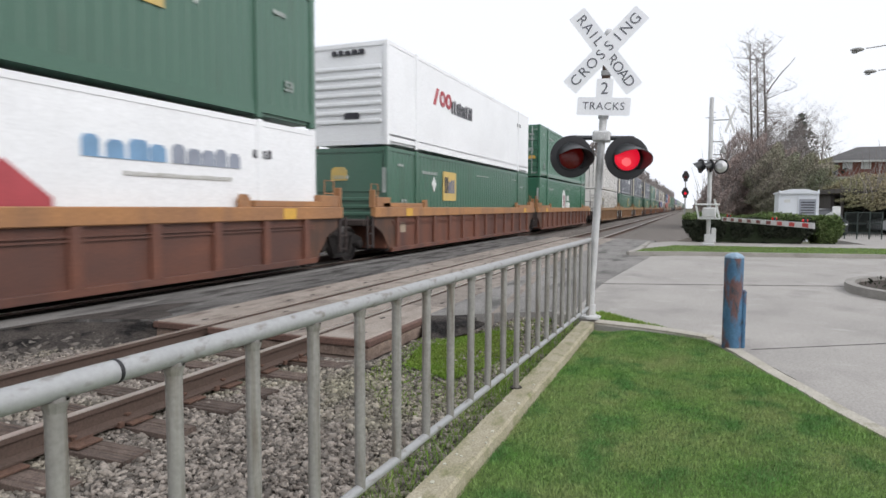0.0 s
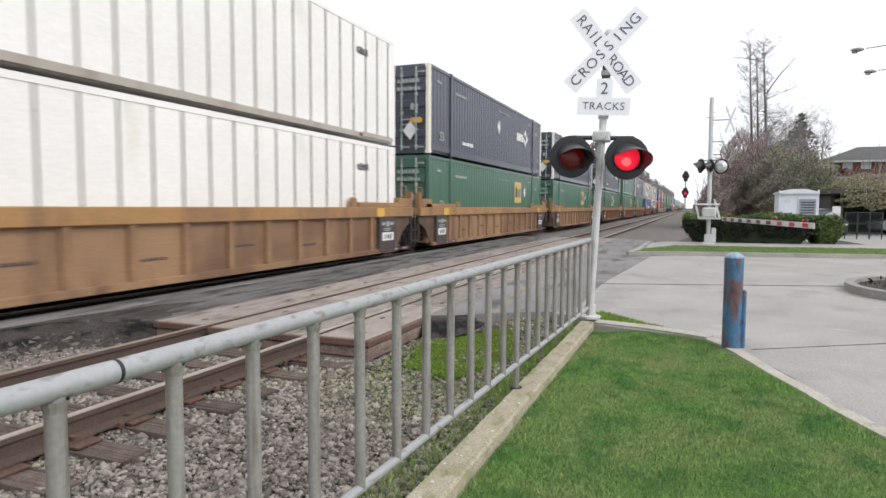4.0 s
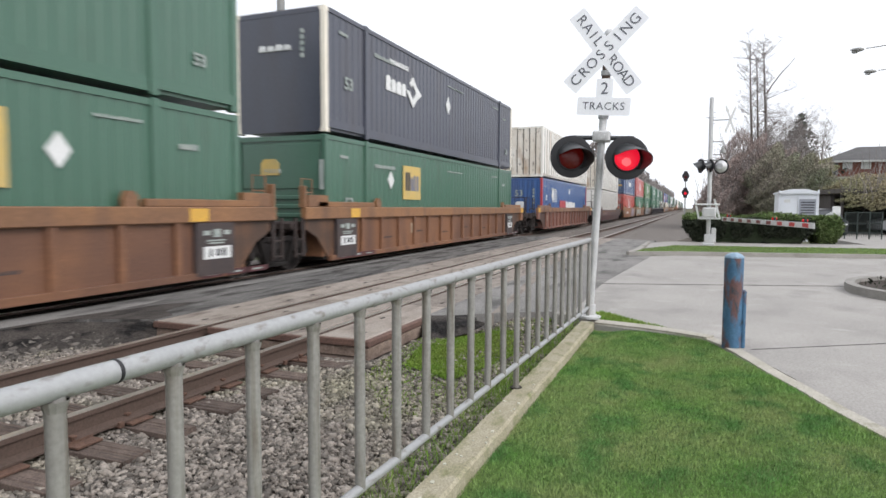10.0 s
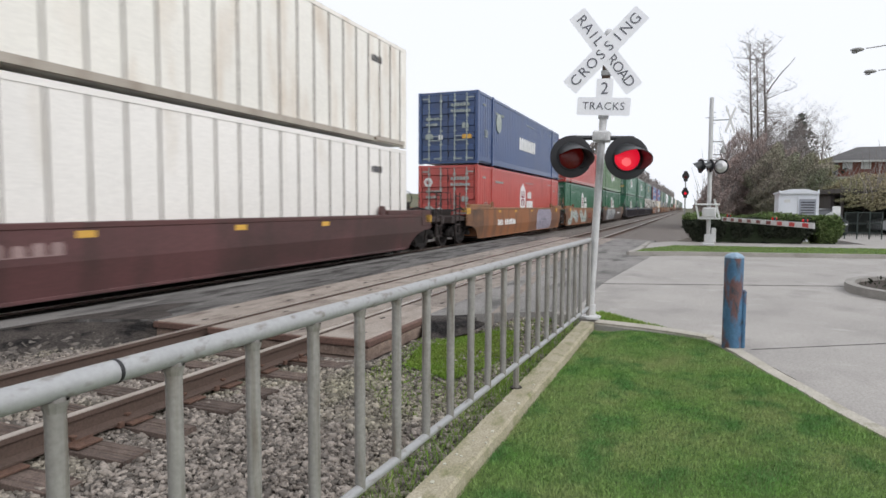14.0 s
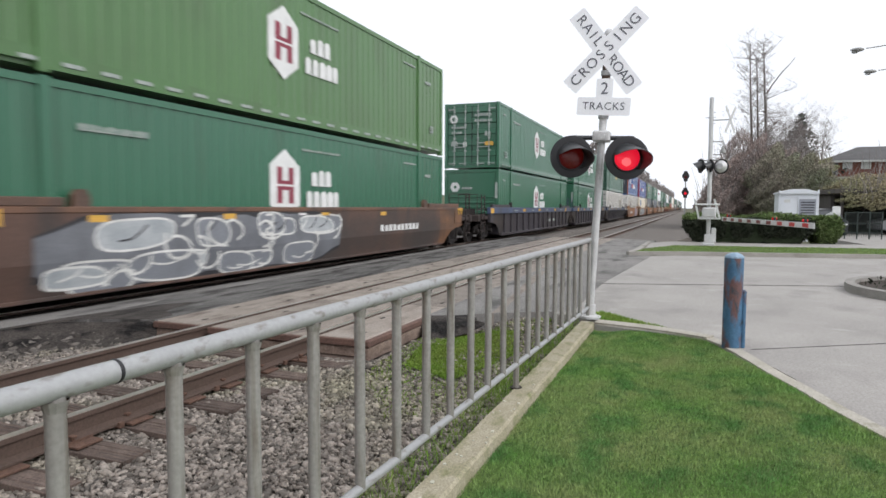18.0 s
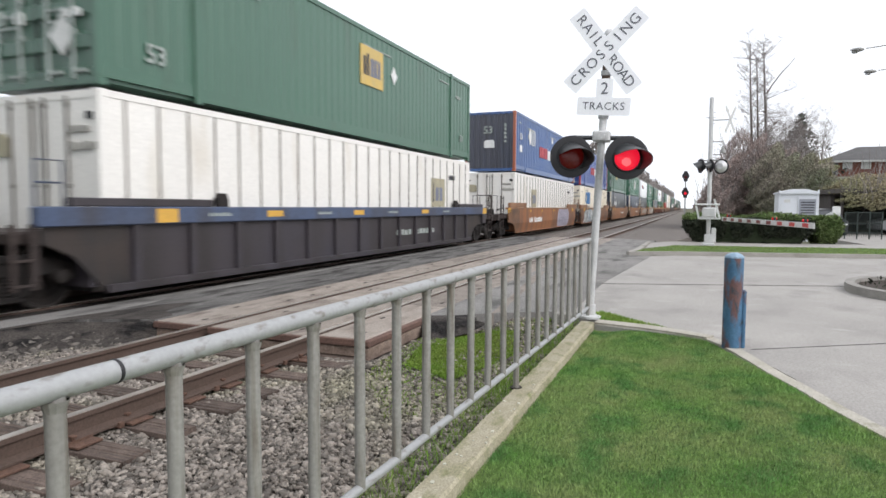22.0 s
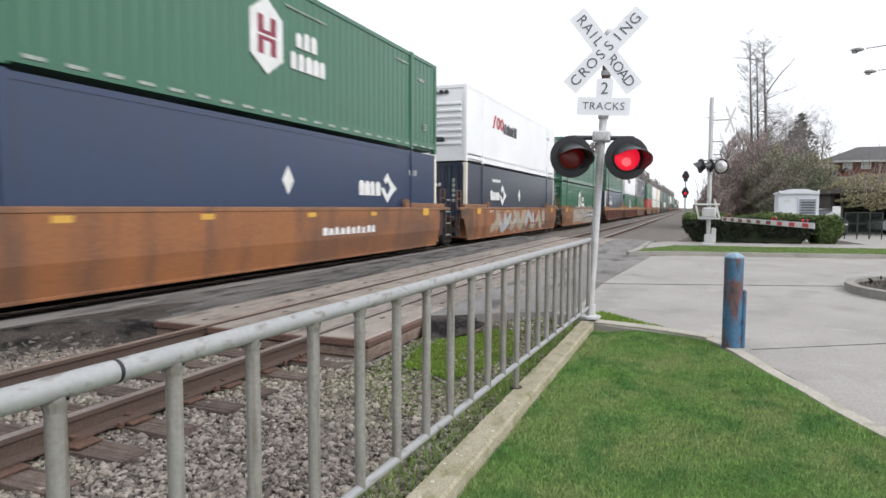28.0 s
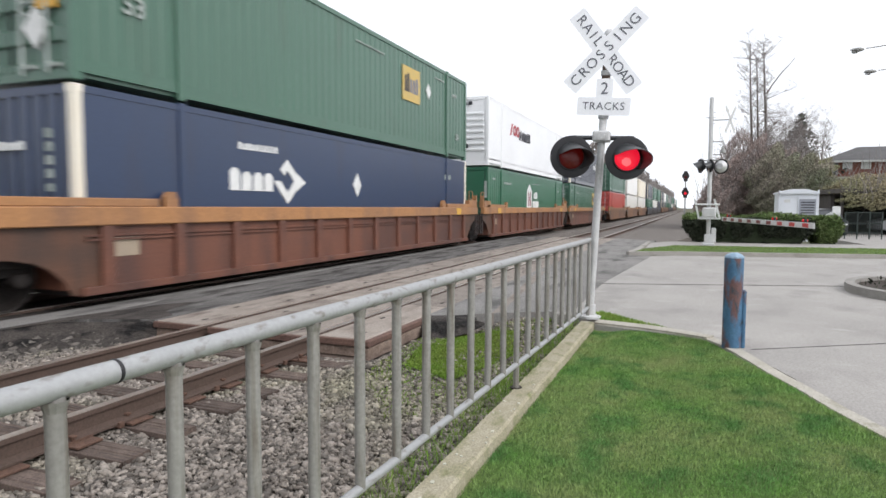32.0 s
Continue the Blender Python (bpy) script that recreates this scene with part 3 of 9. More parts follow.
for label, yc in (("rusty steel railway track on timber ties", NEAR_TRACK), ("railway track under the passing train", TRAIN_TRACK)):
    tr = thing("railway_track", label, "track", pose(0, yc, 0), group="tracks at the crossing")
    for sgn in (-1, 1):
        r = part("rail", rail_geo(-60, 900), RAIL, tr, at=(0, sgn * (GAUGE / 2 + 0.036), 0))
        part("rail_head", Geo().box(-60, 900, -0.032, 0.032, -0.004, 0.004), RAILHEAD, r, "worn running surface")
def tie_geo(seed):
    """A weathered tie, split along its grain into uneven strips with ragged ends."""
    q = random.Random(seed)
    prof, xa = [(0.112, -0.18), (-0.112, -0.18)], -0.115
    while xa < 0.10:
        xb = min(0.115, xa + q.uniform(0.04, 0.11))
        drop = q.uniform(0.0, 0.009)
        prof += [(xa, -drop - 0.004), (xa + 0.004, -drop), (xb - 0.008, -drop - q.uniform(0, 0.004)), (xb - 0.005, -drop - 0.012)]
        xa = xb
    return Geo().prism(prof[::-1], 1, -1.37 + q.uniform(-0.03, 0.04), 1.37 + q.uniform(-0.04, 0.03))


tie_meshes = [tie_geo(k).mesh("tie") for k in range(5)]
plate_mesh = Geo().box(-0.10, 0.10, -0.19, 0.19, 0, 0.018, 0.004).box(-0.10, 0.10, -0.095, -0.078, 0.018, 0.034).box(-0.10, 0.10, 0.078, 0.095, 0.018, 0.034).mesh("tie_plate")
spike_mesh = Geo().box(-0.011, 0.011, -0.011, 0.011, -0.01, 0.045).box(-0.02, 0.02, -0.022, 0.022, 0.04, 0.06, 0.005).mesh("spike")
rng_t = random.Random(3)
tracks = [o for o in scene.objects if o.name.startswith("railway_track")]
for tr, spans in ((tracks[0], ((-2.0, 5.8), (31, 62))), (tracks[1], ((-3.0, 6.2), (31, 62)))):
    for x0, x1 in spans:
        x = x0
        while x < x1:
            a = pose(x, rng_t.uniform(-0.06, 0.06), -0.186 + rng_t.uniform(-0.012, 0.0), 0, 0, rng_t.uniform(-1.5, 1.5))
            t = part("tie", rng_t.choice(tie_meshes), TIE, tr, at=a)
            if x1 < 10:
                for sgn in (-1, 1):
                    part("tie_plate", plate_mesh, PLATE_RUST, t, at=(0, sgn * 0.753, 0.001))
                    for q in (-1, 1):
                        part("spike", spike_mesh, PLATE_RUST, t, at=(0.05 * q, sgn * 0.753 + 0.085 * q, 0.016))
            x += 0.50 + rng_t.uniform(-0.03, 0.03)

anchor_mesh = Geo().box(-0.022, 0.022, -0.095, 0.095, -0.19, -0.168, 0.003).box(-0.022, 0.022, -0.098, -0.066, -0.175, -0.145, 0.004).box(-0.022, 0.022, 0.066, 0.098, -0.175, -0.145, 0.004).mesh("rail_anchor")
for r in [o for o in tracks[0].children if o.name.startswith("rail")]:
    for k in range(9):
        part("rail_anchor", anchor_mesh, PLATE_RUST, r, "rusty spring clip", at=(1.3 + 0.502 * k, 0, 0))

# timber and concrete crossing panels beside and between the rails
cp = thing("crossing_deck", "weathered crossing panels between and beside the rails", "crossing", pose(0, NEAR_TRACK, 0), kind="structure")
for y0, y1, xs in ((-1.42, -0.82, 5.95), (-0.66, -0.01, 5.88), (0.01, 0.66, 5.88), (0.83, 1.56, 5.92)):
    for i in range(10):
        x0 = xs + 2.44 * i
        g = Geo().box(x0, x0 + 2.42, y0, y1, -0.21, -0.004 - 0.003 * (i % 2), 0.015)
        pl = part("panel", g, PANEL, cp)
        lift = Geo()
        for q, yy in ((0.3, 0.3), (1.25, 0.7), (2.1, 0.3)):
            lift.prism([(x0 + q + 0.07 * math.cos(a * math.pi / 4), y0 + (y1 - y0) * yy + 0.025 * math.sin(a * math.pi / 4)) for a in range(8)], 2, -0.03, -0.0025)
        part("bolt_hole", lift, DARK_ASPHALT, pl)
    part("end_beam", Geo().box(xs - 0.05, xs - 0.004, y0, y1, -0.085, -0.006, 0.008), PANEL_SIDE, cp, "rough dark timber end")
    part("base_timber", Geo().box(xs - 0.03, xs + 0.2, y0 + 0.012, y1 - 0.012, -0.205, -0.095, 0.012), PANEL_BASE, cp, "splintered grey-brown base timber")
    part("sleeper_end", Geo().box(xs - 0.10, xs + 0.12, y0 - 0.03, y1 + 0.03, -0.26, -0.212, 0.012), TIE, cp)
for k in range(8):
    part("side_timber", Geo().box(5.9 + 3 * k, 8.88 + 3 * k, -1.50, -1.425, -0.085, -0.012 - 0.004 * (k % 2), 0.012), PANEL_SIDE, cp, "rusty brown edge timber")
    part("base_timber", Geo().box(5.92 + 3 * k, 8.9 + 3 * k, -1.49, -1.43, -0.24, -0.095, 0.012), PANEL_BASE, cp, "splintered grey-brown base timber")


# ---------------------------------------------------------------- railing
def railing():
    t = thing("railing", "galvanised steel pipe railing on a concrete kerb", "railing")
    line = lambda x: 1.352 - 0.0168 * x
    top = lambda x: 1.035 - 0.001 * x
    low = lambda x: 0.245 - 0.0125 * x
    part("top_rail", Geo().tube([(x, line(x), top(x)) for x in (-2.0, 1.0, 4.0, 8.24)], 0.030, 20), GALV, t, smooth=True)
    part("bottom_rail", Geo().tube([(x, line(x), low(x)) for x in (-2.0, 1.0, 4.0, 8.24)], 0.022, 16), GALV, t, smooth=True)
    part("weld_ring", Geo().lathe([(0.0302, -0.006), (0.0318, -0.003), (0.0318, 0.003), (0.0302, 0.006)], "x", 20, (1.128, line(1.128), top(1.128))), BLACK, t, "dark weld seam")
    xs = [-1.85, -1.5, -1.14, -0.79, -0.44, -0.09, 0.265, 0.61, 0.969, 1.315, 1.645, 1.99, 2.336, 2.688, 3.04, 3.389, 3.739, 4.09, 4.445, 4.81, 5.159, 5.505, 5.85, 6.20, 6.55, 6.90, 7.25, 7.62, 8.2]
    for i, x in enumerate(xs):
        foot = i in (6, 19, 28)
        z0 = -0.01 if foot else low(x)
        b = part("baluster", Geo().tube([(x, line(x), z0), (x, line(x), top(x) - 0.02)], 0.0235, 14), POST_GALV, t, smooth=True)
        part("weld", Geo().lathe([(0.024, -0.055), (0.028, -0.04), (0.031, -0.028)], "z", 12, (x, line(x), top(x))), POST_GALV, b)
        if foot:
            part("socket", Geo().lathe([(0.0, -0.008), (0.048, -0.008), (0.048, 0.0045), (0.026, 0.0045)], "z", 14, (x, line(x), 0)), DARK_ASPHALT, b, "dark open socket in the kerb")


railing()


# ---------------------------------------------------------------- crossing signal
def text_mesh(s, size, material, parent, at, name="lettering", spacing=1.0, flip=False):
    c = bpy.data.curves.new(name, "FONT")
    c.body, c.size, c.align_x, c.align_y, c.extrude, c.offset = s, size, "CENTER", "CENTER", 0.0015, -0.0006
    c.space_character = spacing
    c.resolution_u = 3
    tmp = bpy.data.objects.new(name, c)
    scene.collection.objects.link(tmp)
    me = bpy.data.meshes.new_from_object(tmp.evaluated_get(bpy.context.evaluated_depsgraph_get()))
    bpy.data.objects.remove(tmp)
    me.materials.clear()
    return part(name, me, material, parent, at=at)


# faces towards -X: local x of a sign runs to -Y, local y runs up, local z comes to the viewer
FACE = Matrix(((0, 0, -1, 0), (-1, 0, 0, 0), (0, 1, 0, 0), (0, 0, 0, 1)))


def rounded(w, h, r=0.03, seg=4):
    pts = []
    for cx, cy, a0 in ((w / 2 - r, h / 2 - r, 0), (-w / 2 + r, h / 2 - r, 90), (-w / 2 + r, -h / 2 + r, 180), (w / 2 - r, -h / 2 + r, 270)):
        pts += [(cx + r * math.cos(radians(a0 + 90 * k / seg)), cy + r * math.sin(radians(a0 + 90 * k / seg))) for k in range(seg + 1)]
    return pts


def plate(w, h, t=0.003, r=0.02):
    return Geo().prism(rounded(w, h, r), 2, -t, 0)


def lamp_head(parent, at, lit, turn=0, scale=1.0, skew=0.0, back=BLACK):
    """Round black background with hood and red lens; local z towards the viewer."""
    m = Matrix.Translation(at) @ FACE @ Matrix.Rotation(radians(turn), 4, "Y") @ Matrix.Scale(scale, 4)
    g = Geo().lathe([(0.0, -0.012), (0.262, -0.012), (0.270, -0.004), (0.270, 0.004), (0.255, 0.008), (0.16, 0.0)], "z", 40)
    d = part("background_disc", g, BLACK, parent, "matt black round background", True, m)
    part("housing", Geo().lathe([(0.0, -0.17), (0.11, -0.165), (0.16, -0.11), (0.175, -0.01)], "z", 24), BLACK, d, smooth=True)
    lens = part("lens", Geo().lathe([(0.158, 0.004), (0.15, 0.02), (0.11, 0.038), (0.06, 0.047), (0.0, 0.05)], "z", 32), LIT if lit else UNLIT, d, "glowing red lens" if lit else "unlit dark red lens", True)
    part("lens_ring", Geo().lathe([(0.155, 0.0), (0.158, 0.03), (0.168, 0.03), (0.172, 0.0)], "z", 32), BLACK, d, smooth=True)
    if lit:
        part("bulb_glow", Geo().lathe([(0.06, 0.044), (0.04, 0.052), (0.0, 0.055)], "z", 18, (-0.01, -0.045, 0)), FILAMENT, d, smooth=True)
    hood = Geo()
    n = 26
    vs, fs = [], []
    for k in range(n + 1):
        a = radians(-48 + 218 * k / n)
        reach = 0.03 + 0.29 * max(0.0, math.sin(radians(180 * k / n))) ** 0.75
        for r, z in ((0.180, 0.0), (0.176, reach), (0.170, reach), (0.174, 0.0)):
            vs.append((r * math.cos(a) + skew * z, r * math.sin(a) - 0.28 * z, z))
    for k in range(n):
        for q in range(4):
            fs.append((k * 4 + q, k * 4 + (q + 1) % 4, k * 4 + 4 + (q + 1) % 4, k * 4 + 4 + q))
    hood.add(vs, fs)
    part("hood", hood, HOOD, d, "long black visor", True)
    return d


def crossing_signal():
    # leans a little towards the street
    lean = Matrix.Rotation(math.atan2(0.17, 3.62), 4, "X")
    s = thing("crossing_signal", "silver crossing signal with white crossbuck and twin red lamps", "railroad signal", Matrix.Translation((8.28, 1.205, 0)) @ lean, group="crossing signals")
    part("mast", Geo().tube([(0, 0, -0.02), (0, 0, 3.66)], 0.048, 24), POLE, s, "silver painted pipe", True)
    part("cap", Geo().lathe([(0.06, 3.63), (0.06, 3.67), (0.03, 3.71), (0.0, 3.72)], "z", 20), POLE, s, smooth=True)
    part("base_flange", Geo().lathe([(0.0, 0.0), (0.15, 0.0), (0.15, 0.03), (0.075, 0.05), (0.07, 0.18), (0.0, 0.18)], "z", 20), POLE, s, smooth=True)
    for z in (3.16, 2.62):
        part("clamp", Geo().lathe([(0.056, z - 0.03), (0.066, z - 0.03), (0.066, z + 0.03), (0.056, z + 0.03)], "z", 16), GALV, s, smooth=True)
    cb = part("crossbuck_blade", plate(1.24, 0.235), WHITE, s, at=Matrix.Translation((-0.072, 0.025, 3.43)) @ FACE @ Matrix.Rotation(radians(47), 4, "Z"))
    rr = part("crossbuck_blade", plate(1.24, 0.235), WHITE, s, at=Matrix.Translation((-0.066, 0.025, 3.43)) @ FACE @ Matrix.Rotation(radians(-51), 4, "Z"))
    for i, ch in enumerate("CROSSING"):
        text_mesh(ch, 0.185, LETTER, cb, Matrix.Translation((-0.50 + 0.143 * i, 0.0, 0.002)))
    for i, ch in enumerate("RAILROAD"):
        x = (-0.50, -0.37, -0.255, -0.15, 0.15, 0.27, 0.385, 0.50)[i]
        text_mesh(ch, 0.18, LETTER, rr, Matrix.Translation((x, 0.0, 0.002)))
    p = part("count_plate", plate(0.21, 0.26), WHITE, s, at=Matrix.Translation((-0.066, 0, 2.955)) @ FACE)
    text_mesh("2", 0.21, LETTER, p, Matrix.Translation((0, 0, 0.002)))
    p = part("tracks_plate", plate(0.665, 0.225), WHITE, s, at=Matrix.Translation((-0.070, 0, 2.735)) @ FACE @ Matrix.Rotation(radians(-1.5), 4, "Z"))
    text_mesh("TRACKS", 0.135, LETTER, p, Matrix.Translation((0, 0, 0.002)), spacing=1.1)
    j = part("junction_box", Geo().box(-0.10, 0.08, -0.11, 0.11, 2.29, 2.43, 0.02), POLE, s, "silver junction box")
    part("cross_arm", Geo().tube([(0, -0.40, 2.345), (0, 0.40, 2.345)], 0.03, 14), HOOD, s, "dark pipe arm", True)
    part("sleeve", Geo().lathe([(0.049, 3.07), (0.053, 3.07), (0.053, 3.26), (0.049, 3.26)], "z", 20), RAIL, s, "rusty sleeve on the mast", True)
    for yy, lit in ((0.345, False), (-0.345, True)):
        part("drop_bracket", Geo().tube([(0, yy, 2.37), (-0.02, yy, 2.26), (-0.02, yy, 2.10)], 0.026, 10), BLACK, s, smooth=True)
        lamp_head(s, (-0.17, yy, 2.085), lit, turn=18, skew=0.30)
    part("junction_cover", Geo().tube([(-0.13, 0.0, 2.36), (-0.10, 0.0, 2.36)], 0.05, 14), POLE, j, smooth=True)


crossing_signal()


ARM_WHITE = surface("greyed_white_paint", (0.62, 0.62, 0.62), 0.6, second=(0.5, 0.5, 0.5), scale=3, grain=0.08, bump=0)
STRIPE_DARK = surface("dirty_dark_red", (0.20, 0.045, 0.045), 0.6, grain=0.1, bump=0)


def far_gate():
    s = thing("gate_signal", "white gate mechanism with lowered red and white arm", "crossing gate", pose(25.2, -0.62, 0.05), group="crossing signals")
    part("mast", Geo().tube([(0, 0, 0), (0, 0.03, 5.45)], 0.075, 18), POLE, s, "silver pipe mast", True)
    part("base", Geo().box(-0.22, 0.22, -0.22, 0.22, 0.0, 0.10, 0.02), POLE, s)
    part("base_box", Geo().box(-0.11, 0.11, -0.20, 0.14, 0.1, 0.42, 0.02), POLE, s, "silver base case")
    part("base_box", Geo().box(-0.05, 0.11, -0.26, -0.10, 0.12, 0.66, 0.02), POLE, s, "silver conduit case")
    part("mechanism", Geo().box(-0.22, 0.22, -0.24, 0.24, 1.04, 1.42, 0.05), POLE, s, "silver gate drive case")
    part("mechanism_cover", Geo().prism([(-0.34, 0.98), (0.36, 0.98), (0.28, 1.08), (-0.26, 1.08)], 0, -0.2, 0.2), POLE, s)
    for yy, lean_y in ((0.40, 0.10), (-0.30, 0.13)):
        g = Geo().add([(-0.12 + a, yy + b + (lean_y if c else -lean_y * 0.6), 1.72 if c else 0.98) for c in (0, 1) for a, b in ((0, -0.035), (0.16, -0.035), (0.16, 0.035), (0, 0.035))],
                      [(0, 3, 2, 1), (4, 5, 6, 7), (0, 1, 5, 4), (1, 2, 6, 5), (2, 3, 7, 6), (3, 0, 4, 7)])
        part("counterweight", g, TRIM, s, "white counterweight arm")
    part("drive_bar", Geo().box(-0.16, -0.10, -0.36, 0.5, 1.50, 1.56, 0.01), TRIM, s)
    lamp_head(s, (-0.12, 0.34, 2.95), False, turn=-66, scale=1.0)
    lamp_head(s, (-0.10, 0.02, 2.95), False, turn=-60, scale=0.9)
    rd = lamp_head(s, (-0.04, -0.36, 2.92), False, turn=158, scale=1.0)
    part("back_cover", Geo().lathe([(0.0, -0.175), (0.12, -0.17), (0.20, -0.06), (0.225, -0.014), (0.0, -0.014)], "z", 24), POLE, rd, "silver lamp back", True)
    part("cross_arm", Geo().tube([(0, -0.40, 3.15), (0, 0.45, 3.15)], 0.03, 10), STEEL_POLE, s, smooth=True)
    part("bell_bracket", Geo().tube([(0, 0, 3.83), (0, -0.40, 3.83), (0, -0.40, 3.6)], 0.018, 8), STEEL_POLE, s)
    part("bell_bracket", Geo().tube([(0, 0, 3.36), (0, -0.36, 3.36)], 0.018, 8), STEEL_POLE, s)
    part("bell", Geo().lathe([(0.0, 3.62), (0.05, 3.60), (0.09, 3.5), (0.12, 3.42), (0.0, 3.40)], "z", 18, (0, -0.40, 0)), STEEL_POLE, s, smooth=True)
    for ang in (55, -55):
        part("crossbuck_blade", plate(1.15, 0.13), POLE, s, "weathered back of a crossbuck blade", at=Matrix.Translation((0.05, -0.62, 4.62)) @ FACE @ Matrix.Rotation(radians(58), 4, "Y") @ Matrix.Rotation(radians(ang), 4, "Z"))
    part("crossbuck_bracket", Geo().tube([(0, 0.02, 4.62), (0.05, -0.62, 4.62)], 0.02, 8), GALV, s)
    for zz in (4.72, 4.9, 4.5):
        part("step", Geo().tube([(0, -0.12, zz), (0, 0.22 if zz > 4.6 and zz < 4.8 else 0.05, zz)], 0.012, 6), GALV, s)
    # the arm lies across the lane
    a0, a1 = Vector((-0.2, -0.45, 1.0)), Vector((-7.6, -2.2, 0.97))
    d = (a1 - a0)
    L = d.length
    m = Matrix.Translation(a0) @ d.to_track_quat("X", "Z").to_matrix().to_4x4()
    arm = part("gate_arm", Geo().box(0, L, -0.02, 0.02, -0.07, 0.07, 0.008), ARM_WHITE, s, "white arm with red stripes", at=m)
    nst = 9
    for i in range(nst):
        x0 = L * (i + 0.25) / nst
        part("stripe", Geo().prism([(x0, -0.052), (x0 + 0.36, -0.052), (x0 + 0.36, 0.05), (x0, 0.05)], 1, -0.024, 0.024), STRIPE_RED if i > 5 else STRIPE_DARK, arm, "dark red stripe")
    for fx in (0.66, 0.93, 0.10):
        lamp = part("arm_lamp", Geo().box(L * fx - 0.045, L * fx + 0.045, -0.04, 0.04, 0.075, 0.16, 0.01), BLACK, arm)
        part("arm_lens", Geo().lathe([(0.0, 0.0), (0.04, 0.0), (0.036, 0.02), (0.0, 0.03)], "y", 14, (L * fx, 0.04, 0.12)), ARM_LIT, lamp, "small red lamp", True)
        part("arm_lens", Geo().lathe([(0.0, 0.0), (0.04, 0.0), (0.036, -0.02), (0.0, -0.03)], "y", 14, (L * fx, -0.04, 0.12)), ARM_LIT, lamp, "small red lamp", True)


far_gate()


BOLLARD_CAP = surface("pale_blue_paint", (0.30, 0.40, 0.50), 0.5, second=(0.12, 0.22, 0.33), scale=14, grain=0.15, bump=0.1)


def bollard():
    b = thing("bollard", "blue painted steel bollard with chipped rusty paint", "bollard", pose(7.16, -0.435, -0.02))
    part("post", Geo().lathe([(0.0, 0.0), (0.094, 0.0), (0.094, 0.95), (0.0, 0.95)], "z", 36), BOLLARD_BLUE, b, "paint worn down to maroon primer", True)
    part("cap", Geo().lathe([(0.0, 0.95), (0.0955, 0.95), (0.0955, 0.962), (0.09, 0.972), (0.066, 0.992), (0.03, 1.004), (0.0, 1.006)], "z", 36), BOLLARD_CAP, b, "pale blue domed cap", True)
    part("side_fin", Geo().box(-0.03, 0.03, -0.128, -0.08, 0.0, 0.62, 0.015), BOLLARD_BLUE, b, "short steel channel welded on")


bollard()


# ---------------------------------------------------------------- the train
SPEED = 14.5
HALF, BOX_W, BOX_H = 8.077, 2.59, 2.896
FLOOR = 0.245

C = {
    "square": paint("emerald_paint", (0.068, 0.162, 0.112)),
    "hexa": paint("bottle_green_paint", (0.040, 0.158, 0.092)),
    "lime": paint("faded_green_paint", (0.085, 0.20, 0.065), 0.5),
    "grey": paint("faded_slate_paint", (0.062, 0.069, 0.098), 0.5),
    "navy": paint("navy_paint", (0.028, 0.050, 0.112)),
    "ink": paint("dark_ink_blue_paint", (0.036, 0.047, 0.076)),
    "blue": paint("blue_paint", (0.050, 0.125, 0.33), 0.45),
    "deep": paint("deep_blue_paint", (0.042, 0.085, 0.215), 0.45),
    "royal": paint("royal_blue_paint", (0.042, 0.092, 0.32), 0.35),
    "red": paint("orange_red_paint", (0.52, 0.088, 0.075), 0.4),
    "white": paint("clean_white_paint", (0.86, 0.87, 0.89), 0.12),
    "panel": paint("aged_white_panel", (0.82, 0.80, 0.765), 0.32, stain=(0.55, 0.49, 0.40)),
    "rusty": paint("stained_white_panel", (0.82, 0.80, 0.74), 0.45, stain=(0.46, 0.33, 0.21)),
    "cream": paint("cream_paint", (0.84, 0.77, 0.64), 0.30, stain=(0.56, 0.47, 0.35)),
}
SILL_DIRT = paint("dirty_white_sill", (0.46, 0.42, 0.36), 0.5, second=(0.34, 0.29, 0.24), stain=(0.2, 0.15, 0.11))
RUSTED = surface("rust_run_white", (0.78, 0.75, 0.69), 0.5, 0, (0.66, 0.58, 0.47), 0.8, 0.5, 0.08, 30, 0.05, (0.36, 0.22, 0.12), (1.5, 2.2, 0.6), (0.52, 0.70), soil=((0.14, 0.10, 0.075), (3, 5, 2.5), (0.60, 0.70)))
POSTS = {"white": paint("stained_white_post", (0.80, 0.765, 0.68), 0.5, second=(0.74, 0.67, 0.54), stain=(0.50, 0.38, 0.22)), "red": paint("red_post", (0.50, 0.06, 0.07)), "orange": paint("orange_post", (0.42, 0.12, 0.06), 0.5)}
MARK_WHITE = surface("white_marking", (0.74, 0.75, 0.75), 0.6, grain=0.08, bump=0, second=(0.6, 0.61, 0.6), scale=4)
MARK_DIM = surface("worn_white_marking", (0.40, 0.43, 0.41), 0.6, grain=0.1, bump=0, second=(0.22, 0.27, 0.25), scale=6)
MARK_YELLOW = surface("yellow_marking", (0.66, 0.38, 0.06), 0.6, grain=0.08, bump=0, second=(0.55, 0.32, 0.07), scale=4)
MARK_KHAKI = surface("faded_khaki_marking", (0.40, 0.36, 0.25), 0.7, grain=0.1, bump=0, second=(0.30, 0.28, 0.21), scale=4)
MARK_GREY = surface("grey_marking", (0.42, 0.41, 0.38), 0.6, grain=0.08, bump=0)
# Emblem yellow dulled midway to paint in the haze over distant boxes.
MARK_HAZED = surface("faded_yellow_marking", (0.60, 0.42, 0.12), 0.6, grain=0.08, bump=0, second=(0.48, 0.37, 0.16), scale=3)
MARK_RED = surface("red_marking", (0.46, 0.075, 0.09), 0.6, grain=0.08, bump=0)
MARK_MAROON = surface("maroon_marking", (0.27, 0.045, 0.075), 0.6, grain=0.08, bump=0)
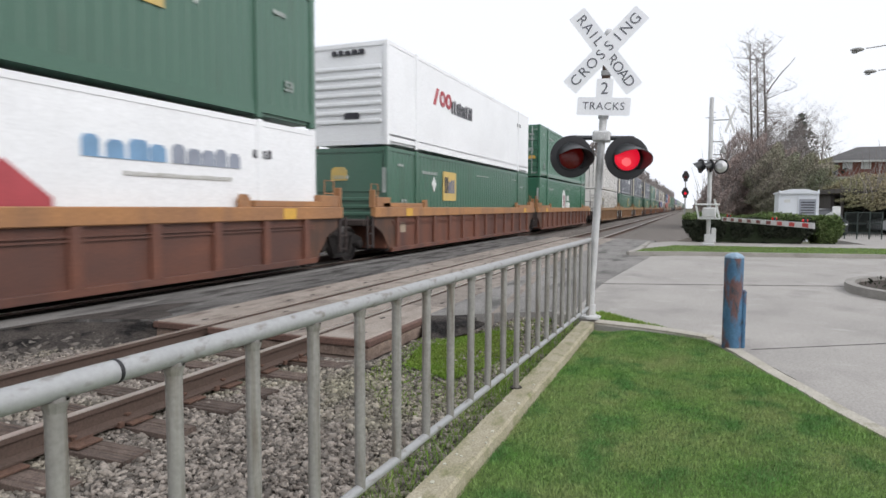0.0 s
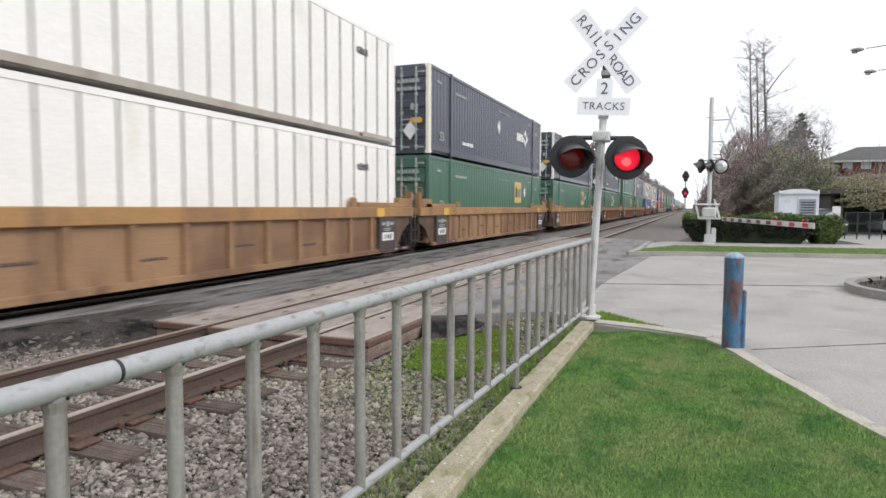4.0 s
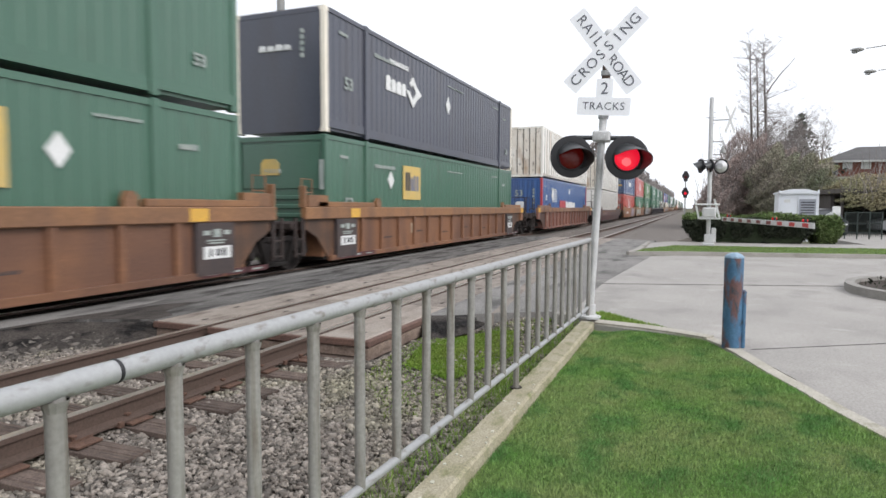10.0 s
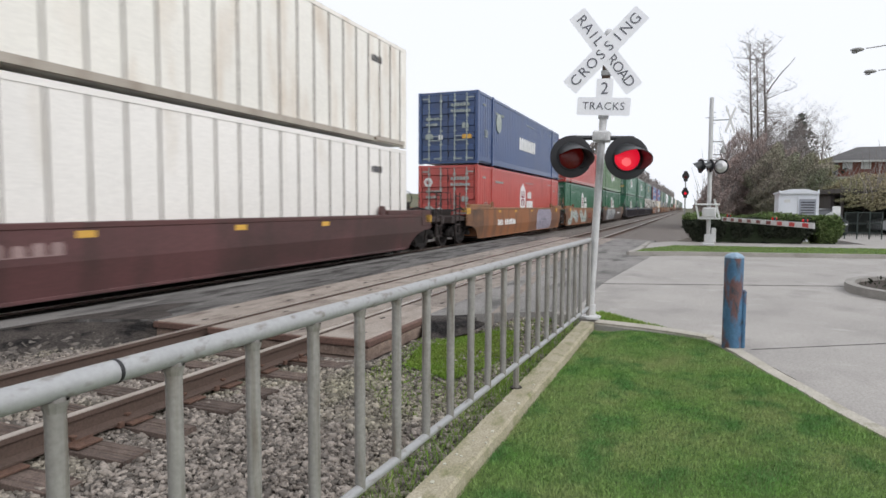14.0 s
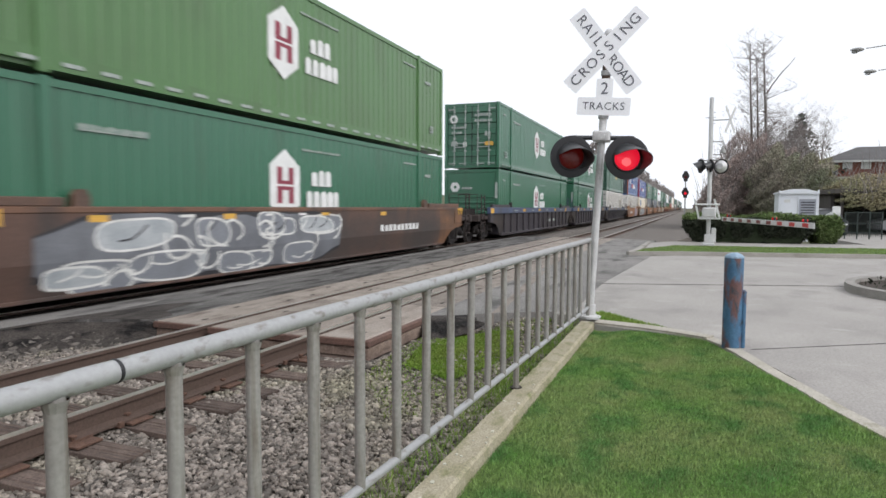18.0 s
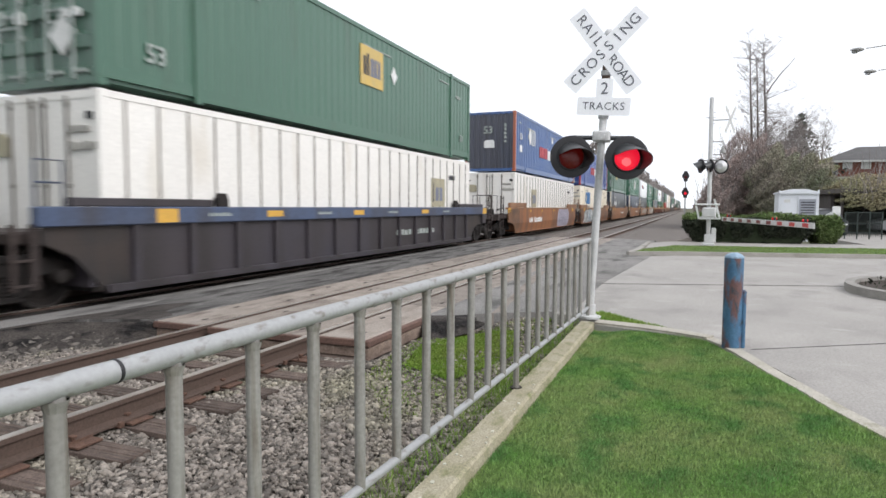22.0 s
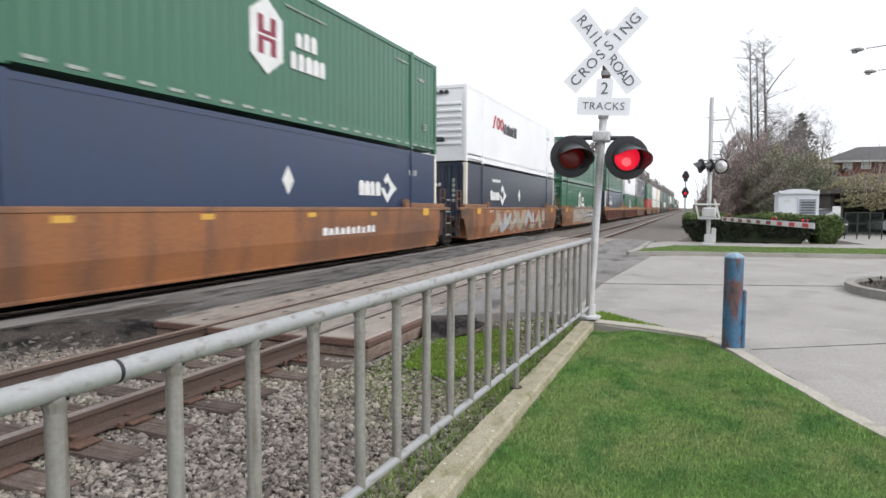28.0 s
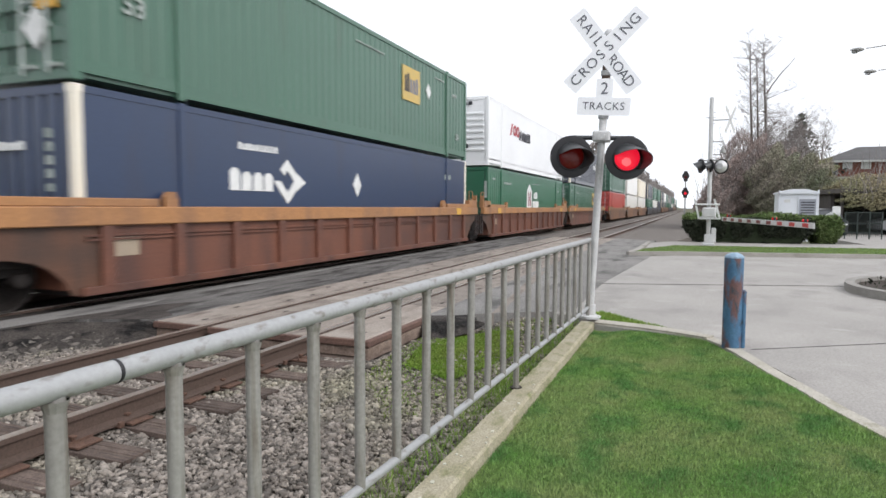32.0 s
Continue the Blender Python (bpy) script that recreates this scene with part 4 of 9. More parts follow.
MARK_PINK = surface("faded_pink_marking", (0.34, 0.24, 0.23), 0.7, grain=0.1, bump=0)
MARK_BRICK = surface("faded_red_marking", (0.27, 0.065, 0.045), 0.7, grain=0.12, bump=0, second=(0.25, 0.09, 0.05), scale=5)
MARK_DARK = surface("dark_marking", (0.035, 0.035, 0.045), 0.6, grain=0.08, bump=0)
MARK_GREYBLUE = surface("grey_blue_marking", (0.16, 0.18, 0.25), 0.6, grain=0.08, bump=0)
MARK_SKY = surface("pale_blue_marking", (0.20, 0.36, 0.56), 0.6, grain=0.08, bump=0)
MARK_STEEL = surface("pale_steel_marking", (0.30, 0.33, 0.40), 0.6, grain=0.08, bump=0)
MARK_STRIP = surface("dull_maroon_strip", (0.10, 0.036, 0.04), 0.7, grain=0.12, bump=0)
MARK_SOOT = surface("sooty_marking", (0.045, 0.036, 0.038), 0.7, grain=0.12, bump=0, second=(0.075, 0.055, 0.05), scale=3)
MARK_BLUE = surface("blue_marking", (0.06, 0.20, 0.45), 0.6, grain=0.08, bump=0)
GASKET = surface("rubber_gasket", (0.03, 0.032, 0.034), 0.8, grain=0.1, bump=0.1)
GALV_ROD = surface("galvanised_rod", (0.40, 0.45, 0.43), 0.5, 0.4, grain=0.1, bump=0)
# Colour of the panel seams, and of the painted shade bars on box ends.
RAW_POST = surface("weathered_seam", (0.15, 0.14, 0.125), 0.7, grain=0.15, gscale=20, bump=0.1, second=(0.10, 0.08, 0.06), scale=1.5)

CACHE = {}


def once(key, build):
    if key not in CACHE:
        CACHE[key] = build()
    return CACHE[key]


def corrugated(x0, x1, z0, z1, y, pitch=0.29, deep=0.034, flat=0.40):
    """A corrugated sheet in the plane y; its outer face looks to -y."""
    n = max(1, round((x1 - x0) / pitch))
    p = (x1 - x0) / n
    line = []
    for i in range(n):
        a = x0 + i * p
        line += [(a, y), (a + p * flat, y), (a + p * 0.5, y + deep), (a + p * (0.5 + flat), y + deep)]
    line.append((x1, y))
    vs = [(x, yy, z) for z in (z0, z1) for x, yy in line]
    k = len(line)
    return Geo().add(vs, [(i, i + 1, k + i + 1, k + i) for i in range(k - 1)])


def side_mesh(style):
    z0, z1 = 0.16 if style == "ribs" else 0.26, BOX_H - 0.10
    g = Geo()
    cuts = (-HALF + 0.12, -6.15, -6.03, 6.03, 6.15, HALF - 0.12)
    if style in ("corr", "fine", "wave"):
        pitch, deep = {"corr": (0.29, 0.017), "fine": (0.20, 0.012), "wave": (0.37, 0.036)}[style]
        for a, b in ((cuts[0], cuts[5]),) if style == "wave" else ((cuts[0], cuts[1]), (cuts[2], cuts[3]), (cuts[4], cuts[5])):
            s = corrugated(a, b, z0, z1, -BOX_W / 2 + 0.018, pitch, deep)
            g.add(s.v, s.f)
    else:
        g.box(-HALF + 0.1, HALF - 0.1, -BOX_W / 2 + 0.012, -BOX_W / 2 + 0.03, z0, z1)
    return g.mesh("side_panel")


def end_mesh(style):
    """Parts of the end that faces -X, as (name, mesh, role)."""
    out, x = [], -HALF
    if style == "door":
        for s in (-1, 1):
            y0, y1 = sorted((s * 0.02, s * 1.13))
            prof = [(x + 0.10, 0.16), (x + 0.03, 0.16)]
            for i in range(5):
                z = 0.26 + i * 0.49
                prof += [(x + 0.03, z), (x + 0.075, z + 0.03), (x + 0.075, z + 0.26), (x + 0.03, z + 0.29)]
            prof += [(x + 0.03, BOX_H - 0.14), (x + 0.10, BOX_H - 0.14)]
            n = len(prof)
            g = Geo().add([(px, yy, pz) for yy in (y0, y1) for px, pz in prof], [(i, (i + 1) % n, n + (i + 1) % n, n + i) for i in range(n)] + [tuple(range(n - 1, -1, -1)), tuple(range(n, 2 * n))])
            out.append(("door", g.mesh("door"), "paint"))
            for yy in (0.30, 0.82):
                r = Geo().tube([(x + 0.0, s * yy, 0.10), (x + 0.0, s * yy, BOX_H - 0.08)], 0.024, 8)
                for z in (0.2, 0.75, 1.3, 1.9, 2.5):
                    r.box(x + 0.0, x + 0.05, s * yy - 0.05, s * yy + 0.05, z, z + 0.07)
                out.append(("lock_rod", r.mesh("lock_rod", True), "rod"))
        out.append(("door_gasket", Geo().box(x + 0.045, x + 0.06, -0.018, 0.018, 0.16, BOX_H - 0.14).mesh("door_gasket"), "gasket"))
        for yy in (-0.56, 0.56):
            for z in (0.93, 1.10):
                out.append(("door_handle", Geo().box(x - 0.004, x + 0.02, yy - 0.26, yy + 0.26, z, z + 0.035).mesh("door_handle"), "rod"))
    elif style == "wdoor":
        for s in (-1, 1):
            y0, y1 = sorted((s * 0.015, s * 1.15))
            out.append(("door", Geo().box(x + 0.03, x + 0.06, y0, y1, 0.16, BOX_H - 0.13, 0.006).mesh("door"), "paint"))
            for yy in (0.14, 0.62):
                r = Geo().tube([(x + 0.012, s * yy, 0.10), (x + 0.012, s * yy, BOX_H - 0.08)], 0.02, 8)
                for z in (0.14, 1.46, 2.66):
                    r.box(x + 0.0, x + 0.035, s * yy - 0.04, s * yy + 0.04, z, z + 0.06)
                out.append(("lock_rod", r.mesh("lock_rod", True), "seam"))
            for z in (0.58, 2.46):
                out.append(("hinge", Geo().box(x - 0.002, x + 0.03, s * 1.10 - 0.09, s * 1.10 + 0.09, z, z + 0.11, 0.01).mesh("hinge"), "gasket"))
        out.append(("door_gasket", Geo().box(x + 0.025, x + 0.05, -0.012, 0.012, 0.16, BOX_H - 0.14).mesh("door_gasket"), "seam"))
        out.append(("door_handle", Geo().box(x - 0.004, x + 0.02, -0.15, 0.15, 0.66, 0.72).mesh("door_handle"), "gasket"))
    elif style == "nose":
        g = Geo().box(x + 0.05, x + 0.07, -1.17, 1.17, 0.16, BOX_H - 0.1)
        out.append(("front_wall", g.mesh("front_wall"), "paint"))
        out.append(("upper_plate", Geo().box(x + 0.02, x + 0.05, -1.12, 1.12, 1.62, BOX_H - 0.2, 0.015).mesh("upper_plate"), "paint"))
        for i in range(6):
            z = 0.28 + i * 0.215
            out.append(("front_rib", Geo().box(x + 0.004, x + 0.05, -1.10, 1.10, z, z + 0.11, 0.02).mesh("front_rib"), "paint"))
    elif style == "louver":
        g = Geo().box(x + 0.05, x + 0.07, -1.17, 1.17, 0.16, BOX_H - 0.1)
        out.append(("front_wall", g.mesh("front_wall"), "paint"))
        for i in range(7):
            z = 0.62 + i * 0.25
            out.append(("front_slat", Geo().box(x + 0.0, x + 0.05, -1.08, 1.08, z, z + 0.13, 0.03).mesh("front_slat"), "paint"))
    elif style == "flatend":
        out.append(("front_wall", Geo().box(x + 0.03, x + 0.06, -1.17, 1.17, 0.12, BOX_H - 0.1, 0.008).mesh("front_wall"), "paint"))
    elif style == "bars":
        g = Geo().box(x + 0.05, x + 0.07, -1.17, 1.17, 0.16, BOX_H - 0.1)
        out.append(("front_wall", g.mesh("front_wall"), "paint"))
        # Dark bars put in for the narrow shadows between the end ribs.
        for yy in (-0.86, -0.5, -0.14, 0.22, 0.58, 0.94):
            out.append(("end_post", Geo().box(x + 0.015, x + 0.05, yy - 0.022, yy + 0.022, 0.16, BOX_H - 0.12).mesh("end_post"), "seam"))
    else:
        g = corrugated(-1.17, 1.17, 0.16, BOX_H - 0.1, 0, 0.29, 0.045)
        g.v = [(x + 0.02 + v[1], v[0], v[2]) for v in g.v]
        g.f = [f[::-1] for f in g.f]
        out.append(("front_wall", g.mesh("front_wall"), "paint"))
    return out


def frame_meshes():
    w, h = BOX_W / 2, BOX_H
    post = Geo().box(0, 0.15, 0, 0.13, 0.1, h - 0.1, 0.012).mesh("corner_post")
    cast = Geo().box(0, 0.178, 0, 0.162, 0, 0.118, 0.012).mesh("corner_casting")
    mid = Geo().box(-0.08, 0.08, -0.026, 0.05, 0.0, h + 0.012, 0.01).mesh("stacking_post")
    top = Geo().box(-HALF + 0.15, HALF - 0.15, 0, 0.07, h - 0.115, h - 0.012).mesh("top_rail")
    low = Geo().box(-6.0, 6.0, 0.012, 0.10, 0.07, 0.285).box(-6.0, 6.0, 0, 0.10, 0.055, 0.085).box(-HALF + 0.15, -6.16, 0.012, 0.10, 0.12, 0.31).box(6.16, HALF - 0.15, 0.012, 0.10, 0.12, 0.31).mesh("bottom_rail")
    thin = Geo().box(-6.0, 6.0, 0, 0.10, 0.045, 0.17).box(-HALF + 0.15, -6.16, 0, 0.10, 0.085, 0.2).box(6.16, HALF - 0.15, 0, 0.10, 0.085, 0.2).mesh("bottom_rail")
    roof = Geo().box(-HALF + 0.03, HALF - 0.03, -w + 0.04, w - 0.04, h - 0.05, h - 0.022).mesh("roof")
    base = Geo().box(-HALF + 0.05, HALF - 0.05, -w + 0.08, w - 0.08, 0.06, 0.15).mesh("floor_frame")
    back = Geo().box(HALF - 0.07, HALF - 0.05, -1.17, 1.17, 0.12, h - 0.08).mesh("rear_wall")
    sill = Geo().box(-HALF + 0.02, -HALF + 0.1, -w + 0.16, w - 0.16, 0.02, 0.15).mesh("end_sill")
    head = Geo().box(-HALF + 0.02, -HALF + 0.1, -w + 0.13, w - 0.13, h - 0.13, h - 0.01).mesh("end_header")
    rib = Geo().box(-0.019, 0.019, -0.014, 0.012, 0.17, h - 0.115, 0.005).mesh("panel_seam")
    return post, cast, mid, top, (low, thin), roof, base, back, sill, head, rib


def block_row(u, z, w, h, n, fill, rr, sign=1.0, uneven=0.14):
    """The outline of n bevelled blocks side by side on a thin common foot."""
    step = w / n
    top = []
    for i in range(n):
        f = fill if n == 1 else fill * rr.uniform(0.82, 1.08)
        up, c = z + h * (1.0 - uneven * rr.choice((0, 0, 1))), min(h * 0.22, step * f * 0.3)
        a0, a1 = i * step, (i + min(f, 0.95)) * step
        top += [(a0, up - c), (a0 + c, up), (a1 - c, up), (a1, up - c)]
        if i < n - 1:
            top += [(a1, z + 0.012), ((i + 1) * step, z + 0.012)]
    end = top[-1][0]
    return [(u + sign * q, p) for q, p in [(end, z), (0.0, z)] + top]


def bars(parent, x, z, w, h, material, y=-BOX_W / 2 - 0.002, n=1, name="marking", fill=0.7):
    """Small raised plates in place of writing; n blocks side by side."""
    return part(name, Geo().prism(block_row(x, z, w, h, n, fill, random.Random(int(x * 100) + n)), 1, y - 0.002, y + 0.022), material, parent)


def end_bars(parent, y, z, w, h, material, n=1, name="marking"):
    return part(name, Geo().prism(block_row(y, z, w, h, n, 0.78 if n > 1 else 1.0, random.Random(int(z * 100) + n), -1.0), 0, -HALF - 0.006, -HALF + 0.03), material, parent)


def figure53(parent, x, z, size, material, end=False):
    if end:
        m = Matrix.Translation((-HALF + 0.008, x, z)) @ FACE
    else:
        m = Matrix.Translation((x, -BOX_W / 2 - 0.004, z)) @ Matrix.Rotation(radians(90), 4, "X")
    me = once(("53", size), lambda: text_of("53", size))
    return part("size_figure", me, material, parent, at=m)


def text_of(s, size):
    c = bpy.data.curves.new("figure", "FONT")
    c.body, c.size, c.align_x, c.align_y, c.extrude, c.offset, c.resolution_u = s, size, "CENTER", "CENTER", 0.008, 0.008, 2
    tmp = bpy.data.objects.new("figure", c)
    scene.collection.objects.link(tmp)
    me = bpy.data.meshes.new_from_object(tmp.evaluated_get(bpy.context.evaluated_depsgraph_get()))
    bpy.data.objects.remove(tmp)
    me.materials.clear()
    return me


def logo(kind, e):
    y = -BOX_W / 2 - 0.002
    if kind == "hexa":
        s, cx, cz = 0.75, -0.85, 1.64
        hexa = [(cx + s * 0.72 * a, cz + s * b) for a, b in ((0, 1), (0.95, 0.55), (0.95, -0.55), (0, -1), (-0.95, -0.55), (-0.95, 0.55))]
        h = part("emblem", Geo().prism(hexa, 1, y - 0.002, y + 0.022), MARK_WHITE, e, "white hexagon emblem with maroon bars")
        g = Geo()
        for dx in (-0.29, 0.11):
            g.box(cx + dx, cx + dx + 0.18, y - 0.005, y, cz - 0.38, cz - 0.02).box(cx + dx, cx + dx + 0.18, y - 0.005, y, cz + 0.02, cz + 0.38)
        g.box(cx - 0.12, cx + 0.12, y - 0.005, y, cz - 0.10, cz - 0.02).box(cx - 0.12, cx + 0.12, y - 0.005, y, cz + 0.02, cz + 0.10)
        part("emblem_bar", g, MARK_MAROON, h)
        bars(e, cx + 1.0, cz + 0.02, 0.86, 0.36, MARK_WHITE, n=3, name="emblem_word", fill=0.84)
        bars(e, cx + 0.80, cz - 0.46, 1.40, 0.36, MARK_WHITE, n=5, name="emblem_word", fill=0.84)
        tape = once("tape", lambda: Geo().box(0, 0.3, y - 0.004, y + 0.02, 0.13, 0.185).mesh("reflective_tape"))
        for i in range(26):
            part("reflective_tape", tape, MARK_DIM, e, at=(-7.6 + i * 0.6, 0, 0))
    elif kind in ("square", "square_l", "square_c"):
        o = {"square": 2.5, "square_l": -3.85, "square_c": -0.4}[kind]
        q = part("emblem", Geo().box(o, o + 1.25, y - 0.002, y + 0.022, 1.42, 2.42), MARK_HAZED, e, "faded yellow square emblem with dark shapes")
        bars(q, o + 0.14, 1.68, 0.36, 0.56, MARK_DARK, y=y - 0.004, n=2, name="emblem_bar", fill=0.8)
        bars(q, o + 0.52, 1.68, 0.62, 0.48, MARK_GREYBLUE, y=y - 0.004, n=3, name="emblem_bar", fill=0.8)
        d = o + (1.75 if kind != "square_l" else -1.0)
        part("diamond", Geo().prism([(d, 1.95), (d + 0.19, 2.2), (d + 0.38, 1.95), (d + 0.19, 1.7)], 1, y - 0.002, y + 0.022), MARK_WHITE, e)
    elif kind in ("starmark", "starmark_r"):
        o, k = (-4.95, 1.0) if kind == "starmark" else (2.85, 0.9)
        bars(e, o, 1.50, 1.35 * k, 0.42 * k, MARK_WHITE, n=4, name="emblem_word", fill=0.86)
        cx, cz = o + 1.78 * k, 1.72
        g = Geo()
        for a in range(8):
            a0, a1 = a * math.pi / 4, (a + 1) * math.pi / 4
            if a == 3:
                continue
            r0, r1 = (0.46 if a % 2 == 0 else 0.34) * k, (0.46 if a % 2 else 0.34) * k
            g.prism([(cx + math.cos(q) * r, cz + math.sin(q) * r) for r, q in ((r0, a0), (r1, a1), (r1 * 0.5, a1), (r0 * 0.5, a0))], 1, y - 0.002, y + 0.022)
        g.prism([(cx + 0.30 * k, cz - 0.2 * k), (cx + 0.66 * k, cz), (cx + 0.30 * k, cz + 0.2 * k)], 1, y - 0.0025, y + 0.022)
        part("emblem", g, MARK_WHITE, e, "white pointed ring emblem")
        part("diamond", Geo().prism([(-0.4, 1.75), (-0.2, 2.05), (0.0, 1.75), (-0.2, 1.45)], 1, y - 0.002, y + 0.022), MARK_WHITE, e)
        bars(e, -4.7 if kind == "starmark" else -4.9, 2.28 if kind == "starmark" else 0.55, 1.25, 0.13, MARK_WHITE, n=9)
    elif kind == "slant":
        g = Geo()
        o, z0 = -4.75, 1.62
        g.prism([(o, z0), (o + 0.2, z0), (o + 0.5, z0 + 0.56), (o + 0.3, z0 + 0.56)], 1, y - 0.002, y + 0.022)
        part("emblem", g, MARK_RED, e, "red slanted bar")
        for k in range(2):
            ring = Geo().lathe([(0.14, -0.012), (0.26, -0.012), (0.26, 0.012), (0.14, 0.012)], "y", 14, (o + 0.82 + 0.56 * k, y, z0 + 0.28))
            part("emblem", ring, MARK_RED, e, "red ring")
        bars(e, -3.08, 1.55, 2.3, 0.48, MARK_DARK, n=9, name="emblem_word")
    elif kind == "stripes":
        g = Geo().prism([(-5.5, 1.95), (-5.15, 2.4), (-4.9, 2.2), (-4.9, 1.7), (-5.15, 1.5)], 1, y - 0.002, y + 0.022)
        em = part("emblem", g, MARK_WHITE, e, "white striped emblem")
        for i in range(8):
            part("emblem_stripe", Geo().box(-4.86, -4.0 + 0.16 * (1 - abs(i - 3.5) / 3.5), y - 0.002, y + 0.022, 1.54 + 0.105 * i, 1.585 + 0.105 * i), MARK_WHITE, em)
        bars(e, -2.9, 1.05, 2.1, 0.60, MARK_RED, n=5, name="emblem_word", fill=0.84)
        bars(e, -0.75, 1.05, 3.5, 0.54, MARK_WHITE, n=10, name="emblem_word", fill=0.84)
        bars(e, 0.3, 2.1, 0.45, 0.35, MARK_WHITE, n=1)
    elif kind == "words":
        g = Geo().lathe([(0.0, -0.012), (0.42, -0.012), (0.42, 0.012)], "y", 8, (-5.2, y, 1.9))
        part("emblem", g, MARK_DIM, e, "worn pale round emblem")
        bars(e, -1.6, 1.1, 3.4, 0.6, MARK_WHITE, n=8, name="emblem_word", fill=0.75)
    elif kind == "ringmark":
        g = Geo().lathe([(0.30, -0.012), (0.48, -0.012), (0.48, 0.012), (0.30, 0.012)], "y", 20, (-5.1, y, 1.97))
        for x in (-4.5, -3.72):
            part("emblem_shape", Geo().box(x, x + 0.62, y - 0.002, y + 0.022, 1.5, 2.46, 0.009), MARK_BLUE, e, "blue plain emblem block")
        part("emblem", g, MARK_BLUE, e, "blue bold emblem ring")
        bars(e, -5.4, 1.2, 2.3, 0.17, MARK_GREY, n=10, fill=0.7)
    elif kind == "temp":
        bars(e, 2.2, 1.9, 1.6, 0.32, MARK_SKY, n=4, name="emblem_word", fill=0.86)
        bars(e, 3.85, 1.9, 1.7, 0.32, MARK_STEEL, n=5, name="emblem_word", fill=0.86)
        bars(e, 2.9, 1.66, 2.4, 0.07, MARK_GREY, n=18)
        g = Geo()
        for x in (0.55, 1.0, 1.45):
            g.box(x, x + 0.2, y - 0.002, y + 0.022, 0.3, 1.3)
        g.prism([(0.45, 1.3), (1.1, 1.8), (1.75, 1.3), (1.75, 1.1), (0.45, 1.1)], 1, y - 0.003, y + 0.022)
        part("emblem", g, MARK_RED, e, "dark red emblem shapes")
    elif kind in ("sticker", "sticker_r"):
        o = -4.75 if kind == "sticker" else 4.3
        q = part("emblem", Geo().box(o, o + 1.2, y - 0.004, y + 0.02, 1.2, 2.15), MARK_KHAKI, e, "faded khaki square sticker")
        part("emblem_bar", Geo().box(o + 0.1, o + 0.2, y - 0.007, y, 1.35, 2.0), MARK_DARK, q)
        part("emblem_bar", Geo().box(o + 0.36, o + 0.62, y - 0.007, y, 1.4, 1.85), MARK_GREYBLUE, q)
        part("emblem_bar", Geo().box(o + 0.72, o + 0.95, y - 0.007, y, 1.4, 1.85), MARK_GREYBLUE, q)


COLOUR_WORDS = {"square": "green", "hexa": "dark green", "lime": "faded light green", "grey": "faded slate grey", "ink": "dark blue-black", "navy": "navy blue", "blue": "weathered blue", "royal": "royal blue", "deep": "deep blue",
                "red": "orange-red", "white": "clean white", "panel": "white panelled", "rusty": "rust-stained white", "cream": "cream"}


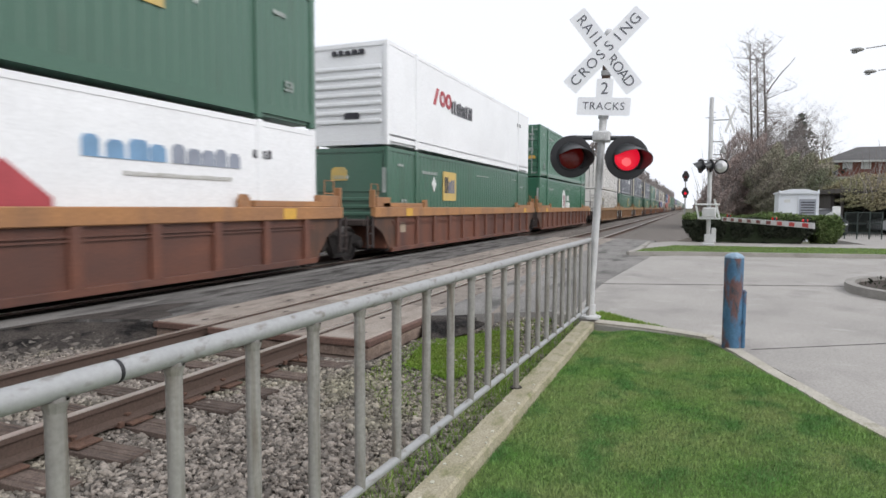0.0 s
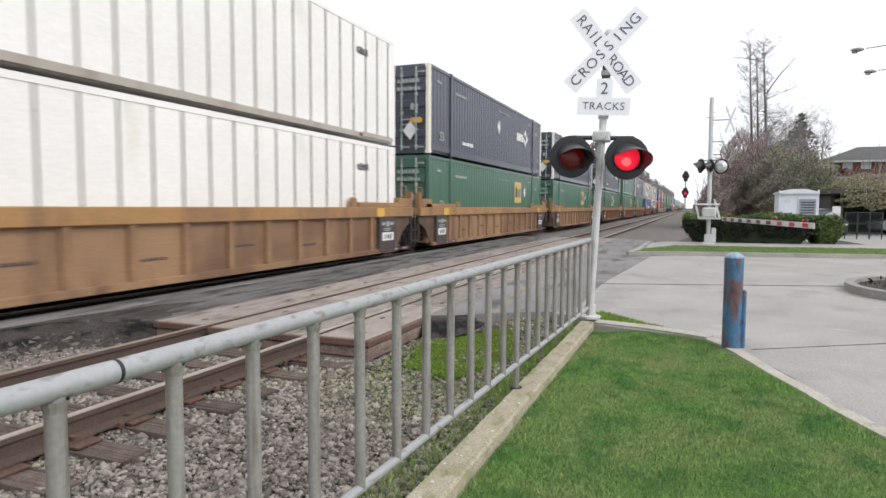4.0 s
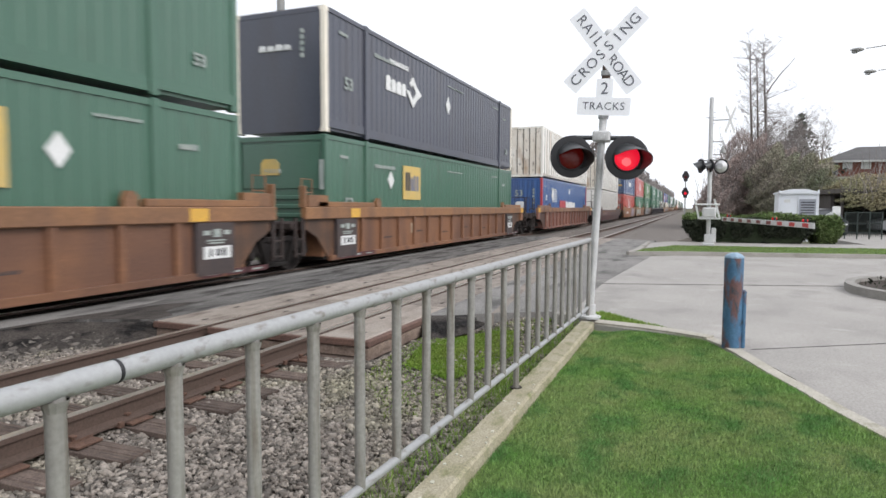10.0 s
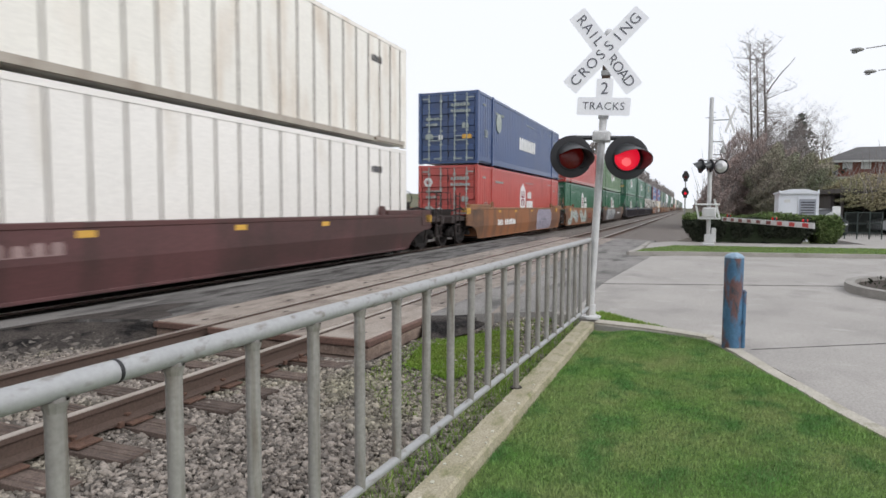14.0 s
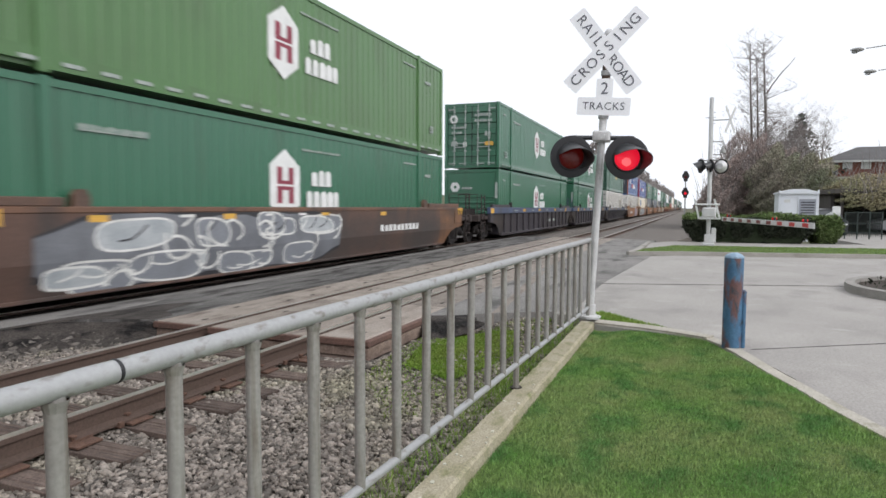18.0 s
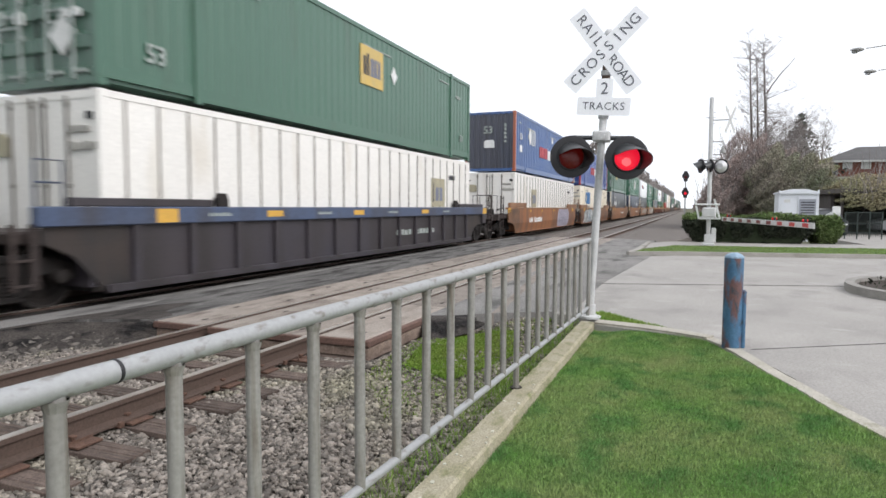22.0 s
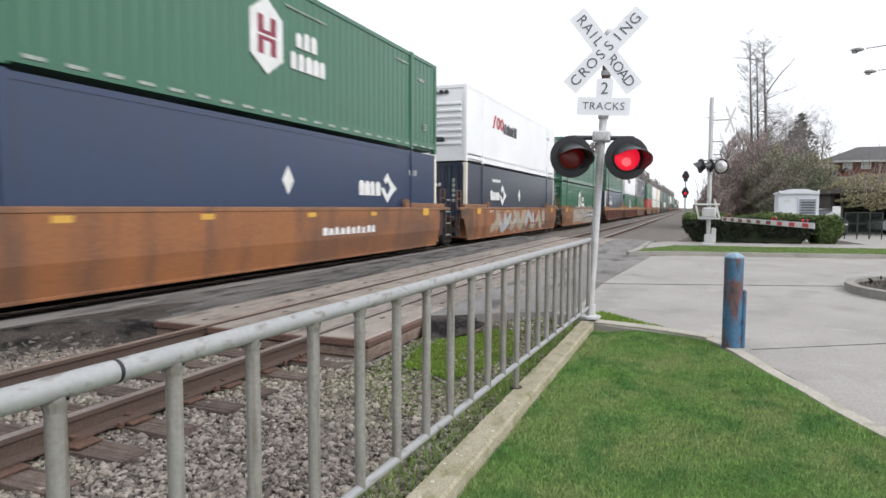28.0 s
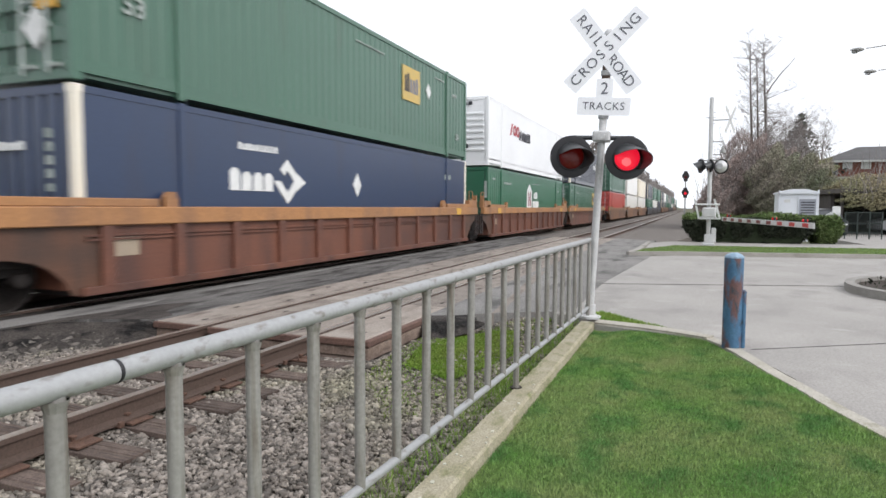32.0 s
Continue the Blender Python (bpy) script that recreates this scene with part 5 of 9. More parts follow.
def container(col, style, end, mark, post=None, seed=0, far=False):
    """A 53 ft domestic box; its origin is in the middle of its underside."""
    m = C[col]
    pm = POSTS[post] if post else m
    words = {"corr": "corrugated steel", "wave": "deeply corrugated steel", "fine": "ribbed steel", "flat": "smooth-sided", "ribs": "ribbed"}[style]
    e = thing("container", f"{COLOUR_WORDS[col]} {words} shipping container on a well car", "container", group="containers on the train")
    post_m, cast, mid, top, low, roof, base, back, sill, head, rib = once("frame", frame_meshes)
    w = BOX_W / 2
    side = once(("side", style), lambda: side_mesh(style))
    part("side_panel", side, m, e)
    part("side_panel", side, m, e, at=Matrix.Rotation(math.pi, 4, "Z"))
    for sx in (-1, 1):
        for sy in (-1, 1):
            t = Matrix.Translation((sx * HALF, sy * w, 0)) @ Matrix.Diagonal((-sx, -sy, 1, 1))
            part("corner_post", post_m, pm, e, at=t)
            for z in () if far or (sy > 0 and sx > 0) else (0.0, BOX_H - 0.118):
                part("corner_casting", cast, pm, e, at=Matrix.Translation((0, 0, z)) @ t)
            if style not in ("ribs", "wave"):
                part("stacking_post", mid, m, e, at=Matrix.Translation((sx * 6.09, sy * w, 0)) @ Matrix.Diagonal((1, -sy, 1, 1)))
    for sy in (-1, 1):
        t = Matrix.Translation((0, sy * w, 0)) @ Matrix.Diagonal((1, -sy, 1, 1))
        part("top_rail", top, m, e, at=t)
        part("bottom_rail", low[style == "ribs"], SILL_DIRT if col in ("rusty", "panel") else m, e, at=t)
    part("roof", roof, m, e)
    part("floor_frame", base, m, e)
    part("rear_wall", back, m, e)
    part("end_sill", sill, m, e)
    part("end_header", head, m, e)
    for nm, me, role in once(("end", end), lambda: end_mesh(end)):
        part(nm, me, {"paint": RUSTED if col == "rusty" else C["grey"] if post == "orange" else m, "rod": GALV_ROD, "gasket": GASKET, "seam": RAW_POST}[role], e)
    if style == "ribs":
        for i in range(0 if far else 25):
            part("panel_seam", rib, RAW_POST, e, at=(-7.62 + i * 0.635, -w + 0.008, 0))
    if far:
        return e
    r = random.Random(seed)
    logo(mark, e) if mark else None
    ink = MARK_DARK if col in ("white", "panel", "rusty", "cream") else MARK_DIM
    if style in ("corr", "fine", "wave"):
        if col in ("blue", "royal"):
            figure53(e, -7.0, 1.75, 0.42, MARK_WHITE)
            bars(e, -7.22, 1.0, 0.42, 0.34, MARK_WHITE, fill=1.0)
        else:
            figure53(e, -7.0, 1.25 if r.random() < 0.6 else 0.62, 0.42, ink if col != "cream" else MARK_GREY)
        bars(e, -5.6, 2.25, 1.25, 0.10, ink, n=10, fill=0.6) if col != "cream" else bars(e, -5.45, 2.52, 1.2, 0.08, MARK_GREY, n=8, fill=0.62)
        bars(e, -7.4, 2.38, 0.4, 0.08, ink if col != "cream" else MARK_GREY, n=4)
        bars(e, 5.0, 2.48, 0.9, 0.05, ink, n=8, fill=0.55)
        bars(e, 6.6, 2.15, 0.45, 0.10, ink, n=4)
        figure53(e, 7.1, 0.75, 0.3, ink)
        bars(e, -0.2, 2.42, 1.6, 0.045, ink, n=13, fill=0.55)
    else:
        bars(e, 5.9, 2.15, 0.6, 0.18, ink, n=4)
    if end == "door":
        dash = once("end_tape", lambda: Geo().box(-HALF - 0.004, -HALF + 0.03, -0.13, 0.13, 0.19, 0.235).mesh("reflective_tape"))
        for yy in (-0.95, -0.45, 0.45, 0.95):
            part("reflective_tape", dash, MARK_DIM, e, at=(0, yy, 0))
        for yy in (-0.98, 0.98):
            part("reflective_tape", dash, MARK_DIM, e, at=(0, yy, 2.42))
        end_bars(e, 0.95, 1.78, 0.72, 0.10, ink, 6)
        end_bars(e, -0.14, 2.30, 0.8, 0.13, ink, 6)
        end_bars(e, -0.14, 2.06, 0.85, 0.12, ink, 7)
        end_bars(e, -0.62, 1.42, 0.32, 0.22, ink, 2)
        end_bars(e, 0.95, 1.55, 0.5, 0.10, ink, 5)
        end_bars(e, 0.98, 1.0, 0.34, 0.26, MARK_DIM, 1)
        end_bars(e, 0.40, 0.98, 0.18, 0.2, MARK_WHITE, 1)
        end_bars(e, -0.62, 1.0, 0.42, 0.2, MARK_YELLOW, 1) if r.random() < 0.6 else end_bars(e, -0.62, 1.0, 0.42, 0.14, MARK_WHITE, 2)
        if mark in ("square", "square_l", "square_c", "starmark", "starmark_r"):
            g = Geo()
            g.prism([(-0.85, 0.75), (-0.6, 1.05), (-0.35, 0.75), (-0.6, 0.45)], 0, -HALF - 0.008, -HALF + 0.02)
            part("diamond", g, MARK_WHITE, e)
        if mark and mark.startswith("square"):
            end_bars(e, 0.85, 1.75, 0.65, 0.42, MARK_YELLOW, 1)
        if mark == "hexa":
            g = Geo().lathe([(0.10, -HALF - 0.006), (0.2, -HALF - 0.006), (0.2, -HALF + 0.02)], "x", 6, (0, 0.85, 2.2))
            part("emblem", g, MARK_WHITE, e)
    elif end == "nose":
        g = Geo().lathe([(0.08, -HALF + 0.012), (0.24, -HALF + 0.012), (0.24, -HALF + 0.03)], "x", 6, (0, 0.78, 2.1))
        if mark.startswith("square"):
            end_bars(e, 0.55, 1.95, 0.55, 0.45, MARK_HAZED, 1)
            part("diamond", Geo().prism([(0.98, 0.85), (0.78, 1.1), (0.58, 0.85), (0.78, 0.6)], 0, -HALF - 0.004, -HALF + 0.02), MARK_WHITE, e)
        else:
            part("emblem", g, MARK_WHITE, e)
        end_bars(e, 0.45, 2.0, 0.5, 0.1, ink, 4)
        figure53(e, -0.1, 0.42, 0.28, ink, end=True)
        for i in range(2):
            part("marking", Geo().box(-HALF - 0.006, -HALF + 0.02, -1.24, -1.12, 0.5 + i * 1.1, 1.2 + i * 1.1), ink, e)
    elif end == "plain":
        figure53(e, 0.1, 2.0, 0.5, ink, end=True) if col in ("blue",) else end_bars(e, 0.45, 2.0, 0.75, 0.13, MARK_WHITE, 5)
        end_bars(e, 0.3, 1.15, 0.55, 0.38, MARK_WHITE, 1) if col == "blue" else None
        for zz in range(5):
            end_bars(e, -0.72, 1.4 + 0.19 * zz, 0.12, 0.13, ink, 1)
    elif end == "flatend":
        end_bars(e, 0.55, 1.95, 0.95, 0.14, MARK_WHITE, 4)
        for zz in range(5):
            end_bars(e, -0.62, 1.75 + 0.14 * zz, 0.10, 0.10, ink, 1)
    elif end == "louver":
        end_bars(e, 0.5, 2.56, 1.1, 0.14, MARK_DARK, 5)
        end_bars(e, 0.1, 0.75, 0.5, 0.18, MARK_DARK, 1)
    elif end == "wdoor":
        end_bars(e, -0.66, 2.28, 0.44, 0.10, MARK_GREY, 5)
        end_bars(e, -0.66, 2.02, 0.60, 0.13, MARK_GREY, 6)
        end_bars(e, 1.2, 1.95, 0.55, 0.42, MARK_KHAKI, 1)
    elif end == "bars" and col == "panel":
        end_bars(e, 0.25, 2.3, 0.42, 0.36, MARK_KHAKI, 1)
        end_bars(e, 0.25, 0.5, 0.42, 0.3, MARK_KHAKI, 1)
    return e


# ---- running gear
def truck_meshes():
    ws = Geo()
    for s in (-1, 1):
        y = s * 0.75
        ws.lathe([(0.0, y + s * 0.02), (0.10, y + s * 0.06), (0.14, y + s * 0.03), (0.34, y + s * 0.02), (0.39, y + s * 0.07), (0.455, y + s * 0.065),
                  (0.462, y - s * 0.045), (0.49, y - s * 0.06), (0.485, y - s * 0.075), (0.39, y - s * 0.07), (0.34, y - s * 0.03), (0.10, y - s * 0.02)], "y", 28)
    ws.tube([(0, -1.05, 0), (0, 1.05, 0)], 0.08, 12)
    for k in range(6):
        a = k * math.pi / 3
        ws.box(0.21 * math.cos(a) - 0.03, 0.21 * math.cos(a) + 0.03, -0.80, -0.765, 0.21 * math.sin(a) - 0.03, 0.21 * math.sin(a) + 0.03)
    tread = Geo()
    for s in (-1, 1):
        tread.lathe([(0.4645, s * 0.71), (0.458, s * 0.816), (0.425, s * 0.823)], "y", 28)
    fr = Geo()
    outline = [(-1.15, 0.42), (-1.12, 0.62), (-0.85, 0.70), (-0.55, 0.78), (0.55, 0.78), (0.85, 0.70), (1.12, 0.62), (1.15, 0.42), (0.98, 0.40), (0.80, 0.52), (0.62, 0.50), (0.40, 0.20), (-0.40, 0.20), (-0.62, 0.50), (-0.80, 0.52), (-0.98, 0.40)]
    fr.prism(outline, 1, -0.10, -0.02)
    ribs = Geo()
    ribs.box(-0.5, 0.5, -0.16, -0.09, 0.70, 0.80, 0.01).box(-0.42, 0.42, -0.16, -0.09, 0.18, 0.26, 0.01)
    ribs.prism([(-0.62, 0.72), (-0.52, 0.76), (-0.30, 0.24), (-0.40, 0.22)], 1, -0.16, -0.09).prism([(0.62, 0.72), (0.52, 0.76), (0.30, 0.24), (0.40, 0.22)], 1, -0.16, -0.09)
    spr = Geo()
    for x in (-0.2, 0.0, 0.2):
        for z in range(5):
            spr.lathe([(0.06, 0.27 + z * 0.05), (0.085, 0.285 + z * 0.05), (0.06, 0.30 + z * 0.05)], "z", 10, (x, -0.06, 0))
    bol = Geo().box(-0.18, 0.18, -1.15, 1.15, 0.50, 0.70, 0.03)
    cap = Geo().lathe([(0.0, -0.16), (0.09, -0.15), (0.11, -0.10), (0.11, 0.0)], "y", 14)
    n0 = len(ws.f)
    ws.add(tread.v, tread.f)
    me = ws.mesh("wheelset", True)
    me.materials.append(WHEEL)
    me.materials.append(TREAD)
    for p in me.polygons[n0:]:
        p.material_index = 1
    return me, fr.mesh("side_frame"), ribs.mesh("frame_rib"), spr.mesh("spring", True), bol.mesh("bolster"), cap.mesh("axle_cap", True)


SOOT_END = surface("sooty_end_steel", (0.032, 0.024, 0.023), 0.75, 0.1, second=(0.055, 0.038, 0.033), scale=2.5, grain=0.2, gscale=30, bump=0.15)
SPINNERS = []


def truck(parent, x, far=False):
    ws, fr, ribs, spr, bol, cap = once("truck", truck_meshes)
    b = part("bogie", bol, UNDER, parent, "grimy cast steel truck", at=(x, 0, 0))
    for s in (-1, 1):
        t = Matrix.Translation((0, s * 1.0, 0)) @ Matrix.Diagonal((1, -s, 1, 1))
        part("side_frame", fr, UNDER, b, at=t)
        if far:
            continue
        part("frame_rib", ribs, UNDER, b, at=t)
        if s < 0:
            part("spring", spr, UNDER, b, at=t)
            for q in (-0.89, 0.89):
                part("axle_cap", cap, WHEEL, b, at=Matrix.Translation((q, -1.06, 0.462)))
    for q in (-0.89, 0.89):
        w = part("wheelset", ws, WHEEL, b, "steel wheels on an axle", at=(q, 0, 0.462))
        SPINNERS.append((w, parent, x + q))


def car_paint(name, color, second, rust):
    color, second = tuple(c * 0.9 for c in color), tuple(c * 0.9 for c in second)
    return surface(name, color, 0.52, 0, second, 0.7, 0.7, 0.14, 25, 0.12, rust, (1.6, 1.6, 0.35), (0.47, 0.7), soil=(tuple(c * 1.05 for c in rust), (0.22, 0.5, 0.55), (0.53, 0.68)))


W = {
    "burnt": (car_paint("burnt_brown_car_paint", (0.15, 0.078, 0.055), (0.075, 0.05, 0.042), (0.045, 0.036, 0.033)), car_paint("burnt_chord", (0.20, 0.10, 0.06), (0.12, 0.07, 0.05), (0.06, 0.045, 0.04))),
    "amber": (car_paint("amber_car_paint", (0.20, 0.078, 0.048), (0.15, 0.062, 0.042), (0.085, 0.042, 0.034)), car_paint("yellow_chord", (0.46, 0.22, 0.085), (0.38, 0.19, 0.085), (0.25, 0.13, 0.07))),
    "tan": (car_paint("faded_yellow_car_paint", (0.36, 0.215, 0.115), (0.28, 0.165, 0.09), (0.14, 0.075, 0.045)), car_paint("faded_yellow_chord", (0.42, 0.235, 0.085), (0.32, 0.17, 0.07), (0.2, 0.11, 0.06))),
    "brown": (car_paint("brown_car_paint", (0.275, 0.128, 0.064), (0.185, 0.088, 0.05), (0.12, 0.06, 0.04)), car_paint("brown_chord", (0.33, 0.165, 0.075), (0.24, 0.12, 0.06), (0.16, 0.085, 0.05))),
    "umber": (car_paint("umber_car_paint", (0.29, 0.125, 0.09), (0.225, 0.105, 0.08), (0.08, 0.045, 0.038)), car_paint("umber_chord", (0.30, 0.155, 0.085), (0.21, 0.11, 0.07), (0.1, 0.055, 0.042))),
    "maroon": (car_paint("maroon_car_paint", (0.125, 0.052, 0.052), (0.10, 0.045, 0.045), (0.05, 0.027, 0.025)), car_paint("maroon_chord", (0.115, 0.045, 0.042), (0.088, 0.036, 0.034), (0.06, 0.03, 0.027))),
    "orange": (car_paint("orange_car_paint", (0.34, 0.136, 0.05), (0.275, 0.112, 0.048), (0.14, 0.07, 0.042)), car_paint("orange_chord", (0.32, 0.155, 0.07), (0.25, 0.12, 0.06), (0.15, 0.08, 0.05))),
    "slate": (car_paint("slate_car_paint", (0.042, 0.039, 0.052), (0.05, 0.04, 0.042), (0.028, 0.023, 0.024)), car_paint("slate_chord", (0.06, 0.094, 0.185), (0.075, 0.092, 0.14), (0.05, 0.054, 0.075))),
}
GRIMY = {k: car_paint(k + "_grime", tuple(c * q + 0.012 for c in col), tuple(c * q * 0.7 + 0.01 for c in col), (0.045, 0.032, 0.027)) for k, col, q in (
    ("amber", (0.235, 0.098, 0.052), 0.62), ("tan", (0.30, 0.16, 0.08), 0.55), ("brown", (0.275, 0.128, 0.064), 0.55), ("umber", (0.19, 0.088, 0.066), 0.6), ("maroon", (0.088, 0.032, 0.03), 0.9), ("orange", (0.27, 0.122, 0.052), 0.8), ("burnt", (0.15, 0.075, 0.058), 0.8), ("slate", (0.035, 0.028, 0.028), 0.5))}
TAGS = [surface("spray_silver", (0.42, 0.44, 0.46), 0.6, second=(0.28, 0.31, 0.33), scale=3, grain=0.1, bump=0), surface("spray_mint", (0.36, 0.43, 0.41), 0.6, second=(0.45, 0.50, 0.47), scale=3, grain=0.1, bump=0),
        surface("spray_white", (0.72, 0.72, 0.70), 0.6, grain=0.1, bump=0), surface("spray_black", (0.03, 0.03, 0.035), 0.6, grain=0.1, bump=0), surface("spray_blue", (0.25, 0.42, 0.55), 0.6, grain=0.1, bump=0),
        surface("spray_mauve", (0.37, 0.34, 0.42), 0.6, grain=0.1, bump=0), surface("spray_buff", (0.37, 0.29, 0.21), 0.6, second=(0.32, 0.27, 0.21), scale=2, grain=0.1, bump=0), surface("spray_slate", (0.17, 0.18, 0.20), 0.6, second=(0.11, 0.115, 0.13), scale=2, grain=0.1, bump=0),
        surface("spray_rust", (0.38, 0.24, 0.15), 0.6, second=(0.30, 0.17, 0.09), scale=1.5, grain=0.1, bump=0), surface("spray_olive", (0.27, 0.26, 0.21), 0.6, second=(0.36, 0.32, 0.25), scale=2, grain=0.1, bump=0),
        surface("spray_slate_blue", (0.21, 0.225, 0.255), 0.6, second=(0.17, 0.18, 0.20), scale=2, grain=0.1, bump=0),
        surface("spray_ash", (0.42, 0.385, 0.34), 0.6, second=(0.34, 0.30, 0.26), scale=1.2, grain=0.1, bump=0), surface("spray_smoke", (0.22, 0.205, 0.185), 0.6, second=(0.28, 0.25, 0.22), scale=1.5, grain=0.1, bump=0)]

LOWZ, TOPZ = 0.20, 1.43


CREASE, LEAN = 0.68, 0.18


def halves(pts):
    """A polygon of (x, z) split along the crease of a smooth car side."""
    out = []
    for s_ in (1, -1):
        ring = []
        for (xa, za), (xb, zb) in zip(pts, pts[1:] + pts[:1]):
            if (za - CREASE) * s_ >= 0:
                ring.append((xa, za))
            if (za - CREASE) * (zb - CREASE) < 0:
                ring.append((xa + (xb - xa) * (CREASE - za) / (zb - za), CREASE))
        if len(ring) > 2:
            out.append(ring)
    return out


def bent(geo):
    """Leans everything below the crease inwards."""
    geo.v = [(x, y + max(0.0, CREASE - z) * LEAN, z) for x, y, z in geo.v]
    return geo


def plate(pts, ribbed):
    if ribbed:
        return Geo().prism(pts, 1, -1.40, -1.38)
    g = Geo()
    for ring in halves(pts):
        g.prism(ring, 1, -1.46, -1.44)
    return bent(g)


def well_side(ribbed, top):
    """Near side plate; a smooth one leans inwards below a crease."""
    return plate([(-7.6, LOWZ), (7.6, LOWZ), (7.6, top - 0.02), (-7.6, top - 0.02)], ribbed).mesh("side_plate")


def end_plate(ribbed, top, kind, trucked):
    """The end of a side plate, cut away over the wheels; the smooth end over a shared truck is cut off upright."""
    if kind == "C":
        arch = [(8.12, LOWZ), (8.26, 0.42), (8.44, 0.58), (8.66, 0.69), (8.95, 0.75), (9.72, 0.80)] if ribbed else [(8.12, LOWZ), (8.34, 0.40), (8.6, 0.58), (9.05, 0.70), (9.72, 0.76)]
        pts = [(7.6, LOWZ)] + arch + [(9.72, top - 0.02), (7.6, top - 0.02)]
    elif ribbed:
        pts = [(7.6, LOWZ), (8.0, LOWZ), (8.5, 0.74), (8.95, 0.95), (8.95, top - 0.02), (7.6, top - 0.02)]
    elif trucked:
        pts = [(7.6, LOWZ), (7.97, LOWZ), (8.0, 0.5), (8.1, 0.72), (8.12, top - 0.02), (7.6, top - 0.02)]
    else:
        pts = [(7.6, LOWZ), (8.05, LOWZ), (8.38, 0.58), (8.66, 1.0), (8.95, 1.06), (8.95, top - 0.02), (7.6, top - 0.02)]
    return plate(pts, ribbed).mesh("end_plate")


def chord(top, left, right, ribbed):
    reach = {"A": 9.05, "C": 9.78}
    g = Geo()
    if ribbed:
        g.box(-reach[left], reach[right], -1.50, -1.34, top - 0.27, top, 0.015)
    else:
        g.box(-reach[left], reach[right], -1.475, -1.34, top - 0.09, top, 0.012)
    return g.mesh("top_chord")


def graffiti(e, kind, y):
    """Sprayed pieces on a smooth car side: fat strokes or round bubbles with an outline, over a cloud of fill, and loose thin lines."""
    silver, mint, white, black, blue, mauve, buff, slate, rust, olive, slate_blue, ash, smoke = TAGS
    x0, x1, under, over, fills, edge, shine, cells, loose, thin = {
        1: (-7.4, 0.3, None, None, (mint, mint, silver), ash, black, 5, 4, olive), 2: (-6.3, 1.2, black, slate, (slate_blue, slate_blue, silver), white, black, 13, 6, white),
        3: (1.75, 5.5, mauve, None, (mauve, mauve), slate, slate, 14, 0, slate), 4: (-6.9, 2.5, black, silver, (white, mint, slate, white, blue, silver), slate, white, 17, 10, slate),
        5: (-5.2, 4.8, None, None, (buff, silver, olive), rust, ash, 7, 24, silver), 6: (-4.4, 7.9, ash, None, (ash, ash), ash, ash, 0, 0, white)}[kind]
    r = random.Random(kind * 13 + 5)

    def lay(polygons, mat_, lift, label, step=0.0):
        g, known = Geo(), {}
        for i, ring in enumerate(polygons):
            for h in halves([(min(x1 + 0.5, max(x0 - 0.5, px)), min(1.34, max(0.225, pz))) for px, pz in ring]):
                face = []
                for px, pz in h:
                    spot = (round(px, 4), round(pz, 4))
                    if spot not in known:
                        known[spot] = len(g.v)
                        g.v.append((px, y - 0.002 - lift - step * i, pz))
                    if known[spot] not in face:
                        face.append(known[spot])
                if len(face) > 2:
                    g.f.append(tuple(face))
        part("graffiti", bent(g), mat_, e, label)

    def cloud(grow, mat_, lift, steep=4.0):
        n = int((x1 - x0) * 3)
        up = [(x0 + (x1 - x0) * i / n, min(1.335, 0.78 + (0.56 + grow) * r.uniform(0.86, 1.1) * min(1.0, 0.5 + steep * min(i, n - i) / n))) for i in range(n + 1)]
        low = [(px, max(0.23, 0.76 - (0.56 + grow) * r.uniform(0.86, 1.1) * min(1.0, 0.5 + steep * min(i, n - i) / n))) for i, (px, _) in enumerate(up)]
        lay([[low[i], low[i + 1], up[i + 1], up[i]] for i in range(n)], mat_, lift, "sprayed graffiti ground")

    def stroke(path, width, mat_, lift):
        """A ribbon with round ends along a smooth curve through the points."""
        fine = []
        ext = [path[0]] + path + [path[-1]]
        for i in range(len(path) - 1):
            p0, p1, p2, p3 = ext[i:i + 4]
            for k in range(4):
                u = k / 4
                fine.append(tuple(0.5 * (2 * b + (c - a) * u + (2 * a - 5 * b + 4 * c - d) * u * u + (3 * b - a - 3 * c + d) * u ** 3) for a, b, c, d in zip(p0, p1, p2, p3)))
        fine.append(path[-1])
        rim = []
        for i, (px, pz) in enumerate(fine):
            (xa, za), (xb, zb) = fine[max(0, i - 1)], fine[min(len(fine) - 1, i + 1)]
            q = math.hypot(xb - xa, zb - za) + 1e-6
            nx, nz = -(zb - za) / q * width * 0.5, (xb - xa) / q * width * 0.5
            rim.append([(px + k * nx, pz + k * nz) for k in (-1, 1)])
        flat = [[rim[i][0], rim[i + 1][0], rim[i + 1][1], rim[i][1]] for i in range(len(rim) - 1)]
        for (pa, pb), (px, pz), turn in ((rim[0], fine[0], 1), (rim[-1], fine[-1], -1)):
            a0 = math.atan2(pb[1] - pz, pb[0] - px)
            flat.append([pb] + [(px + math.cos(a0 + turn * k * math.pi / 5) * width * 0.5, pz + math.sin(a0 + turn * k * math.pi / 5) * width * 0.5) for k in range(1, 5)] + [pa])
        lay(flat, mat_, lift, "sprayed graffiti stroke", 0.00006)

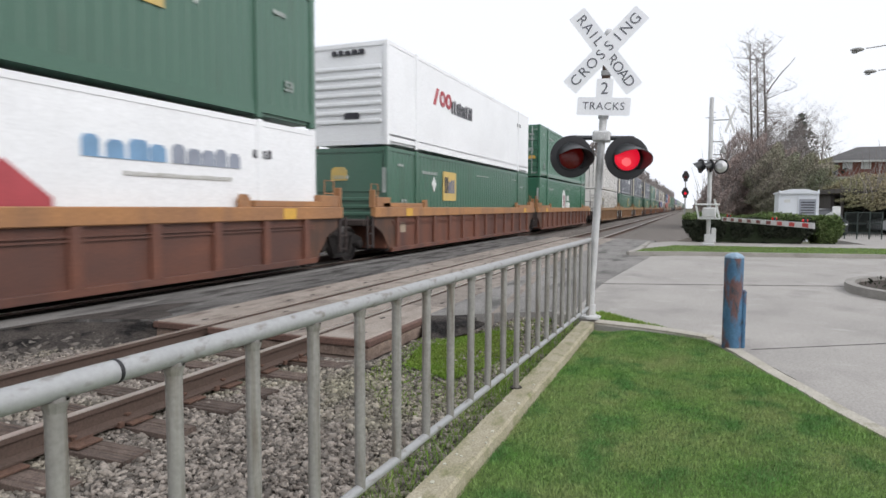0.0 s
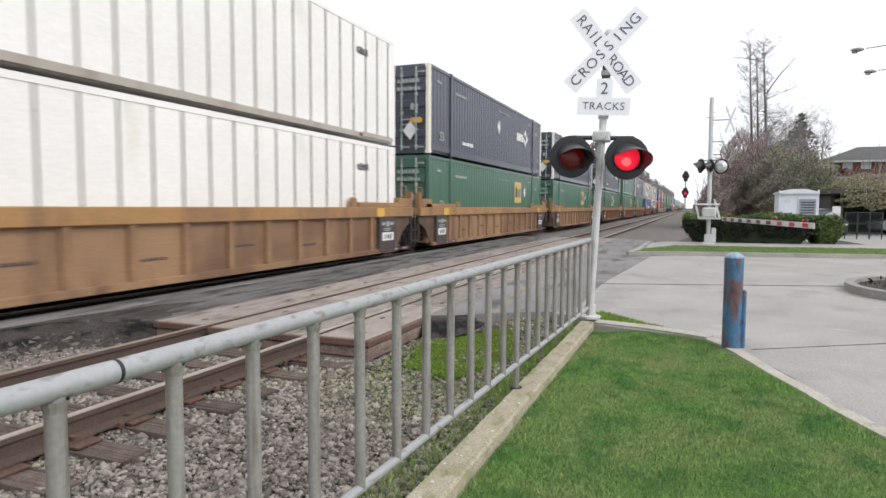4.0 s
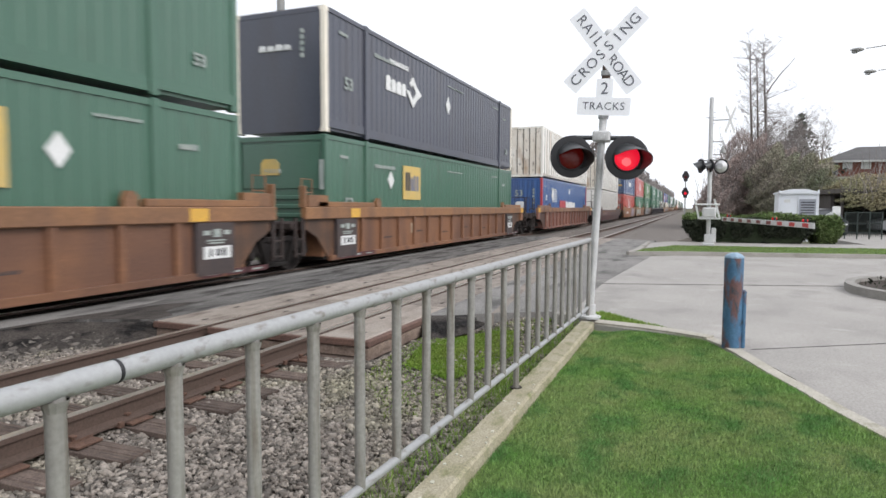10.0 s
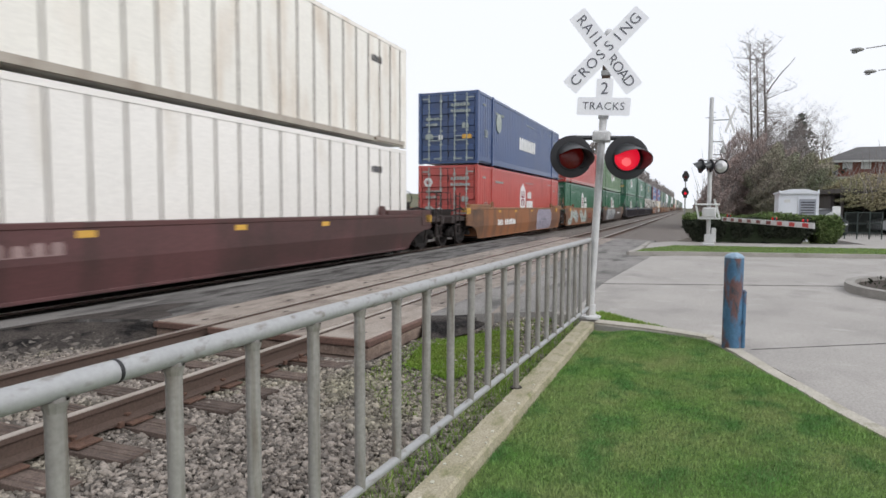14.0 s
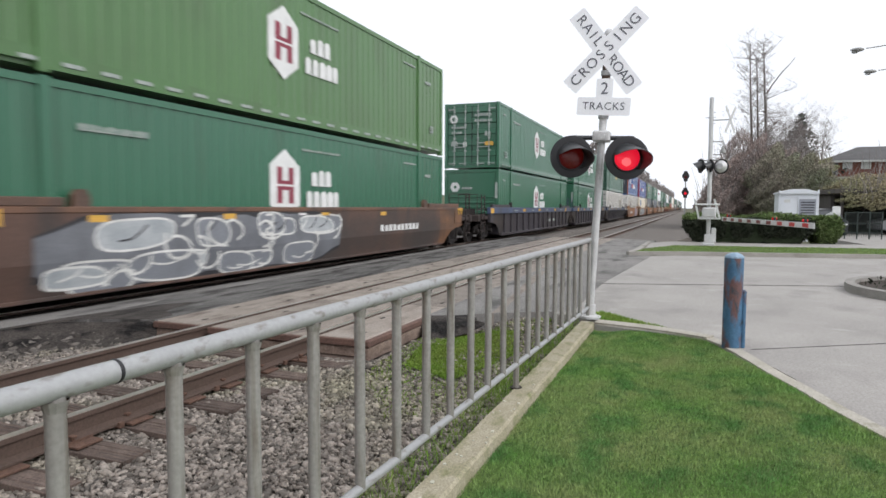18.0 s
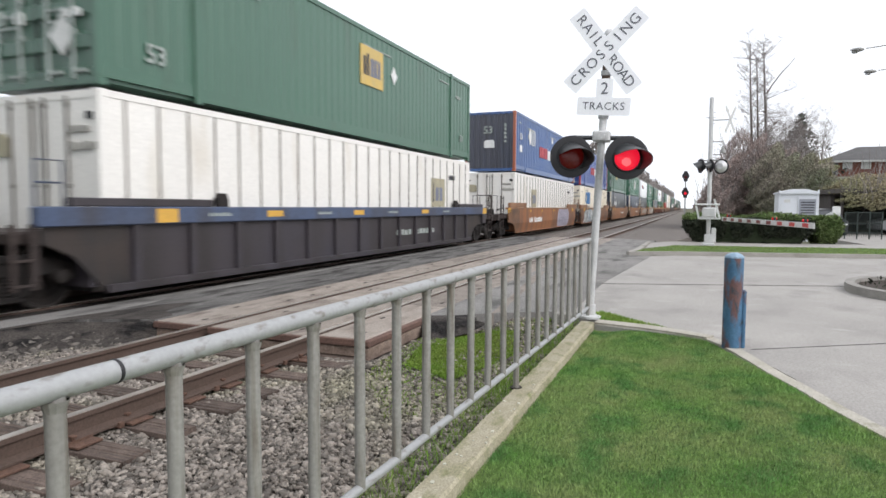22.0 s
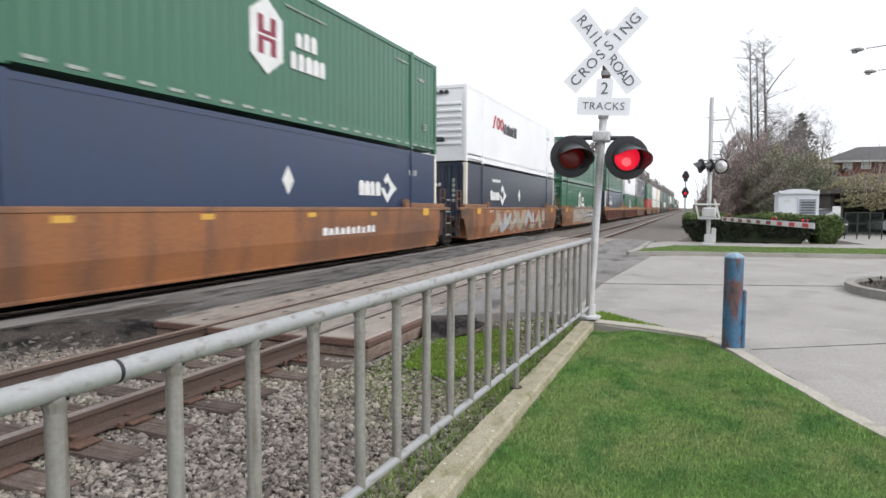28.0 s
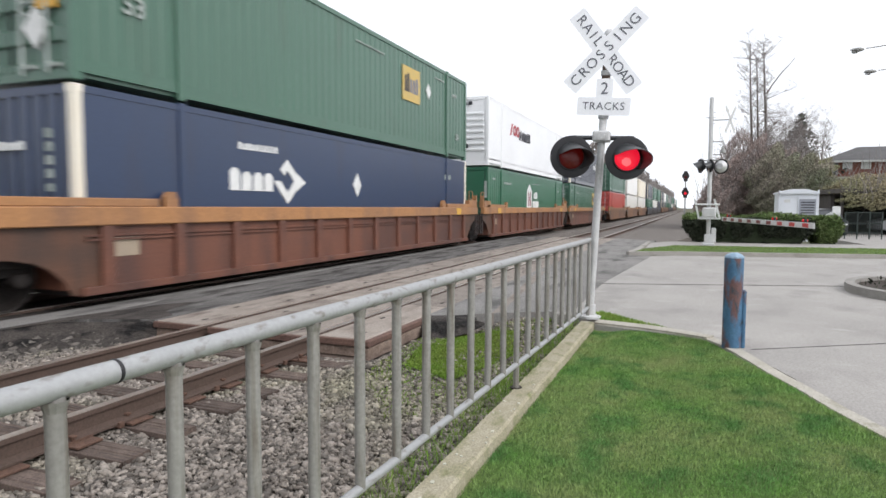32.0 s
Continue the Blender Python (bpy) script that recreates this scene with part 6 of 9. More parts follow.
    def bubble(cx, cz, rx, rz, grow, mat_, lift, seed):
        q = random.Random(seed)
        a1, a2, b1, b2 = q.uniform(0, 6.28), q.uniform(0, 6.28), q.uniform(0.05, 0.13), q.uniform(0.03, 0.08)
        ring = []
        for k in range(26):
            a = k * 2 * math.pi / 26
            f = 1 + b1 * math.sin(2 * a + a1) + b2 * math.sin(3 * a + a2)
            c, s_ = math.cos(a), math.sin(a)
            ring.append((cx + (rx * f + grow) * math.copysign(abs(c) ** 0.7, c), cz + (rz * f + grow) * math.copysign(abs(s_) ** 0.7, s_)))
        lay([ring], mat_, lift, "sprayed graffiti bubble")

    def loop(px, pz, a, n, step, width, mat_, lift, curl):
        path = []
        for k in range(n):
            path.append((px, pz))
            px, pz, a = px + math.cos(a) * step, min(1.28, max(0.3, pz + math.sin(a) * step * 0.75)), a + r.uniform(0.3, 1.0) * curl
        stroke(path, width, mat_, lift)

    if under:
        cloud(0.06, under, 0.0, 40.0 if kind in (3, 6) else 4.0)
    if over:
        cloud(-0.06, over, 0.0008)
    cw = (x1 - x0) / max(1, cells)
    if kind in (2, 3):
        # overlapping bubbles of many sizes, outlined, with creases in them
        for i in range(cells):
            cx = x0 + 0.3 + (x1 - x0 - 0.6) * ((i * 0.618 + 0.1) % 1.0)
            cz = 0.76 + (0.30 if i % 2 else -0.28) + r.uniform(-0.08, 0.08)
            rx, rz = (r.uniform(0.2, 0.34), r.uniform(0.22, 0.36)) if kind == 3 else (r.uniform(0.3, 0.75), r.uniform(0.12, 0.27))
            q = r.random()
            bubble(cx, cz, rx, rz, 0.042 if kind == 3 else 0.035, edge, 0.0010 + 0.0003 * i, q)
            bubble(cx, cz, rx, rz, 0.0, fills[i % len(fills)], 0.00115 + 0.0003 * i, q)
            loop(cx - rx * 0.5, cz + r.uniform(-0.1, 0.1), r.uniform(-0.6, 0.6), 4, rx * 0.32, 0.03, shine if i % 2 or kind == 3 else white, 0.0062, 0.5)
        if kind == 2:
            for i in range(12):
                loop(r.uniform(x0, x1 - 1), r.uniform(0.4, 1.2), r.uniform(-1, 1), 6, 0.17, 0.045, white, 0.0066, r.choice((-1, 1)))
    elif kind == 6:
        # broad soft sweeps on the pale ground, loose loops on the bare paint before it
        for i in range(16):
            loop(r.uniform(x0 + 0.3, x1 - 2.2), r.uniform(0.4, 1.25), r.choice((0.0, 0.25, 2.9)), r.randint(5, 8), 0.26, r.uniform(0.06, 0.17), (smoke, olive, smoke, slate_blue)[i % 4] if i % 8 != 3 else buff, 0.0012 + 0.0003 * i, r.uniform(-0.45, 0.45))
        for i in range(6):
            bubble(x0 + 0.5 + i * 0.8, 0.3 + r.uniform(-0.04, 0.06), r.uniform(0.35, 0.6), r.uniform(0.06, 0.14), 0.0, rust, 0.0012 + 0.0001 * i, r.random())
        x0 = -8.0
        for i in range(9):
            loop(r.uniform(-7.4, -5.0), r.uniform(0.4, 1.2), r.uniform(0, 6.28), 8, 0.15, 0.028, rust if i % 3 else buff, 0.0066, r.choice((-1, 0.8, 0.5)))
    for i in range(0 if kind in (2, 3, 6) else cells):
        wide = {1: 0.36, 4: 0.17}.get(kind, min(0.32, cw * 0.32))
        ca, cb = x0 + i * cw + cw * 0.14, x0 + (i + 1) * cw - cw * 0.06
        lo, hi = 0.36 + r.uniform(-0.06, 0.1), 1.20 + r.uniform(-0.1, 0.08)
        reach = (cb - ca) * 0.35
        path = [(ca - reach * r.random(), r.uniform(lo, hi))]
        for k in range(3 if kind in (1, 4) else r.randint(4, 6)):
            path.append((ca + (cb - ca + reach) * r.random(), hi - r.random() * 0.2 if k % 2 else lo + r.random() * 0.25))
        stroke(path, wide + 0.10, edge, 0.0016 + 0.0004 * (i % 2))
        stroke(path, wide, fills[i % len(fills)], 0.0036 + 0.0004 * (i % 2))
        stroke([(px + 0.05, pz + 0.04) for px, pz in path[:3]], 0.035, shine, 0.0056)
    for i in range(loose):
        loop(r.uniform(x0, x1), 0.78 + r.uniform(-0.4, 0.4), r.uniform(0, 6.28), 7, 0.15, 0.045, thin, 0.0066, 0.6)


def well_car(paint_key, left, right, tag=0, seed=0, far=False):
    body, rail_m = W[paint_key]
    ribbed = paint_key in ("amber", "tan", "brown", "umber", "slate")
    top = 1.22 if paint_key == "maroon" else TOPZ
    tone = {"amber": "rusty brown ribbed", "tan": "faded yellow ribbed", "brown": "brown ribbed", "umber": "dark brown ribbed", "maroon": "low maroon smooth-sided", "orange": "orange-brown smooth-sided", "burnt": "sooty brown smooth-sided", "slate": "dark slate ribbed"}[paint_key]
    e = thing("well_car", f"{tone} double-stack well car on steel trucks" + (" with graffiti" if tag else ""), "train car", group="well cars of the train")
    flip = Matrix.Diagonal((1, -1, 1, 1))
    sp = once(("ws", ribbed, top), lambda: well_side(ribbed, top))
    ch = once(("ch", ribbed, top, left, right), lambda: chord(top, left, right, ribbed))
    lo = once(("lo", ribbed), lambda: (Geo().box(-8.0, 8.0, -1.475, -1.34, LOWZ - 0.02, LOWZ + 0.10, 0.01) if ribbed else Geo().box(-7.96, 7.96, -1.395, -1.26, LOWZ - 0.02, LOWZ + 0.035, 0.01)).mesh("bottom_chord"))
    grim = GRIMY[paint_key]
    for m in (Matrix(), flip):
        part("side_plate", sp, body, e, at=m)
        for sx, kind in ((-1, left), (1, right)):
            cutoff = kind == "A" and sx > 0 and not ribbed
            part("end_plate", once(("ep", ribbed, top, kind, cutoff), lambda: end_plate(ribbed, top, kind, cutoff)), body if cutoff and paint_key == "orange" else GRIMY["orange"] if kind == "C" and paint_key == "burnt" else grim, e, "" if cutoff else "grimy end of the side", at=m @ Matrix.Diagonal((sx, 1, 1, 1)))
            if cutoff:
                inner = once(("inner", top), lambda: Geo().prism([(8.05, 0.5), (8.62, 0.5), (8.66, 0.72), (9.0, 0.9), (9.0, top - 0.1), (8.05, top - 0.1)], 1, -1.36, -1.33).box(8.3, 8.7, -1.38, -1.355, 0.95, 1.3, 0.01).mesh("end_frame"))
                part("end_frame", inner, GRIMY["maroon"], e, "sooty recessed end frame", at=m)
        part("top_chord", ch, rail_m, e, at=m)
        part("bottom_chord", lo, body, e, at=m)
    if ribbed:
        pitch = {"amber": 1.38, "tan": 1.08, "brown": 1.08, "umber": 1.08, "slate": 1.15}[paint_key]
        wide = {"amber": 0.10}.get(paint_key, 0.065)
        rib = once(("rib", wide, top), lambda: Geo().box(-wide, wide, -1.48, -1.395, LOWZ + 0.08, top - 0.26, 0.012).mesh("rib"))
        n = int(15.4 / pitch)
        for i in range(0 if far else n + 1):
            part("rib", rib, body, e, at=((i - n / 2) * pitch, 0, 0))
        if paint_key == "amber":
            for z in (1.02, 0.96):
                part("stiffener", once(("stiff", z), lambda: Geo().box(-7.9, 7.9, -1.44, -1.395, z - 0.015, z + 0.012).mesh("stiffener")), body, e)
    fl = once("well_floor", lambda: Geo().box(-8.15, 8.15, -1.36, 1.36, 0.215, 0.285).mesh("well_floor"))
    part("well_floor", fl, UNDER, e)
    # raised end guides and lugs on the chord
    rise = 0.225 if seed in (17, 18) else 0.125
    cap = once(("cap", top, rise), lambda: Geo().box(0, 2.7, -1.47, -1.335, top + 0.002, top + rise, 0.012).mesh("guide_plate"))
    lug = once(("lug", top), lambda: Geo().prism([(0, top), (0.26, top), (0.26, top + 0.16), (0.18, top + 0.24), (0.06, top + 0.24), (0, top + 0.12)], 1, -1.46, -1.36).mesh("guide_lug"))
    pad = once(("pad", top), lambda: Geo().box(0, 0.44, -1.506, -1.49, top - 0.25, top - 0.03).mesh("reflector_patch"))
    for sx, kind in ((-1, left), (1, right)):
        edge = 9.7 if kind == "C" else 8.9
        t = Matrix.Diagonal((sx, 1, 1, 1))
        guide_m = body if paint_key == "slate" else rail_m
        part("guide_plate", cap, guide_m, e, at=Matrix.Translation((sx * (edge - 3.05), 0, 0)) @ t)
        part("guide_lug", lug, UNDER if paint_key == "slate" else guide_m, e, at=Matrix.Translation((sx * (edge - 3.45), 0, 0)) @ t)
        part("reflector_patch", pad, MARK_YELLOW, e, "yellow patch", at=Matrix.Translation((sx * (edge - (0.42 if kind == "C" else 2.2)), 0.028 if not ribbed else 0, 0)) @ t)
        bulk = once("bulk", lambda: Geo().box(8.13, 8.22, -1.36, 1.36, 0.285, 1.02).mesh("bulkhead"))
        part("bulkhead", bulk, body, e, at=t)
        if kind == "C":
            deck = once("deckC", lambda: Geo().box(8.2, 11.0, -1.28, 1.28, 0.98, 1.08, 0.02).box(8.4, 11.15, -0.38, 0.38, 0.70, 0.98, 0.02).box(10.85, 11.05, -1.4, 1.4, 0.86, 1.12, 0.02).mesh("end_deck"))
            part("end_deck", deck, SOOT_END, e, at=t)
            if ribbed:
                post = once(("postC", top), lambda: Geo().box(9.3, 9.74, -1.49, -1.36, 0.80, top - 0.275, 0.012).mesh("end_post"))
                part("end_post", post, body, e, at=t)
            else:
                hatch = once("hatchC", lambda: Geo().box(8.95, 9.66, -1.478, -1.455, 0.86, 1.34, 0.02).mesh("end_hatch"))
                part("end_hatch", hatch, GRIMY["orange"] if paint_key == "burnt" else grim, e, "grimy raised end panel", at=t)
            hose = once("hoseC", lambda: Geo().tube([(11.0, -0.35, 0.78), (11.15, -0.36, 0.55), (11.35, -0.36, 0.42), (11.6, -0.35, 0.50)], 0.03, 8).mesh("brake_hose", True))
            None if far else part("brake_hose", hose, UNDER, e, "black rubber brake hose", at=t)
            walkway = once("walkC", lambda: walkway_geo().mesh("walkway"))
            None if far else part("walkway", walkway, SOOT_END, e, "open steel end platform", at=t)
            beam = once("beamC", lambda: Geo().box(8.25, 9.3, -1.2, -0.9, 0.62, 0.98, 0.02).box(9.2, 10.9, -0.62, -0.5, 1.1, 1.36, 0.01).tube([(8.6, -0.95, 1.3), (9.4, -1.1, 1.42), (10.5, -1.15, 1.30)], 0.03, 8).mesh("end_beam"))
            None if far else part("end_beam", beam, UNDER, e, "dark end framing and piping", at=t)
            sill = once("sillC", lambda: Geo().box(9.0, 10.95, -1.38, -1.26, 0.94, 1.08, 0.015).mesh("side_sill"))
            part("side_sill", sill, SOOT_END, e, at=t)
            part("side_sill", sill, body, e, at=t @ flip)
            cp_ = once("coupler", lambda: Geo().box(11.1, 11.42, -0.09, 0.09, 0.74, 0.92, 0.02).prism([(11.35, -0.16), (11.62, -0.16), (11.66, 0.05), (11.5, 0.18), (11.35, 0.18)], 2, 0.70, 0.98).mesh("coupler"))
            part("coupler", cp_, UNDER, e, "rusty knuckle coupler", at=t)
            lad = once("ladder", lambda: ladder_geo().mesh("ladder"))
            None if far else part("ladder", lad, SOOT_END, e, at=t)
            hnd = once("handrail", lambda: Geo().tube([(10.95, -1.3, 1.1), (10.95, -1.3, 1.95), (10.95, -0.5, 1.95), (10.95, -0.5, 1.1)], 0.018, 8).mesh("handrail", True))
            None if far else part("handrail", hnd, SOOT_END, e, at=t)
            brk = once("brake", lambda: Geo().lathe([(0.26, 10.80), (0.29, 10.82), (0.26, 10.84)], "x", 18, (0, 0.55, 1.75)).box(10.8, 10.95, 0.35, 0.75, 1.1, 1.62, 0.03).mesh("brake_gear"))
            None if far else part("brake_gear", brk, UNDER, e, "hand brake wheel and case", at=t)
            res = once("reservoir", lambda: Geo().tube([(8.9, 0.4, 1.32), (10.3, 0.4, 1.32)], 0.21, 16).mesh("air_reservoir", True))
            if sx > 0 and paint_key in ("orange", "burnt", "amber", "maroon"):
                part("air_reservoir", res, UNDER, e, "rusty brake air tank", at=t)
            truck(e, sx * 9.58, far)
        else:
            deck = once("deckA", lambda: Geo().box(8.2, 9.2, -1.2, 1.2, 0.92, 1.1, 0.03).box(8.8, 9.5, -0.45, 0.45, 0.72, 0.98, 0.03).mesh("end_deck"))
            part("end_deck", deck, SOOT_END, e, at=t)
            if sx > 0 and not ribbed:
                stp = once("stepsT", lambda: Geo().box(8.68, 8.74, -1.44, -1.40, 0.40, 1.75).box(9.14, 9.2, -1.44, -1.40, 0.40, 1.75).mesh("end_ladder"))
                stp = None if far else part("end_ladder", stp, SOOT_END, e, at=t)
                rung = once("rungT", lambda: Geo().box(8.74, 9.14, -1.445, -1.405, 0, 0.03).mesh("rung"))
                for k in range(0 if far else 4):
                    part("rung", rung, MARK_DIM, stp, "pale worn rung", at=t @ Matrix.Translation((0, 0, 0.47 + 0.4 * k)))
            else:
                stp = once("steps", lambda: Geo().box(9.0, 9.1, -1.42, -1.38, 0.35, 1.2).box(9.3, 9.36, -1.42, -1.38, 0.35, 1.2).box(9.0, 9.36, -1.43, -1.36, 0.40, 0.43).box(9.0, 9.36, -1.43, -1.36, 0.72, 0.75).mesh("end_steps"))
                None if far else part("end_steps", stp, SOOT_END, e, at=t)
            gr = once("grab", lambda: Geo().tube([(8.55, -1.3, 1.43), (8.55, -1.3, 2.05), (8.95, -1.3, 2.05), (8.95, -1.3, 1.43)], 0.018, 8).tube([(8.55, -1.3, 1.75), (8.95, -1.3, 1.75)], 0.014, 8).mesh("grab_iron", True))
            None if far else part("grab_iron", gr, rail_m, e, at=t)
            if ribbed and paint_key != "slate":
                box_end = once(("boxA", top), lambda: Geo().box(8.12, 8.92, -1.47, -1.22, top + 0.004, top + 0.27, 0.012).box(8.98, 9.06, -1.46, -1.30, top - 0.02, top + 0.46, 0.012).mesh("end_box"))
                None if far else part("end_box", box_end, rail_m, e, "raised box on the end of the side", at=t)
            if sx > 0:
                truck(e, 9.55, far)
    y = -1.50 if ribbed else -1.462
    if paint_key in ("tan", "brown") and not far:
        for x in (-7.78, 6.85):
            q = part("stencil_panel", Geo().box(x, x + 0.94, -1.492, -1.40, 0.24, 1.155), MARK_SOOT, e, "sooty black stencil panel")
            part("marking", Geo().box(x + 0.16, x + 0.84, -1.497, -1.49, 0.52, 0.74), MARK_WHITE, q, "white stencil block")
            for k, (u0, u1, za, zb) in enumerate(((0.16, 0.32, 0.94, 1.02), (0.40, 0.58, 0.90, 1.04), (0.66, 0.82, 0.94, 1.02), (0.24, 0.70, 0.83, 0.855), (0.28, 0.66, 0.785, 0.81), (0.30, 0.36, 0.56, 0.70), (0.46, 0.56, 0.57, 0.69), (0.62, 0.70, 0.56, 0.70))):
                part("marking", Geo().box(x + u0, x + u1, -1.5005, -1.49, za, zb), MARK_DARK if zb < 0.72 else MARK_DIM, q)
            for k in range(3):
                strip = part("wear_strip", Geo().box(x + 0.1 + 0.62 * k, x + 0.66 + 0.62 * k, -1.4835, -1.474, 0.20, 0.30), MARK_STRIP, e, "dull maroon reflective strip")
                part("marking", Geo().box(x + 0.2 + 0.62 * k, x + 0.5 + 0.62 * k, -1.4865, -1.483, 0.235, 0.265), MARK_DIM, strip)
        for k in range(5):
            bars(e, -5.2 + 2.15 * k, 0.58 + 0.1 * (k % 2), 0.55, 0.05, MARK_SOOT, y=-1.4025, n=5)
        part("marking", Geo().box(-3.42, -3.06, -1.4065, -1.40, 0.66, 0.96), TAGS[6], e, "pale square card")
    if paint_key in ("umber", "amber"):
        part("marking", Geo().box(-7.5, -7.0, -1.404, -1.398, 0.7, 0.98), MARK_WHITE if paint_key == "tan" else TAGS[6], e)
    if paint_key == "slate" and not far:
        for x in (-4.4, -1.0, 3.2):
            part("reflector_patch", Geo().box(x, x + 0.5, -1.506, -1.49, top - 0.19, top - 0.07), MARK_YELLOW, e, "yellow patch")
        for x in (-6.0, -2.6, 0.9, 5.0):
            bars(e, x, top - 0.16, 0.6, 0.06, MARK_DIM, y=-1.502, n=6)
        bars(e, 1.6, 0.62, 1.1, 0.16, MARK_DIM, y=-1.4025, n=4)
        bars(e, 3.0, 0.62, 1.5, 0.16, MARK_DIM, y=-1.4025, n=6)
    if not ribbed:
        r = random.Random(seed)
        for x in (-5.5, -2.8, 0.4, 3.3):
            part("reflector_patch", Geo().box(x, x + 0.32, y - 0.004, y, top - 0.22, top - 0.12), MARK_YELLOW, e, "yellow patch")
        n = 10
        x0 = {"orange": 1.0, "burnt": 3.3}.get(paint_key, -5.5)
        if tag == 6:
            q = part("number_panel", Geo().box(1.86, 5.1, y - 0.0115, y - 0.0075, 0.685, 1.05), MARK_DARK, e, "dark panel with white blocks")
            bars(q, 1.98, 0.75, 1.2, 0.23, MARK_WHITE, y=y - 0.0105, n=4)
            bars(q, 3.3, 0.75, 1.7, 0.23, MARK_WHITE, y=y - 0.0105, n=6)
            for k, xs in enumerate((-3.8, -0.8, 2.2)):
                part("guide_strip", Geo().box(xs, xs + 2.0, -1.478, -1.36, top + 0.002, top + 0.1, 0.012), TAGS[11], e, "pale oversprayed guide strip")
        if tag == 3:
            bars(e, -5.6, 0.66, 0.8, 0.26, MARK_WHITE, y=y - 0.002, n=4)
            bars(e, -4.5, 0.66, 1.9, 0.26, MARK_WHITE, y=y - 0.002, n=6, fill=0.78)
        if tag in (1, 5):
            for i in range(3):
                bars(e, 1.3 + i * 0.6, 0.58, 0.5, 0.46, MARK_BRICK, y=y - 0.002, n=2, name="faded_block")
            for zz in (0.62, 0.90):
                bars(e, 4.2, zz, 1.15, 0.10, MARK_DARK, y=y - 0.002, n=7)
        if tag not in (4, 1, 5, 3, 6):
            bars(e, x0, 0.78, 0.26 * n, 0.18, MARK_PINK if paint_key == "maroon" else MARK_WHITE, y=y - 0.002, n=n)
    if tag:
        graffiti(e, tag, y)
    return e


def ladder_geo():
    g = Geo()
    for x in (10.3, 10.72):
        g.box(x - 0.018, x + 0.018, -1.42, -1.385, 0.42, 1.95)
    for i in range(5):
        g.box(10.3, 10.72, -1.425, -1.385, 0.46 + i * 0.34, 0.49 + i * 0.34)
    return g


def walkway_geo():
    """One ribbed platform plate with raised tread bars along it."""
    prof = [(-1.3, 1.085)]
    for i in range(7):
        a = -1.22 + i * 0.4
        prof += [(a, 1.095), (a, 1.13), (a + 0.06, 1.13), (a + 0.06, 1.095)]
    return Geo().prism(prof + [(1.3, 1.085)], 0, 8.3, 10.88)


# Each row: place of the box's far end at the start, car paint, left end, right end, graffiti, upper box, lower box
B = {
    "square_d": ("square", "corr", "door", "square", None), "square_n": ("square", "corr", "nose", "square_l", None), "square_dl": ("square", "corr", "door", "square_l", None), "square_c": ("square", "corr", "door", "square_c", None), "square_dn": ("square", "corr", "nose", "square", None),
    "hexa_d": ("hexa", "corr", "door", "hexa", None), "hexa_n": ("hexa", "corr", "nose", "hexa", None),
    "grey_d": ("grey", "corr", "door", "starmark_r", "white"), "grey_p": ("grey", "corr", "flatend", "starmark", "white"),
    "navy_d": ("navy", "flat", "door", "starmark_r", "white"), "navy_p": ("navy", "flat", "plain", "starmark", "white"), "ink_p": ("ink", "flat", "plain", "starmark", "white"),
    "slant": ("white", "flat", "louver", "slant", None), "temp": ("white", "flat", "louver", "temp", None),
    "rib_s": ("panel", "ribs", "wdoor", "sticker", None), "rib_k": ("panel", "ribs", "wdoor", "sticker_r", None), "rib_d": ("panel", "ribs", "wdoor", None, None), "rib": ("panel", "ribs", "bars", None, None), "rib_r": ("rusty", "ribs", "bars", None, None),
    "stripe_r": ("blue", "wave", "plain", "stripes", "red"), "stripe_o": ("blue", "wave", "plain", "stripes", "orange"), "stripe_d": ("royal", "corr", "door", "stripes", "red"),
    "blue_d": ("deep", "corr", "door", "words", None), "red_d": ("red", "corr", "door", "hexa", None), "lime_d": ("lime", "corr", "door", "hexa", None), "ringmark": ("cream", "fine", "wdoor", "ringmark", None),
}
